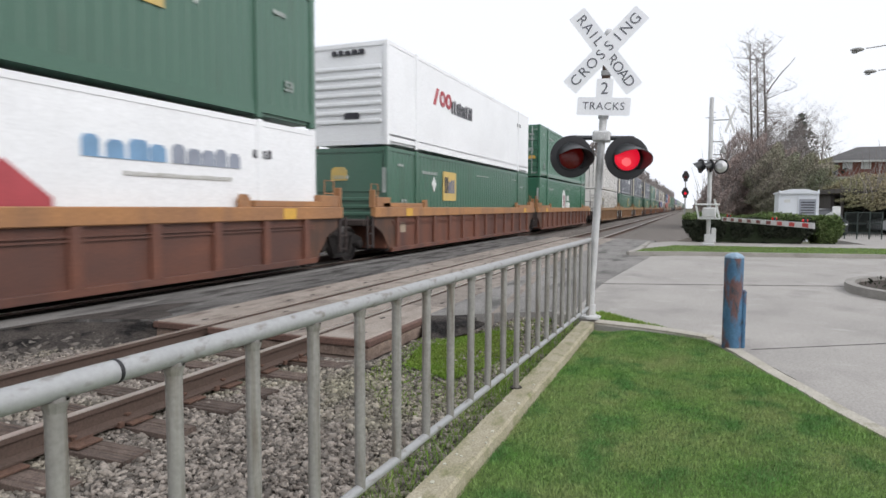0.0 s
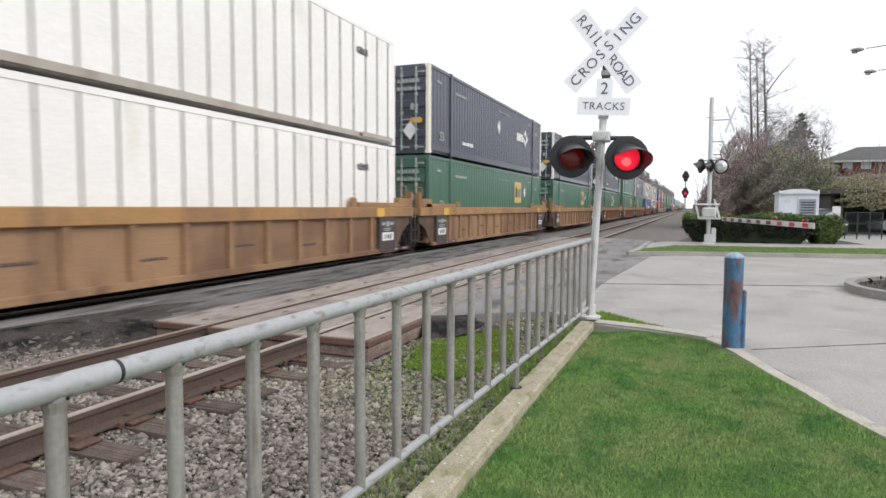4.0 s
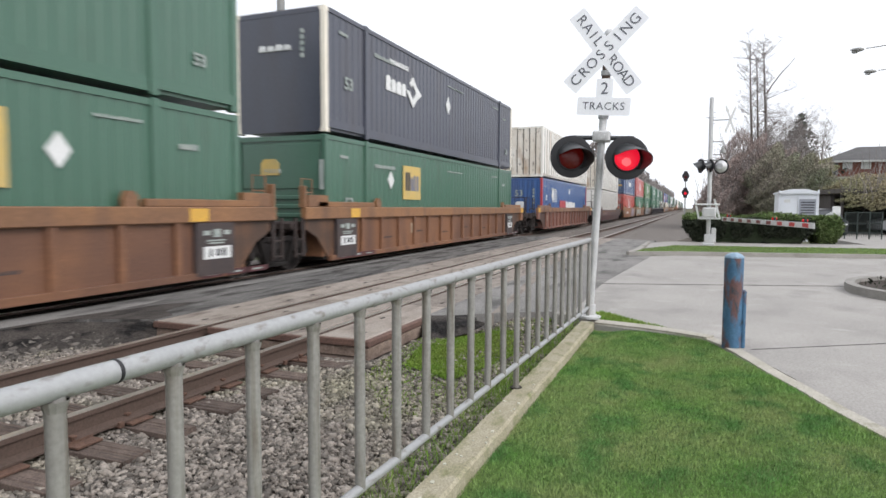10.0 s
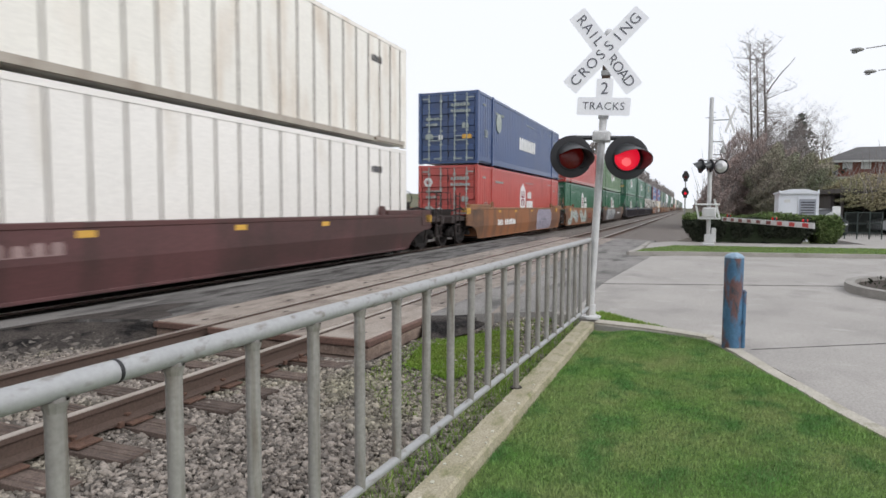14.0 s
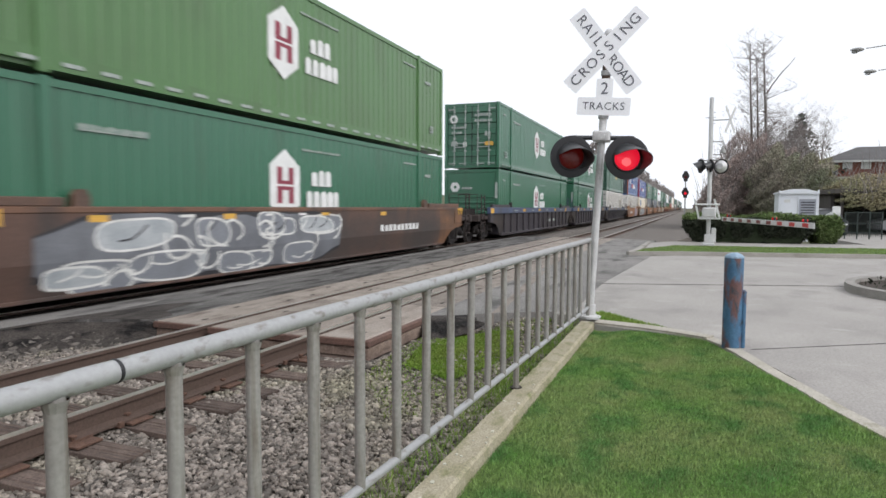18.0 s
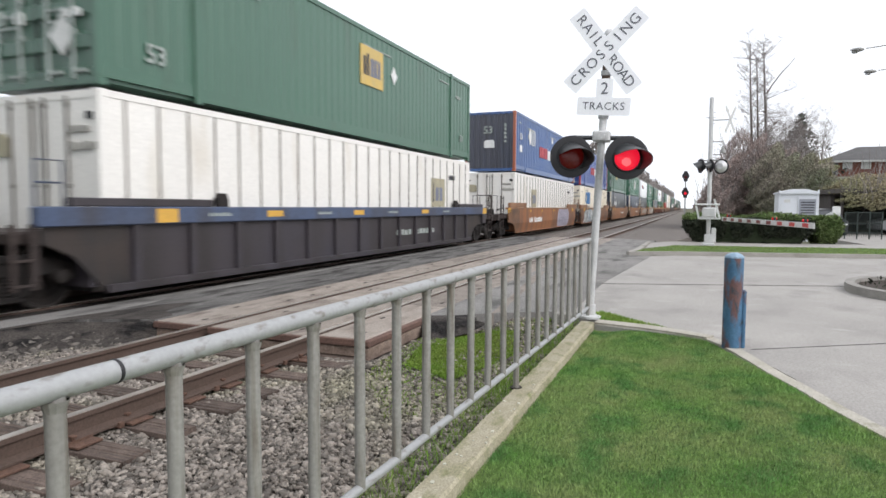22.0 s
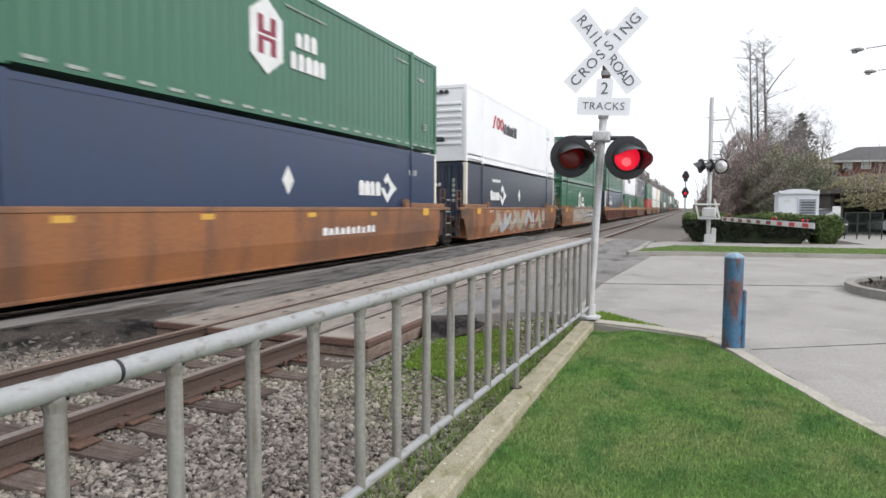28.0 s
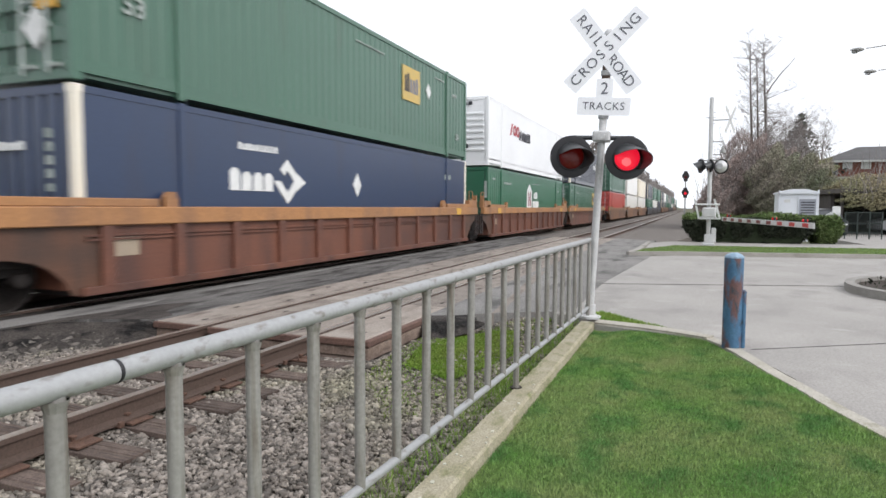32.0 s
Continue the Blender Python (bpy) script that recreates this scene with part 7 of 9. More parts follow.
TRAIN = [
    (12.38, "amber", "C", "A", 0, "square_d", "temp"), (32.15, "amber", "A", "A", 0, "slant", "square_n"), (51.1, "amber", "A", "C", 0, "hexa_d", "hexa_n"),
    (74.47, "tan", "C", "A", 0, "rib", "rib_s"), (93.14, "tan", "A", "A", 0, "grey_d", "square_d"), (112.77, "tan", "A", "C", 0, "grey_d", "square_d"),
    (135.6, "brown", "C", "A", 0, "grey_d", "square_c"), (154.8, "brown", "A", "A", 0, "square_dl", "square_d"), (173.95, "brown", "A", "C", 0, "grey_p", "square_n"),
    (196.8, "umber", "C", "C", 0, "rib_r", "stripe_r"), (220.25, "maroon", "C", "C", 0, "rib_r", "rib_d"),
    (243.1, "orange", "C", "A", 3, "blue_d", "red_d"), (261.85, "orange", "A", "A", 1, "red_d", "hexa_d"), (281.15, "burnt", "A", "C", 2, "lime_d", "hexa_n"),
    (304.05, "slate", "C", "A", 0, "hexa_d", "hexa_n"), (323.0, "slate", "A", "A", 0, "hexa_d", "hexa_n"), (341.95, "slate", "A", "C", 0, "square_c", "rib_k"),
    (364.8, "orange", "C", "A", 3, "stripe_o", "rib_s"), (384.0, "orange", "A", "A", 4, "stripe_d", "ringmark"), (403.9, "orange", "A", "C", 0, "square_n", "ink_p"),
    (425.6, "orange", "C", "A", 0, "hexa_n", "navy_d"), (444.75, "orange", "A", "A", 5, "slant", "ink_p"), (463.55, "orange", "A", "C", 6, "hexa_d", "hexa_d"),
    (486.55, "amber", "C", "A", 0, "square_d", "navy_p"), (505.5, "amber", "A", "A", 0, "slant", "hexa_n"), (524.6, "amber", "A", "C", 0, "grey_d", "square_d"),
    (547.6, "brown", "C", "A", 0, "square_d", "red_d"), (566.7, "brown", "A", "A", 0, "rib", "rib_s"), (585.8, "brown", "A", "C", 0, "ringmark", "rib"),
]
x_next = 608.8
filler = ["grey_d", "square_d", "hexa_d", "grey_p", "rib", "square_n", "grey_d"]
for i in range(13):
    TRAIN.append((x_next, ("slate", "brown")[i // 3 % 2], "CAA"[i % 3], "AAC"[i % 3], 0, filler[i % 7], filler[(i * 3 + 1) % 7]))
    x_next += 23.0 if i % 3 == 2 else 19.1

RUN = []
PROTO = {}


def boxed(key, seed, far):
    """The first box of a kind is built, later ones are copies of it."""
    if (key, far) not in PROTO:
        PROTO[key, far] = container(*B[key], seed=seed, far=far)
        return PROTO[key, far]
    return copy_thing(PROTO[key, far], Matrix())


for i, (far, car, le, ri, tag, up, low) in enumerate(TRAIN):
    x = far - HALF - 0.2
    c = well_car(car, le, ri, tag, i, i > 24)
    drop = -0.02 if car == "maroon" else 0.0
    RUN.append((c, x - 0.13, 0.0))
    RUN.append((boxed(low, i, i > 25), x, FLOOR + drop))
    RUN.append((boxed(up, i + 50, i > 25), x, FLOOR + drop + BOX_H + 0.05))
for o, x, z in RUN:
    o.matrix_basis = pose(x, TRAIN_TRACK, z)


# ---------------------------------------------------------------- greenery
def leaf_cloud(rng, pts, size, flat=0.0):
    """Small four-sided leaves or sprays at the points given."""
    n = len(pts)
    a = rng.standard_normal((n, 3))
    a /= np.linalg.norm(a, axis=1)[:, None]
    a[:, 2] *= 1 - flat
    b = np.cross(a, rng.standard_normal((n, 3)))
    b /= np.linalg.norm(b, axis=1)[:, None] + 1e-9
    s = (size * rng.uniform(0.5, 1.4, n))[:, None]
    v = np.stack([pts - a * s, pts + b * s * 0.5, pts + a * s, pts - b * s * 0.5], 1).reshape(-1, 3)
    return v, np.arange(4 * n).reshape(-1, 4)


def leaves(name, rng, pts, size, material, parent, label="", flat=0.0):
    v, f = leaf_cloud(rng, pts, size, flat)
    return part(name, arrays(name, v, f), material, parent, label)


def hedge(x0, y0, x1, y1, deep, z0, z1, label, seed, leaf=0.05, count=16000, material=None, group=""):
    """A clipped hedge along a line, with a rounded top edge and a ragged face."""
    rng = np.random.default_rng(seed)
    d = Vector((x1 - x0, y1 - y0, 0))
    L = d.length
    m = Matrix.Translation((x0, y0, z0)) @ d.to_track_quat("X", "Z").to_matrix().to_4x4()
    h = z1 - z0
    e = thing("hedge", label, "hedge", m, group=group)
    bm = bmesh.new()
    bmesh.ops.create_cube(bm, size=1, matrix=Matrix.LocRotScale((L / 2, 0, h / 2), None, (L - 0.2, deep - 0.2, h - 0.1)))
    bmesh.ops.subdivide_edges(bm, edges=bm.edges[:], cuts=6, use_grid_fill=True)
    for v in bm.verts:
        tuck = max(0.0, 0.55 - v.co.z / h) * 0.7
        v.co.x += tuck if v.co.x < L / 2 else -tuck
        v.co += Vector((noise.noise(v.co * 1.7), noise.noise(v.co * 1.9 + Vector((5, 0, 0))), noise.noise(v.co * 2.1) * 0.5)) * 0.12
    part("core", Geo().take(bm), HEDGE_CORE, e)
    u = rng.random(count)
    pick = rng.random(count)
    x = rng.uniform(0, L, count)
    y = np.where(pick < 0.42, -deep / 2, np.where(pick < 0.5, deep / 2, rng.uniform(-deep / 2, deep / 2, count)))
    z = np.where(pick < 0.5, h * u ** 0.8, h)
    ends = pick > 0.9
    x = np.where(ends, np.where(rng.random(count) < 0.5, 0, L), x)
    z = np.where(ends, h * u, z)
    p = np.stack([x, y, z], -1) + rng.standard_normal((count, 3)) * 0.045
    p[:, 2] += 0.06 * np.sin(p[:, 0] * 2.3) - 0.16 * (np.abs(p[:, 1]) / (deep / 2)) ** 4 * (p[:, 2] > h * 0.8)
    p[:, 1] += np.where(p[:, 2] < h * 0.4, np.sign(-p[:, 1]) * 0.25 * (1 - p[:, 2] / (h * 0.4)), 0)
    tuck = 0.8 * np.clip(0.55 - p[:, 2] / h, 0, 1)
    p[:, 0] = L / 2 + (p[:, 0] - L / 2) * (1 - tuck / max(L * 0.5, 1.0))
    for gap in (0.34, 0.56):
        p[:, 1] += np.where(p[:, 1] < 0, 0.22, 0.0) * np.exp(-((p[:, 0] / L - gap) * L / 0.14) ** 2) * (L > 3)
    p = p[p[:, 2] > -0.02]
    # Top light painted in: leaves near the crest take the paler green.
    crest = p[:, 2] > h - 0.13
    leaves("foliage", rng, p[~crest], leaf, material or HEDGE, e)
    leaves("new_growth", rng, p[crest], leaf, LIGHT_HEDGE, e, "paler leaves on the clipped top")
    return e


# Own green of the lighter hedge; on the other crests it paints top light.
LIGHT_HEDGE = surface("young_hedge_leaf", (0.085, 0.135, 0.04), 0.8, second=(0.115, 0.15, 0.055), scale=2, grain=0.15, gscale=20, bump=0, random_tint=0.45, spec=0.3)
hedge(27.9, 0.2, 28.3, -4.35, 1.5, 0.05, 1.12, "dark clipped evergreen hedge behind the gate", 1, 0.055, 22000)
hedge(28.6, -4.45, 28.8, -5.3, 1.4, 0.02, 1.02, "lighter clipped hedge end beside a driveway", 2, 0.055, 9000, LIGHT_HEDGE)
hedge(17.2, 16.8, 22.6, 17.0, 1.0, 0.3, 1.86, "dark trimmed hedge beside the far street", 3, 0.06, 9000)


def conifer(x, y, tall, wide, seed, base=None, dense=1.0):
    rng = np.random.default_rng(seed)
    z0 = float(height(np.array(x), np.array(y))) - 0.2 if base is None else base
    e = thing("conifer", "dark green conifer tree with drooping boughs", "tree", pose(x, y, z0), group="conifers")
    part("trunk", Geo().tube([(0, 0, 0), (0.05, 0, tall * 0.5), (0, 0, tall)], [tall * 0.02, tall * 0.012, 0.02], 8), BARK, e)
    pts = []
    z = tall * 0.1
    while z < tall * 0.99:
        r = wide * (1 - z / tall) ** 0.85 * rng.uniform(0.75, 1.15) + 0.05
        for k in range(rng.integers(5, 8)):
            a = rng.uniform(0, 6.28)
            rr = r * rng.uniform(0.4, 1.5)
            n = int(13 * dense * (0.4 + rr))
            s = rng.random(n) ** 0.7
            pts.append(np.stack([np.cos(a) * rr * s, np.sin(a) * rr * s, z - 0.28 * rr * s ** 1.5 + 0.1 * rng.standard_normal(n)], -1) + rng.standard_normal((n, 3)) * 0.09 * (0.4 + rr * 0.4))
        z += tall * 0.036
    leaves("crown", rng, np.concatenate(pts), 0.02 * tall + 0.07, CONIFER, e, flat=0.4)


def bare_tree(x, y, tall, seed, base=None, spread=0.5, stems=1, label="slender bare winter tree with fine twigs"):
    rng = random.Random(seed)
    z0 = float(height(np.array(x), np.array(y))) - 0.2 if base is None else base
    e = thing("bare_tree", label, "tree", pose(x, y, z0), group="bare trees")
    g, tw = Geo(), Geo()

    def grow(p, d, length, r, level, target):
        path, q = [p], p.copy()
        for i in range(4):
            d = (d + Vector((rng.uniform(-1, 1), rng.uniform(-1, 1), rng.uniform(-0.3, 0.6))) * (0.025 + 0.11 * min(level, 2))).normalized()
            q = q + d * length / 4
            path.append(q.copy())
        target.tube(path, [r * (1 - 0.2 * i) for i in range(5)], 6 if level < 1 else 4, caps=False)
        if level >= 3:
            return
        n = (46, 5, 4)[level]
        for i in range(n):
            f = rng.uniform(0.25 if level == 0 else 0.2, 1.0) * 4
            k = min(3, int(f))
            at = path[k].lerp(path[k + 1], f - k)
            a = rng.uniform(0, 6.28)
            out = Vector((math.cos(a), math.sin(a), rng.uniform(0.0, 1.1))).normalized()
            grow(at, out, length * (0.165 * (1.25 - f * 0.2) if level == 0 else 0.42) * rng.uniform(0.35, 1.5) * (1 + spread), max(0.006, r * (0.17 if level == 0 else 0.5)), level + 1, tw)

    for s in range(stems):
        off = Vector((rng.uniform(-0.8, 0.8), rng.uniform(-0.9, 0.9), 0)) if stems > 1 else Vector()
        grow(off, Vector((rng.uniform(-0.05, 0.05), rng.uniform(-0.05, 0.05), 1)), tall * rng.uniform(0.9, 1.0), tall * 0.0105, 0, g)
    part("trunk", g, BARK, e, smooth=True)
    part("crown", tw, TWIG, e)
    return e


def thicket(name, blobs, count, size, material, label, seed, twigs=0):
    """Brambles and undergrowth as many small leaves over several mounds."""
    rng = np.random.default_rng(seed)
    pts = []
    for cx, cy, cz, rx, ry, rz in blobs:
        n = int(count * rx * rz / sum(b[3] * b[5] for b in blobs))
        d = rng.standard_normal((n, 3))
        d /= np.linalg.norm(d, axis=1)[:, None]
        r = rng.uniform(0.55, 1.0, n) ** 0.5 * (1 + 0.18 * np.sin(d[:, 1] * 7 + d[:, 2] * 9 + cx))
        pts.append(np.stack([cx + d[:, 0] * rx * r, cy + d[:, 1] * ry * r, cz + d[:, 2] * rz * r], -1))
    p = np.concatenate(pts)
    e = thing(name, label, "bushes", kind="stuff")
    leaves("foliage", rng, p, size, material, e)
    if twigs:
        r2 = random.Random(seed)
        g = Geo()
        for i in range(twigs):
            cx, cy, cz, rx, ry, rz = r2.choice(blobs)
            a = Vector((cx + r2.uniform(-rx, rx) * 0.8, cy + r2.uniform(-ry, ry) * 0.8, cz + rz * r2.uniform(-0.5, 0.5)))
            b = a + Vector((r2.uniform(-0.8, 0.8), r2.uniform(-0.8, 0.8), r2.uniform(0.8, 2.6)))
            g.tube([a, a.lerp(b, 0.5) + Vector((r2.uniform(-.2, .2), r2.uniform(-.2, .2), 0)), b], [0.025, 0.018, 0.008], 4, caps=False)
        part("stems", g, TWIG, e)
    return e


# Ivy and bramble colours are made paler and greyer to stand for haze.
GREEN_BRUSH = surface("ivy_leaf", (0.19, 0.212, 0.14), 0.9, second=(0.31, 0.27, 0.225), scale=0.4, grain=0.15, gscale=4, bump=0, random_tint=0.45, spec=0.2)
THORN = surface("winter_bramble", (0.35, 0.275, 0.25), 0.95, second=(0.26, 0.21, 0.195), scale=0.35, grain=0.15, gscale=4, bump=0, random_tint=0.4, spec=0.1)
thicket("thicket", [(50, -1.6, 1.2, 3, 1.3, 2.0), (52, -2.6, 2.8, 3, 1.7, 2.6), (54, -4.0, 4.2, 3, 1.9, 3.0), (52, -5.2, 1.6, 3, 2.4, 2.4), (57, -6, 5.0, 3, 2.0, 1.6)], 120000, 0.05, THORN, "brown leafless bramble thicket on a bank", 4, 900)
thicket("ivy_bank", [(50, -5.4, 3.2, 2.5, 1.9, 2.5), (51, -7.4, 3.0, 2.5, 2.0, 2.2), (49, -7.5, 1.2, 2.5, 3.2, 1.6)], 90000, 0.055, GREEN_BRUSH, "dark green ivy and shrubs on a bank", 5, 150)
thicket("shrub_bank", [(50, -10.5, 2.3, 2.5, 2.6, 1.4), (50, -13.5, 1.9, 2.5, 3.0, 1.4), (52, -18, 1.9, 3, 3.5, 1.5), (56, -8.6, 4.3, 2, 1.7, 1.2), (41.5, -11, 2.6, 1.6, 3.4, 0.75), (41.5, -16, 2.6, 1.6, 3.4, 0.75), (40.4, -9.6, 2.0, 0.9, 2.0, 0.6), (40.4, -13.2, 2.0, 0.9, 2.6, 0.6), (40.4, -18, 2.0, 0.9, 3.0, 0.6)], 110000, 0.055, BRUSH, "olive and brown shrubs below the brick house", 6, 260)
for x, y, tall, s, st in ((58, -4.75, 14.6, 1, 1), (58.0, -5.95, 16.0, 2, 1), (58.3, -5.1, 14.0, 3, 1), (58.8, -5.6, 11.0, 12, 1), (60, -7.4, 9, 7, 2)):
    bt = bare_tree(x, y, tall, s, base=0.6, spread=0.25 if st == 1 else 0.6, stems=st)
    if s == 2:
        part("limb", Geo().tube([(0, 0.45, 10.2), (0, 0.1, 10.9), (0, -0.6, 11.9), (0, -1.3, 12.7), (0, -1.55, 13.1)], [0.06, 0.05, 0.04, 0.025, 0.012], 6), BARK, bt)
conifer(74, -10.3, 8.0, 3.6, 21, base=3.3, dense=0.55)
bare_tree(72, -11.8, 7.0, 9, base=3.6, spread=0.9)
bare_tree(66, -8.4, 6.0, 10, base=3.2, spread=1.0, stems=2)
# woods far along the line
rng_w = np.random.default_rng(31)
wx = 105 + 480 * rng_w.random(60000) ** 1.3
wy = 14 + rng_w.uniform(0, 8, 60000)
wz = (10.6 + 1.2 * np.sin(wx * 0.09) + 1.0 * np.sin(wx * 0.31) + 0.004 * wx) * rng_w.random(60000) ** 0.6 + 0.3
ww = thing("far_woods", "bare brown-grey woods along the railway", "woods", kind="stuff")
leaves("crowns", rng_w, np.stack([wx, wy, wz], -1), 0.5, TWIG, ww)
wx2 = rng_w.uniform(120, 420, 1800)
leaves("undergrowth", rng_w, np.stack([wx2, -2.5 - 6 * rng_w.random(1800) - (wx2 - 120) * 0.012, 4.5 * rng_w.random(1800)], -1), 0.6, BRUSH, ww)


# ---------------------------------------------------------------- right-hand side
def shelter():
    e = thing("equipment_cabinet", "pale grey metal signal equipment shelter", "cabinet", pose(33, -4.62, 0.0))
    CAB = surface("pale_grey_sheet", (0.76, 0.79, 0.84), 0.5, second=(0.68, 0.71, 0.76), scale=1.2, grain=0.05, gscale=30, bump=0.03)
    part("body", Geo().box(0, 2.2, -0.76, 0.76, -0.1, 2.15, 0.02), CAB, e)
    part("roof", Geo().prism([(-0.82, 2.13), (0.82, 2.13), (0.82, 2.2), (0.3, 2.34), (-0.3, 2.34), (-0.82, 2.2)], 0, -0.1, 2.3), CAB, e)
    part("door", Geo().box(-0.03, 0, -0.72, 0.02, 0.1, 1.98, 0.008), CAB, e)
    q = part("notice", Geo().box(-0.04, -0.03, -0.70, -0.02, 1.0, 1.88), surface("grey_notice", (0.36, 0.38, 0.43), 0.6, grain=0.05, bump=0), e, "grey notice with rows of print")
    for k in range(6):
        part("marking", Geo().box(-0.044, -0.04, -0.64, -0.1, 1.1 + 0.12 * k, 1.15 + 0.12 * k), MARK_DARK, q)
    part("vent", Geo().box(-0.02, 0, 0.35, 0.6, 1.72, 1.86), MARK_WHITE, e)
    for yy in (-0.79, 0.79):
        part("corner_trim", Geo().box(-0.02, 0.05, yy - 0.03, yy + 0.03, -0.1, 2.3), CAB, e)


shelter()


def rail_signal():
    e = thing("track_signal", "black railway block signals showing red", "railroad signal", pose(70, 0.62, -0.2))
    part("mast", Geo().tube([(0, 0, 0), (0, 0, 5.5)], 0.07, 10), GALV, e)
    for z in (4.95, 3.25):
        d = part("target", Geo().lathe([(0.0, -0.03), (0.36, -0.03), (0.36, 0.0), (0.0, 0.0)], "x", 20, (-0.1, 0, z)), BLACK, e)
        part("head", Geo().box(-0.1, 0.15, -0.2, 0.2, z - 0.55, z + 0.5, 0.05), BLACK, e)
        part("lens", Geo().lathe([(0.0, -0.16), (0.13, -0.15), (0.15, -0.1)], "x", 14, (0, 0, z - 0.1)), LIT if z < 4 else UNLIT, d, "red lens", True)


rail_signal()


def street_light(x, y, z, py, head_dx=0.0):
    e = thing("street_lamp", "grey cobra-head street lamp on a curved arm", "street lamp", pose(x, py, 0), group="street lamps")
    part("pole", Geo().tube([(0, 0, -0.2), (0, 0, z - 0.9)], [0.12, 0.08], 12), STEEL_POLE, e)
    dy = y - py
    part("arm", Geo().tube([(0, 0, z - 1.2), (0, dy * 0.25, z - 0.15), (0, dy * 0.6, z + 0.12), (head_dx, dy - 0.3, z + 0.03)], [0.04, 0.03, 0.022, 0.02], 8), STEEL_POLE, e, smooth=True)
    head = Geo()
    bm = bmesh.new()
    bmesh.ops.create_uvsphere(bm, u_segments=16, v_segments=8, radius=1, matrix=Matrix.LocRotScale((head_dx, dy, z), None, (0.13, 0.25, 0.085)))
    part("lamp_head", head.take(bm), STEEL_POLE, e, smooth=True)
    part("glass", Geo().lathe([(0.0, z - 0.15), (0.09, z - 0.13), (0.12, z - 0.08)], "z", 12, (head_dx, dy + 0.08, 0)), GALV, e, smooth=True)


street_light(30.0, -6.05, 7.85, -9.3)
street_light(33.0, -7.18, 7.5, -10.6)


def brick_house():
    BRICK = surface("red_brick", (0.19, 0.075, 0.052), 0.95, second=(0.145, 0.058, 0.045), scale=1, grain=0.2, gscale=10, bump=0.2)
    BLIND = surface("drawn_white_blind", (0.62, 0.63, 0.64), 0.4, grain=0.05, bump=0)
    e = thing("house", "red brick house with dark hipped roof", "house", pose(74, -18.0, 0))
    part("wall", Geo().box(0, 9, -7, 5.2, 3.5, 6.15), BRICK, e)
    part("foundation", Geo().box(-0.05, 9.05, -7.05, 5.0, 3.0, 4.75), surface("brown_siding", (0.20, 0.14, 0.11), 0.9, grain=0.1, bump=0.1), e)
    part("eave_board", Geo().box(-0.7, 9.7, -7.7, 5.9, 6.12, 6.28), TRIM, e, "white fascia")
    g = Geo().add([(-0.75, -7.75, 6.28), (9.75, -7.75, 6.28), (9.75, 5.95, 6.28), (-0.75, 5.95, 6.28), (4.5, -1.5, 8.0), (4.5, 1.7, 8.0)], [(0, 4, 5, 3), (0, 1, 4), (1, 2, 5, 4), (2, 3, 5), (0, 3, 2, 1)])
    part("roof", g, ROOF, e)
    for y in (3.45, 1.85, -1.6):
        w = part("window", Geo().box(-0.06, 0.02, y - 0.42, y + 0.42, 5.42, 6.1), TRIM, e, "white framed window")
        part("pane", Geo().box(-0.075, -0.055, y - 0.35, y - 0.02, 5.48, 6.04), BLIND, w)
        part("pane", Geo().box(-0.075, -0.055, y + 0.02, y + 0.35, 5.48, 6.04), BLIND, w)
    w = part("porch_post", Geo().box(-0.5, -0.4, 5.2, 5.35, 4.7, 6.12), TRIM, e)
    part("entry", Geo().box(-0.03, 0.02, 4.25, 4.75, 4.8, 6.05), GLASS, e)
    part("chimney", Geo().box(5.5, 6.1, -2.6, -2.0, 7.0, 8.5), BRICK, e)


brick_house()


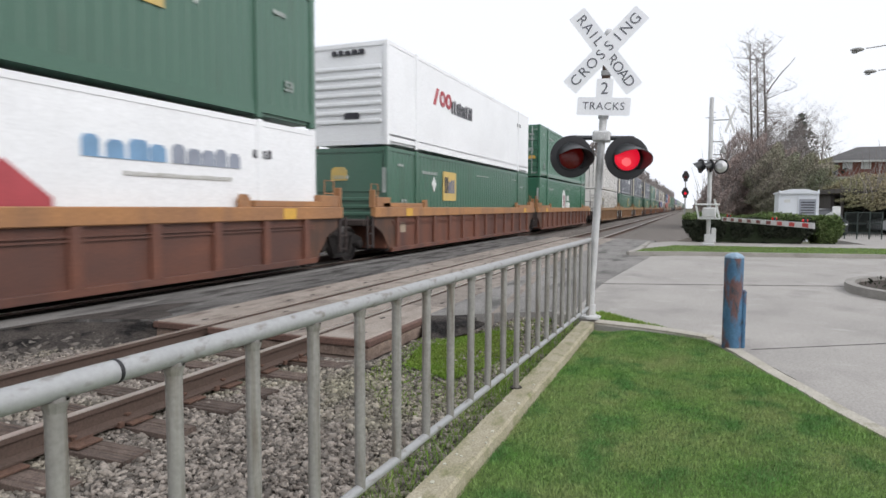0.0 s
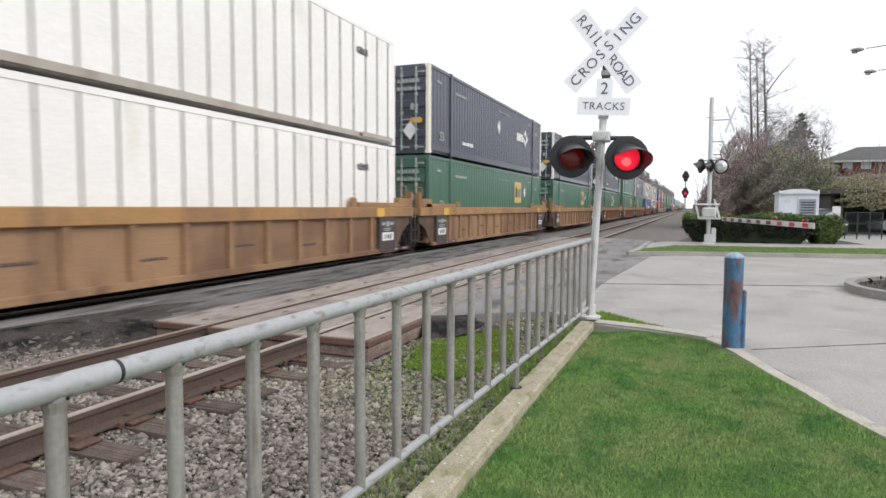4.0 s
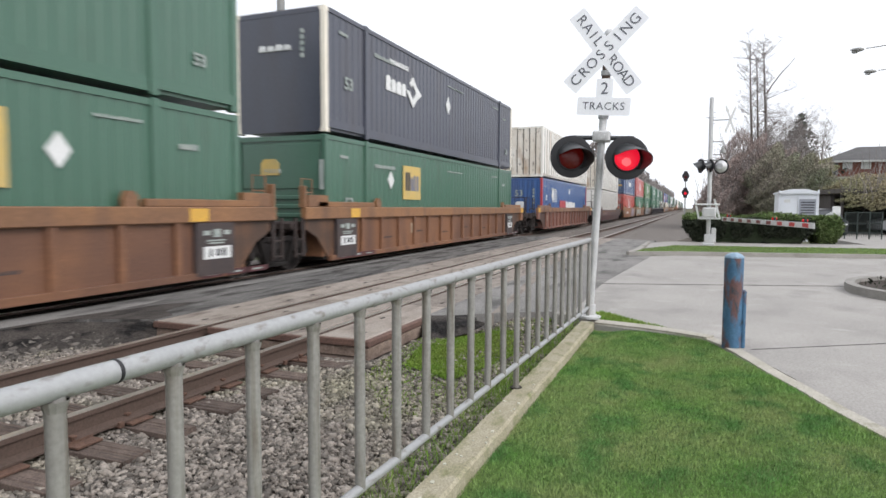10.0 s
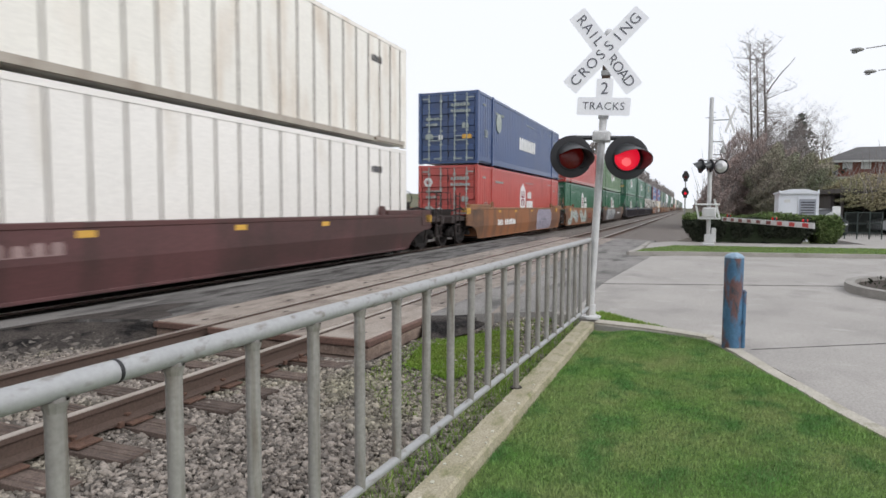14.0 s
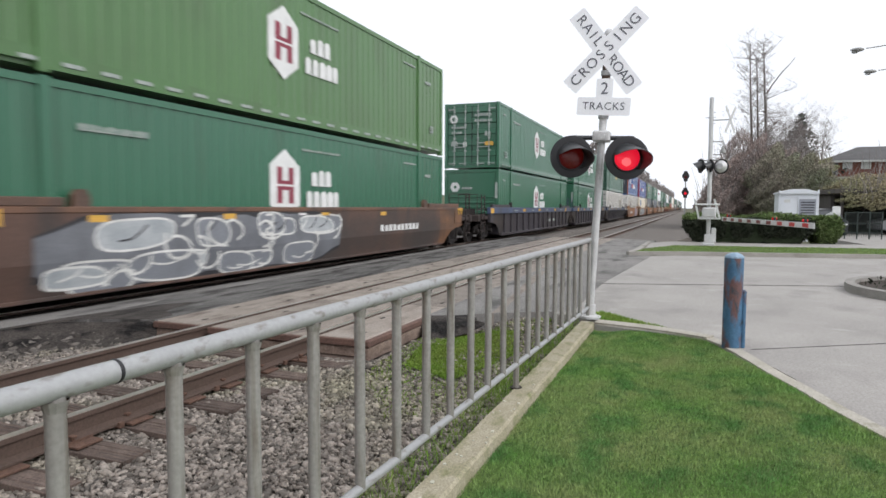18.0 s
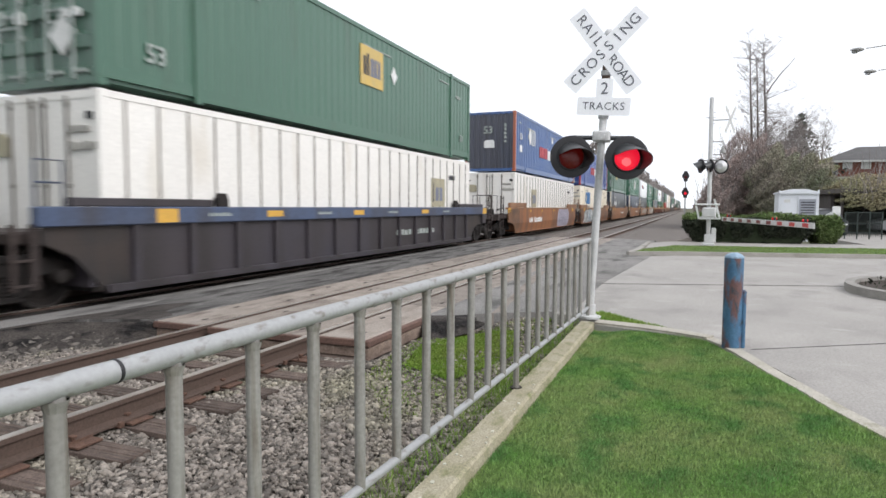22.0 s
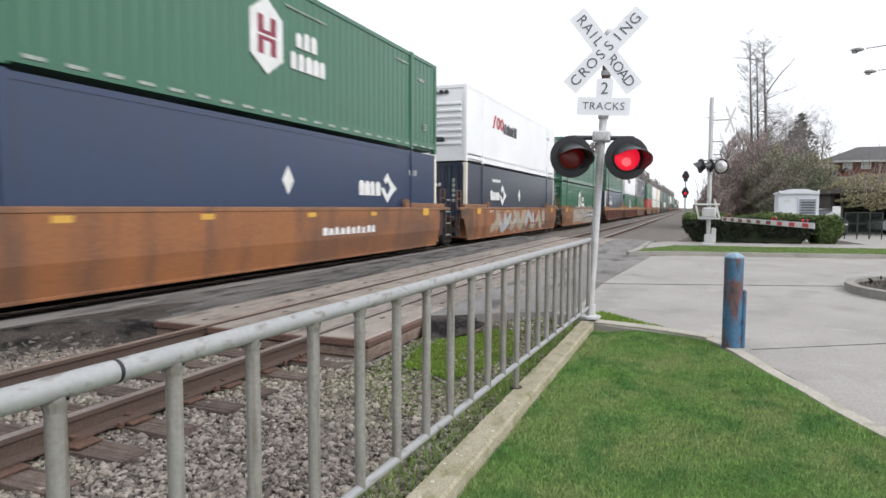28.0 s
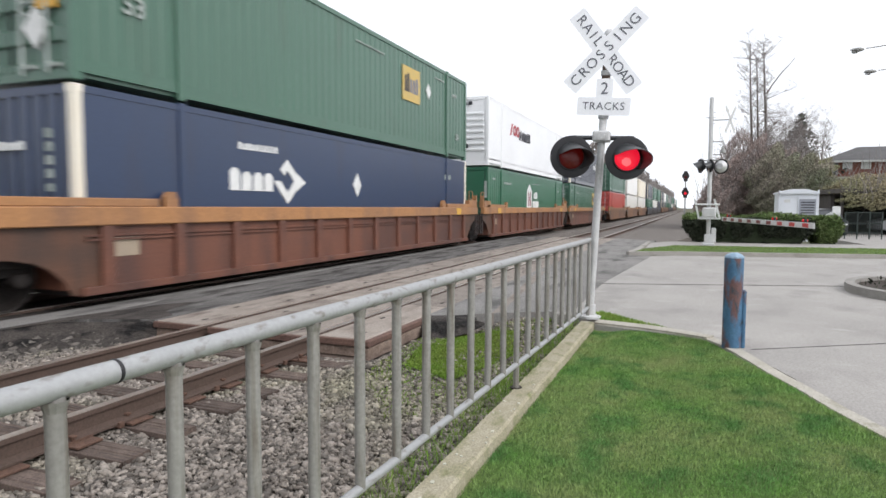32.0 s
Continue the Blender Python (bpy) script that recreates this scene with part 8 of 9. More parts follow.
def car(x, y, turn, colour, label, length=4.6, tall=1.5, base=None, van=False):
    """A parked passenger car; its nose looks along local +X."""
    z0 = float(height(np.array(x), np.array(y))) if base is None else base
    e = thing("car", label, "car", pose(x, y, z0, 0, 0, turn), group="parked cars")
    m = surface("car_paint", colour, 0.3, second=tuple(c * 0.94 for c in colour), scale=1, grain=0.02, bump=0)
    L, h = length / 2, tall
    low = [(-L, 0.32), (-L + 0.03, 0.75), (-L + 0.25, 0.92), (L - 1.25, 0.95), (L - 0.25, 0.82), (L, 0.62), (L, 0.32), (L - 0.3, 0.2), (-L + 0.3, 0.2)]
    part("body", Geo().prism(low, 1, -0.86, 0.86), m, e)
    roof_b = -L + (0.12 if van else 0.75)
    cab = [(-L + 0.05 if van else -L + 0.3, 0.9), (roof_b + 0.1, h - 0.05), (roof_b + 0.4, h), (0.35, h), (0.65, h - 0.06), (L - 1.0, 0.92)]
    bm = bmesh.new()
    vs = [bm.verts.new((px, s * (0.80 if pz < 1.0 else 0.66), pz)) for s in (-1, 1) for px, pz in cab]
    n = len(cab)
    bm.faces.new(vs[:n]), bm.faces.new(vs[n:][::-1])
    for i in range(n):
        bm.faces.new((vs[i], vs[n + i], vs[n + (i + 1) % n], vs[(i + 1) % n]))
    bmesh.ops.recalc_face_normals(bm, faces=bm.faces[:])
    part("cabin", Geo().take(bm), m, e)
    for s in (-1, 1):
        def at(px, pz):
            return (px, s * (0.80 - 0.14 * (pz - 0.9) / max(0.1, h - 0.9) + 0.012), pz)
        for xa, xb in ((roof_b + 0.1, -0.35), (-0.28, 0.55)):
            q = [at(xa - 0.1, 0.98), at(xb + (0.3 if xb > 0 else 0.0), 0.98), at(xb, h - 0.14), at(xa + 0.08, h - 0.14)]
            part("side_window", Geo().add(q + [(a, b - s * 0.01, c) for a, b, c in q], [(0, 1, 2, 3), (7, 6, 5, 4), (0, 4, 5, 1), (1, 5, 6, 2), (2, 6, 7, 3), (3, 7, 4, 0)]), GLASS, e)
        for px in (-L + 0.85, L - 0.85):
            w = part("wheel", Geo().lathe([(0.0, -0.1), (0.30, -0.1), (0.33, -0.06), (0.33, 0.06), (0.30, 0.1), (0.0, 0.1)], "y", 20, (px, s * 0.80, 0.33)), BLACK, e, smooth=True)
            part("hubcap", Geo().lathe([(0.0, s * 0.115), (0.19, s * 0.11), (0.2, s * 0.1)], "y", 14, (px, s * 0.80, 0.33)), GALV, w, smooth=True)
        part("headlight", Geo().box(L - 0.12, L + 0.01, s * 0.72 - 0.15, s * 0.72 + 0.1, 0.6, 0.74, 0.02), MARK_WHITE, e)
        part("tail_light", Geo().box(-L - 0.01, -L + 0.1, s * 0.75 - 0.08, s * 0.75 + 0.08, 0.7, 0.9, 0.02), MARK_RED, e)
    ws = [(0.62, h - 0.08), (L - 0.98, 0.97)]
    q = [(ws[0][0] + 0.03, -0.60, ws[0][1]), (ws[0][0] + 0.03, 0.60, ws[0][1]), (ws[1][0] + 0.03, 0.74, ws[1][1]), (ws[1][0] + 0.03, -0.74, ws[1][1])]
    part("windscreen", Geo().add(q, [(0, 1, 2, 3)]), GLASS, e)
    return e


car(43.5, -12.2, 100, (0.50, 0.51, 0.53), "silver car parked under a dark carport", base=0.0)
car(41.0, -7.0, 178, (0.03, 0.03, 0.035), "black car parked behind the hedge", base=-0.05)
slab("driveway", [(29.4, -6.6), (36, -6.2), (47, -7.2), (47, -30), (30.5, -30)], 0.0, CONCRETE, "concrete driveway behind the hedge", "driveway")


def carport():
    DARKWOOD = surface("dark_stained_wood", (0.095, 0.085, 0.078), 0.9, grain=0.15, bump=0.1)
    e = thing("carport", "low dark carport under overgrown shrubs", "carport", pose(42, -13, 0))
    part("roof", Geo().box(-1.5, 6, -8, 5.6, 2.3, 2.55), DARKWOOD, e)
    part("rear_wall", Geo().box(5.6, 5.8, -8, 5.4, -0.3, 2.3), DARKWOOD, e)
    part("side_wall", Geo().box(0.5, 5.6, 5.2, 5.4, -0.3, 2.3), DARKWOOD, e)
    for y in (5.1, 1.5, -2.5):
        part("post", Geo().box(-1.35, -1.2, y, y + 0.15, -0.2, 2.3), DARKWOOD, e)
    part("rear_wall", Geo().box(5.6, 5.8, 5.4, 7.5, -0.3, 1.4), DARKWOOD, e)


carport()


def yard_fence():
    e = thing("fence", "dark green wire fence beside the driveway", "fence", pose(35, -6.9, 0))
    FENCE = surface("dark_green_paint", (0.035, 0.05, 0.045), 0.7, grain=0.1, bump=0.05)
    for i in range(4):
        part("post", Geo().tube([(0, -0.5 * i, -0.1), (0, -0.5 * i, 1.3)], 0.03, 8), FENCE, e)
    for z in (0.3, 0.75, 1.25):
        part("rail", Geo().tube([(0, 0, z), (0, -1.5, z)], 0.02, 6), FENCE, e)
    for i in range(22):
        part("wire", Geo().box(-0.006, 0.006, -0.07 * i - 0.006, -0.07 * i + 0.006, 0.1, 1.25), FENCE, e)


yard_fence()
wp = thing("gate_post", "white painted wooden gate post", "post", pose(35.2, -6.55, 0))
part("post", Geo().box(-0.1, 0.1, -0.16, 0.16, -0.05, 1.55, 0.02), TRIM, wp)
part("brace", Geo().prism([(0.16, 1.1), (0.5, 0.95), (0.5, 1.1), (0.16, 1.3)], 0, -0.04, 0.04), TRIM, wp)


def island():
    e = thing("planter_island", "kerbed planting island with dark shrubs", "planter", pose(12.9, -3.9, 0))
    ring = [(1.35 * math.cos(a) * 1.25 + 0.1 * math.cos(2 * a), 1.30 * math.sin(a)) for a in [2 * math.pi * k / 28 for k in range(28)]]
    inner = [(x * 0.88, y * 0.88) for x, y in ring]
    g = Geo()
    n = len(ring)
    g.add([(x, y, -0.1) for x, y in ring] + [(x, y, 0.13) for x, y in ring] + [(x, y, 0.13) for x, y in inner] + [(x, y, -0.1) for x, y in inner],
          [f for i in range(n) for f in ((i, (i + 1) % n, n + (i + 1) % n, n + i), (n + i, n + (i + 1) % n, 2 * n + (i + 1) % n, 2 * n + i), (2 * n + i, 2 * n + (i + 1) % n, 3 * n + (i + 1) % n, 3 * n + i))])
    part("kerb", g, GREY_KERB, e, "rounded concrete kerb")
    part("soil", Geo().prism(inner, 2, -0.1, 0.06), surface("dark_mulch", (0.05, 0.038, 0.03), 1, grain=0.3, bump=0.6), e)
    rng = np.random.default_rng(8)
    p = rng.standard_normal((420, 3)) * (0.55, 0.5, 0.05) + (0, 0, 0.12)
    p = p[(p[:, 0] ** 2 / 1.9 + p[:, 1] ** 2 / 1.2) < 1]
    tagged(leaves("shrubs", rng, p, 0.04, HEDGE, e), kind="stuff")
    rr = random.Random(4)
    for k in range(16):
        bm = bmesh.new()
        bmesh.ops.create_icosphere(bm, subdivisions=1, radius=rr.uniform(0.06, 0.15))
        for v in bm.verts:
            v.co = Vector((v.co.x * 1.3, v.co.y, v.co.z * 0.75)) * rr.uniform(0.8, 1.2)
        a = rr.uniform(0, 6.28)
        d = rr.uniform(0.2, 1.0)
        part("rock", Geo().take(bm, Matrix.Translation((1.25 * d * math.cos(a), 0.95 * d * math.sin(a), 0.09))), BALLAST, e, "dark rough rock")


island()

# ---------------------------------------------------------------- beyond the train
slab("far_street", [(-40, 18.2), (160, 18.2), (160, 25.0), (-40, 25.0)], 0.62, ASPHALT, "grey residential street beyond the railway", "road", 0.6)
for x, y, t, c, lb, tall, van in ((18.6, 21.5, 0, (0.36, 0.40, 0.45), "silver blue hatchback parked on the far street", 1.47, True), (22.0, 22.3, 8, (0.66, 0.67, 0.68), "white saloon parked on the far street", 1.38, False),
                                  (24.0, 23.2, 4, (0.62, 0.64, 0.63), "pale saloon parked at the hedge", 1.58, False), (27.6, 23.6, 0, (0.60, 0.62, 0.62), "white car parked on the far street", 1.62, True), (32.4, 22.6, 0, (0.45, 0.50, 0.47), "pale green estate car parked on the far street", 1.6, True),
                                  (37.4, 22.4, 0, (0.05, 0.055, 0.06), "black car parked on the far street", 1.5, False), (42.2, 22.4, 180, (0.24, 0.31, 0.37), "grey-blue hatchback parked on the far street", 1.55, True), (13.2, 20.6, 0, (0.6, 0.6, 0.6), "silver car parked on the far street", 1.38, False)):
    car(x, y, t, c, lb, tall=tall, base=0.62, van=van)
thicket("garden_hedge", [(-2 + 3.4 * i, 27.0 + 0.4 * math.sin(i * 2.1), 2.15 + 0.14 * math.sin(i * 1.7) + 0.02 * i, 2.4, 1.2, 0.95) for i in range(16)], 44000, 0.075,
        surface("garden_shrub_leaf", (0.085, 0.125, 0.040), 0.9, second=(0.19, 0.155, 0.07), scale=0.3, grain=0.15, gscale=4, bump=0, random_tint=0.5, spec=0.2), "untrimmed green and yellowish garden hedge on a bank", 14, 60)


def gable(g, x0, x1, y0, y1, z0, z1, along="x"):
    """A solid pitched roof over a rectangle."""
    if along == "x":
        m = (y0 + y1) / 2
        return g.prism([(y0, z0), (y1, z0), (m, z1)], 0, x0, x1)
    m = (x0 + x1) / 2
    return g.prism([(x0, z0), (x1, z0), (m, z1)], 1, y0, y1)


def town(u, d):
    """The far street runs at an angle to the tracks: u along it, d away from the crossing."""
    a = radians(21.66)
    return d * math.cos(a) + u * math.sin(a), d * math.sin(a) - u * math.cos(a)


def home(u, away, w, d, base, eave, ridge, wall, label, porch=None, front_gable=None, windows=(), roof=None, hip=False):
    """A small house whose front looks across the far street towards the tracks."""
    e = thing("house", label, "house", pose(*town(u, away), 0, 0, 0, 21.66 - 90), group="houses beyond the railway")
    part("wall", Geo().box(0, w, 0, d, base - 1, eave), wall, e)
    r = Geo()
    if hip:
        r.add([(-0.5, -0.5, eave), (w + 0.5, -0.5, eave), (w + 0.5, d + 0.5, eave), (-0.5, d + 0.5, eave), (d * 0.42, d / 2, ridge), (w - d * 0.42, d / 2, ridge)], [(0, 1, 5, 4), (1, 2, 5), (2, 3, 4, 5), (3, 0, 4), (3, 2, 1, 0)])
    else:
        gable(r, -0.4, w + 0.4, -0.6, d + 0.6, eave, ridge)
    part("roof", r, roof or ROOF, e)
    part("eave_board", Geo().box(-0.45, w + 0.45, -0.66, -0.58, eave - 0.14, eave + 0.05), TRIM, e, "white eaves board")
    for wx, wz, ww, wh in windows:
        f = part("window", Geo().box(wx - ww / 2 - 0.1, wx + ww / 2 + 0.1, -0.06, 0.02, wz - wh / 2 - 0.1, wz + wh / 2 + 0.1), TRIM, e, "white framed window")
        part("pane", Geo().box(wx - ww / 2, wx - 0.03, -0.08, -0.05, wz - wh / 2, wz + wh / 2), GLASS, f)
        part("pane", Geo().box(wx + 0.03, wx + ww / 2, -0.08, -0.05, wz - wh / 2, wz + wh / 2), GLASS, f)
    if front_gable:
        gx, gw, gz0, gz1, out = front_gable
        gg = Geo()
        gable(gg, gx - gw / 2, gx + gw / 2, -out, d / 2, gz0, gz1, "y")
        part("gable_roof", gg, roof or ROOF, e)
        part("gable_face", Geo().prism([(gx - gw / 2 + 0.3, gz0 - 0.05), (gx + gw / 2 - 0.3, gz0 - 0.05), (gx, gz1 - 0.28)], 1, -out - 0.03, -out + 0.02), wall, e)
        for s in (-1, 1):
            part("barge_board", Geo().prism([(gx, gz1 + 0.06), (gx, gz1 - 0.22), (gx + s * gw / 2, gz0 - 0.16), (gx + s * gw / 2, gz0 + 0.10)], 1, -out - 0.10, -out - 0.02), TRIM, e, "white barge board")
        part("gable_wall", Geo().box(gx - gw / 2 + 0.3, gx + gw / 2 - 0.3, -out + 0.02, 0.5, base - 1, gz0), wall, e)
    if porch:
        px0, px1, out, pz = porch
        part("porch_roof", Geo().box(px0, px1, -out - 0.2, 0, pz, pz + 0.22), TRIM, e, "white porch beam")
        n = max(2, int((px1 - px0) / 2.2) + 1)
        for i in range(n):
            xx = px0 + 0.15 + (px1 - px0 - 0.3) * i / (n - 1)
            part("porch_post", Geo().box(xx - 0.13, xx + 0.13, -out - 0.1, -out + 0.12, base - 1, pz), TRIM, e)
            if i < n - 1:
                half = (px1 - px0 - 0.3) / (n - 1) / 2
                arch = [(xx, pz)] + [(xx + half + half * math.cos(math.pi - a) * 0.9, pz - 0.75 + 0.65 * math.sin(a)) for a in [math.pi * k / 8 for k in range(9)]] + [(xx + 2 * half, pz)]
                part("arch", Geo().prism(arch[::-1], 1, -out - 0.06, -out + 0.06), TRIM, e)
        part("porch_rail", Geo().box(px0, px1, -out - 0.05, -out + 0.02, base + 0.75, base + 0.85), TRIM, e)
    return e


PALE_BLUE = surface("pale_blue_siding", (0.38, 0.46, 0.52), 0.8, second=(0.33, 0.41, 0.47), scale=1, grain=0.05, gscale=6, bump=0.05)
OLIVE = surface("brown_siding_board", (0.19, 0.165, 0.15), 0.85, second=(0.155, 0.135, 0.125), scale=1, grain=0.08, gscale=6, bump=0.05)
RED_SIDE = surface("barn_red_siding", (0.34, 0.035, 0.055), 0.8, second=(0.28, 0.03, 0.05), scale=1, grain=0.06, gscale=6, bump=0.05)
PALE_SIDE = surface("white_siding", (0.60, 0.64, 0.66), 0.8, grain=0.05, gscale=6, bump=0.05)
BRICK_CAP = surface("chimney_brick", (0.22, 0.12, 0.10), 0.9, grain=0.15, gscale=12, bump=0.1)
PALE_ROOF = surface("pale_roof", (0.34, 0.36, 0.37), 0.9, grain=0.1, gscale=8, bump=0.1)
home(-38.2, 44.0, 8.6, 6, 2.9, 5.6, 6.7, PALE_SIDE, "small white clapboard house on the far bank", windows=((7.6, 4.75, 1.2, 0.75),))
home(-30.6, 45.0, 10.7, 8, 2.9, 5.42, 7.2, PALE_BLUE, "pale blue bungalow with white arched porch", porch=(1.3, 6.9, 2.0, 5.0), front_gable=(9.64, 2.3, 5.42, 6.52, 0.7), windows=((7.0, 4.85, 1.05, 0.9), (4.6, 4.5, 1.3, 1.0), (9.7, 4.6, 0.7, 0.9)))
home(-19.85, 45.0, 2.0, 2.3, 2.9, 5.25, 5.75, PALE_BLUE, "pale blue cottage wing with white porch gable", porch=(0.25, 1.5, 1.9, 5.03), front_gable=(0.88, 1.5, 5.1, 5.62, 2.0), windows=((0.9, 4.4, 0.5, 0.9),))
bungalow = home(-20.6, 47.5, 7.1, 4.6, 2.9, 5.12, 6.5, OLIVE, "long grey-brown bungalow with white posts and balcony", windows=((0.83, 4.62, 0.5, 0.5), (3.95, 4.55, 0.5, 0.85), (5.7, 4.75, 0.95, 0.55)), hip=True)
part("door", Geo().box(2.5, 3.05, -0.05, 0.02, 3.2, 4.95), GLASS, bungalow, "dark recessed front door")
for px, pw in ((2.38, 0.09), (3.38, 0.2), (4.85, 0.08)):
    part("porch_post", Geo().box(px - pw, px + pw, -0.45, -0.28, 2.6, 5.0), TRIM, bungalow, "white porch post")
balcony = part("balcony", Geo().box(4.8, 7.1, -0.95, -0.1, 3.4, 3.5), TRIM, bungalow, "white balcony")
part("balcony_rail", Geo().box(4.8, 7.1, -0.95, -0.89, 4.3, 4.38), TRIM, balcony)
for k in range(15):
    part("balcony_board", Geo().box(4.82 + 0.152 * k, 4.94 + 0.152 * k, -0.93, -0.9, 3.5, 4.3), TRIM, balcony)
part("chimney", Geo().box(5.0, 5.4, 2.2, 2.6, 5.9, 6.75), BRICK_CAP, bungalow, "small brick chimney")
home(-15.7, 56.0, 2.95, 4, 2.9, 5.15, 5.4, RED_SIDE, "barn red house with white gable", front_gable=(1.48, 3.2, 5.15, 5.75, 0.3), windows=((0.75, 4.7, 0.55, 0.5), (2.2, 4.7, 0.55, 0.5)), roof=PALE_ROOF)
home(-12.4, 60.0, 5.0, 6, 2.9, 5.7, 6.8, PALE_SIDE, "pale house with grey roof beyond the railway", windows=((1.4, 5.0, 0.9, 0.9), (3.4, 5.0, 0.9, 0.9)), roof=PALE_ROOF)
for k, (u, tall, wide) in enumerate(((-44.3, 8.3, 3.4), (-41.1, 7.7, 2.6), (-32.7, 7.7, 2.7), (-31.0, 5.9, 2.2), (-29.1, 8.2, 2.0), (-27.2, 8.6, 3.4), (-24.0, 4.7, 1.8), (-16.5, 7.4, 3.0), (-7.7, 4.7, 2.0))):
    conifer(*town(u, 66.0), tall, wide, 41 + k, dense=1.25)
for x, y, tall, wide, s in ((88, 62, 14.0, 2.6, 47), (95, 63, 12.0, 2.8, 48), (104, 64, 11.5, 3.0, 49)):
    conifer(x, y, tall, wide, s, dense=0.8)
bare_tree(*town(-35.5, 63.0), 7.5, 51, spread=0.8)
bare_tree(22, 50, 9.0, 52, spread=0.8)
bare_tree(78, 64, 7.5, 53, spread=0.9)


def big_pole():
    e = thing("utility_pole", "tall grey steel utility pole", "pole", pose(20.7, 15.0, 0.0), group="utility poles")
    part("shaft", Geo().tube([(0, 0, -0.3), (-0.05, 0, 6), (-0.1, 0, 14.0)], [0.185, 0.165, 0.13], 18), STEEL_POLE, e, smooth=True)
    part("band", Geo().lathe([(0.172, 5.05), (0.19, 5.07), (0.19, 5.13), (0.172, 5.15)], "z", 18, (-0.04, 0, 0)), GALV, e)


big_pole()


def wood_pole(x, y, tall, cross):
    z0 = float(height(np.array(x), np.array(y))) - 0.3
    e = thing("utility_pole", "weathered wooden utility pole with crossarm", "pole", pose(x, y, z0), group="utility poles")
    part("shaft", Geo().tube([(0, 0, 0), (0, 0, tall)], [0.16, 0.10], 10), WOOD_POLE, e, smooth=True)
    a = part("crossarm", Geo().box(-cross / 2, cross / 2, -0.06, 0.06, tall - 0.55, tall - 0.42), WOOD_POLE, e)
    for k in (-0.45, -0.2, 0.2, 0.45):
        part("insulator", Geo().lathe([(0.0, tall - 0.42), (0.05, tall - 0.40), (0.06, tall - 0.32), (0.03, tall - 0.26), (0.0, tall - 0.25)], "z", 8, (cross * k, 0, 0)), GALV, a)
    part("transformer", Geo().lathe([(0.0, tall - 2.6), (0.24, tall - 2.58), (0.24, tall - 1.8), (0.18, tall - 1.7), (0.0, tall - 1.68)], "z", 14, (0.32, 0, 0)), STEEL_POLE, e, smooth=True)
    part("brace", Geo().tube([(0, -0.05, tall - 1.2), (cross * 0.35, -0.05, tall - 0.5)], 0.02, 6), WOOD_POLE, e)
    part("lamp_arm", Geo().tube([(0, 0, tall - 3.3), (0.9, 0, tall - 3.2)], 0.03, 6), STEEL_POLE, e)


wood_pole(47.0, 30.5, 12.4, 2.4)
slim = thing("flag_pole", "thin pale metal garden pole", "pole", pose(*town(-21.65, 42.0), 2.6))
part("shaft", Geo().tube([(0, 0, 0), (0, 0, 5.4)], [0.05, 0.035], 8), TRIM, slim)
part("finial", Geo().lathe([(0.0, 5.5), (0.07, 5.56), (0.0, 5.64)], "z", 10), TRIM, slim)
cloth = [(0.02 - 0.17 * k, 0.03 * math.sin(k * 1.4), -0.13 * k) for k in range(6)]
for k in range(6):
    za = 4.62 - 0.115 * k
    strip = [(px, py, za + pz + dz) for dz in (0.0, -0.113) for px, py, pz in cloth]
    part("flag_stripe", Geo().add(strip, [(i, i + 1, i + 7, i + 6) for i in range(5)]), (MARK_RED, MARK_WHITE)[k % 2], slim, "hanging cloth stripe of a limp flag")
part("flag_canton", Geo().add([(0.015 - 0.17 * k, 0.03 * math.sin(k * 1.4) - 0.01, 4.625 - 0.13 * k + dz) for dz in (0.0, -0.36) for k in range(3)], [(i, i + 1, i + 4, i + 3) for i in range(2)]), MARK_BLUE, slim, "blue corner of the flag")
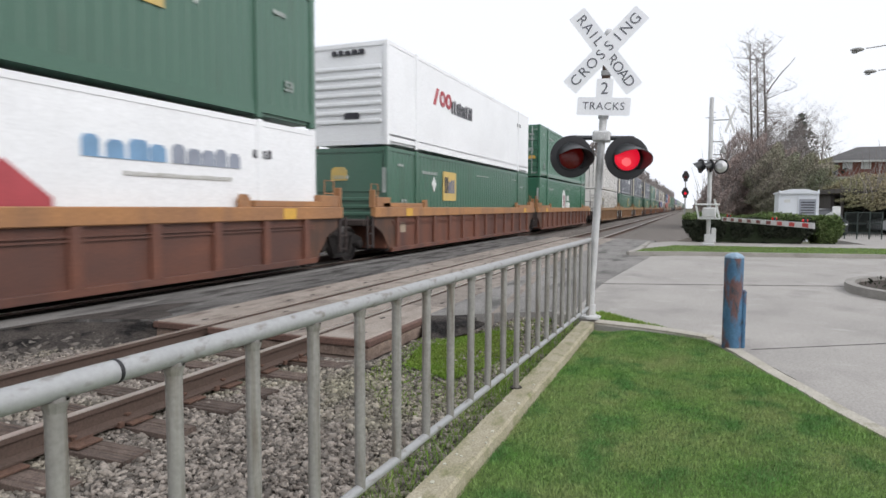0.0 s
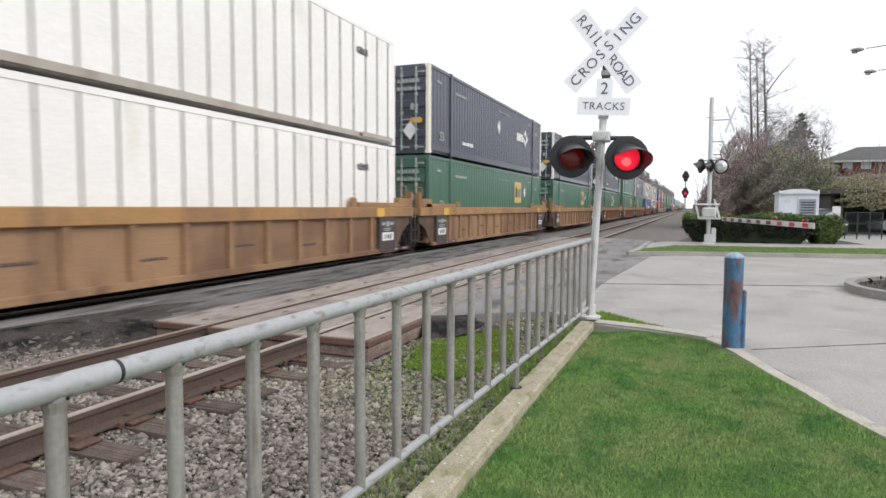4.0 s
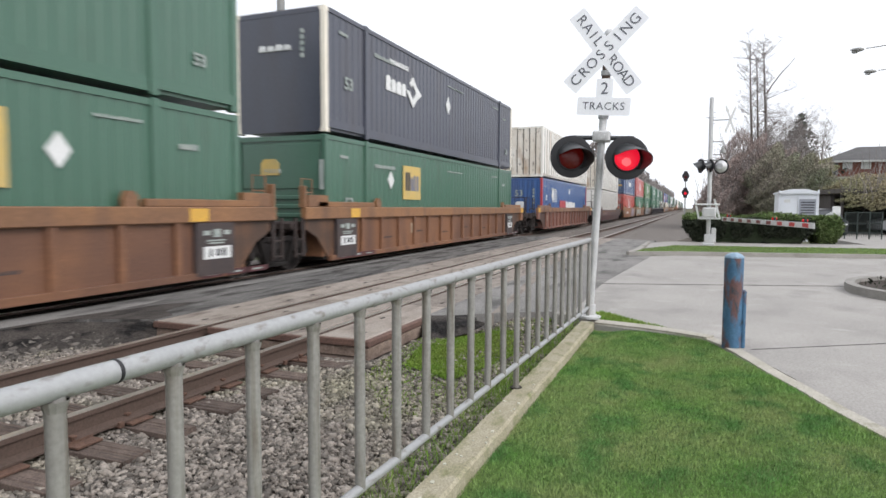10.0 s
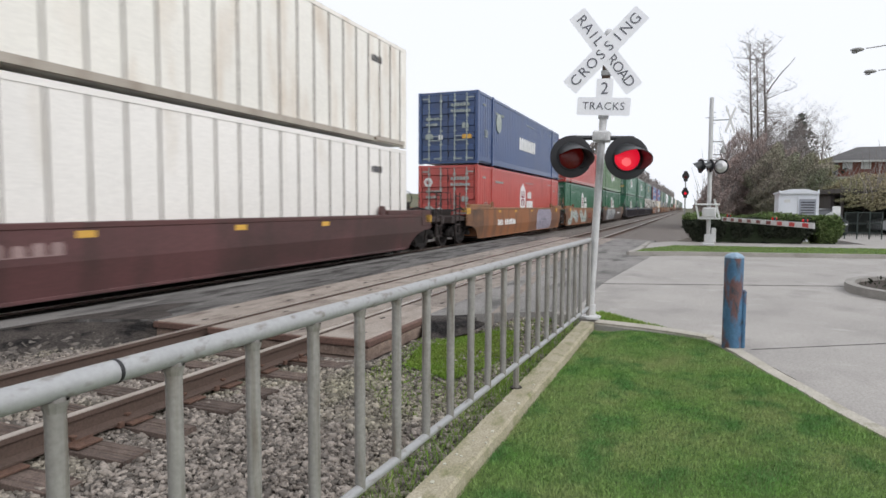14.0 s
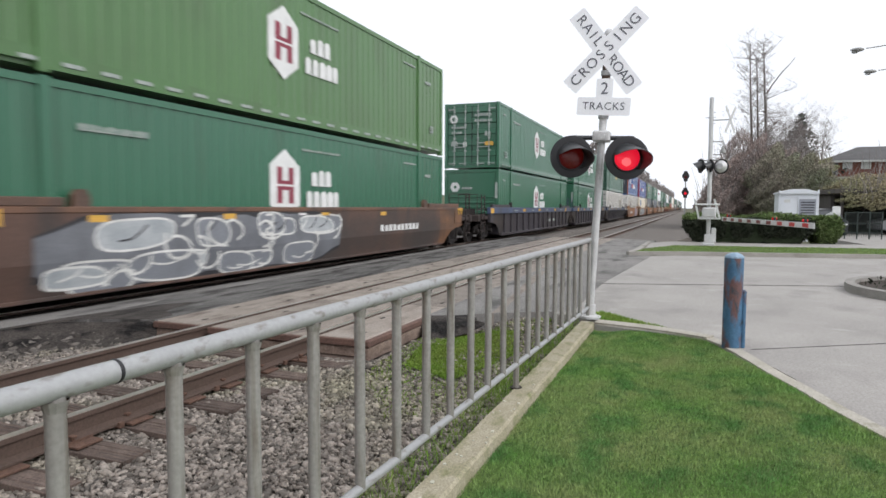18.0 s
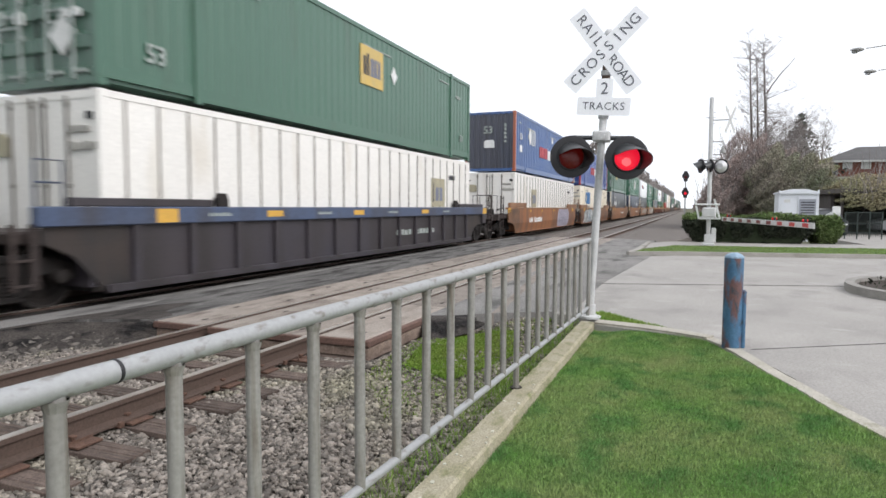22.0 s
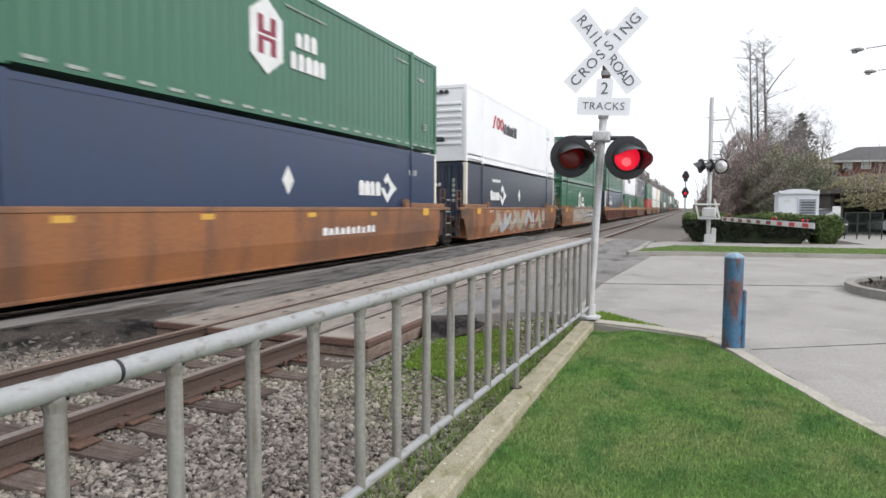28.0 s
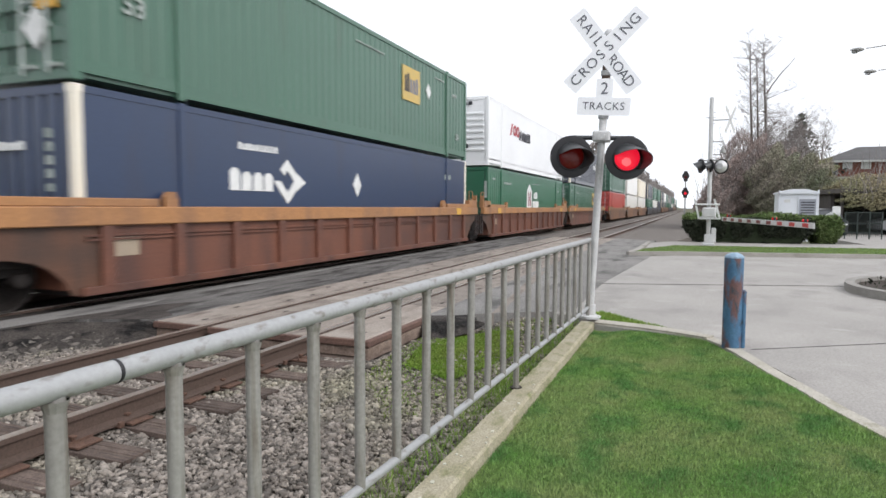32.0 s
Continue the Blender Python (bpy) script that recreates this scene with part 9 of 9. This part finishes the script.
wood_pole(-20.0, 30.5, 12.4, 2.4)
wires = thing("overhead_wires", "thin dark overhead power wires", "wires", kind="structure")
WIRE = surface("wire_dark", (0.34, 0.34, 0.35), 0.7, grain=0, bump=0)
for k in (-1.0, 1.0):
    a, b = Vector((47 + k, 30.5, 13.2)), Vector((-20 + k, 30.5, 13.2))
    part("wire", Geo().tube([a.lerp(b, t) - Vector((0, 0, 4 * 0.9 * t * (1 - t))) for t in [i / 16 for i in range(17)]], 0.008, 4, caps=False), WIRE, wires)
for k in (0.0, 0.9):
    a, b = Vector((20.6, 15.0, 13.2 - k)), Vector((35, -14, 11.2 - k))
    part("wire", Geo().tube([a.lerp(b, t) - Vector((0, 0, 4 * 0.7 * t * (1 - t))) for t in [i / 16 for i in range(17)]], 0.007, 4, caps=False), WIRE, wires)

a, b = Vector((*town(-53.5, 60.0), 14.7)), Vector((*town(-16.5, 65.8), 9.6))
part("wire", Geo().tube([a.lerp(b, t) - Vector((0, 0, 4 * 0.25 * t * (1 - t))) for t in [i / 16 for i in range(17)]], 0.022, 4, caps=False), WIRE, wires)


# ---------------------------------------------------------------- movement
def motions():
    end = 32.0
    place = {}
    for o, x, z in RUN:
        walk(o, [(0.0, pose(x, TRAIN_TRACK, z)), (end, pose(x - SPEED * end, TRAIN_TRACK, z))])
        place[o] = x
    # wheels roll while their car is near the crossing
    radius, step = 0.462, 1 / 30
    for w, car, dx in SPINNERS:
        x0 = place[car] + dx
        t0, t1 = max(0.0, (x0 - 45) / SPEED), min(end, (x0 - 3) / SPEED)
        if t1 <= t0:
            continue
        here = w.matrix_basis.translation.copy()
        rows = [(0.0, Matrix.Translation(here))] if t0 > 0.05 else []
        n = int(round((t1 - t0) / step))
        for k in range(n + 1):
            t = round((t0 + k * step) * 30) / 30
            turn = -SPEED * (k * step) / radius
            rows.append((t, Matrix.Translation(here) @ Matrix.Rotation(turn, 4, "Y")))
        if rows[-1][0] < end - 0.04:
            rows.append((end, rows[-1][1]))
        walk(w, rows)


motions()
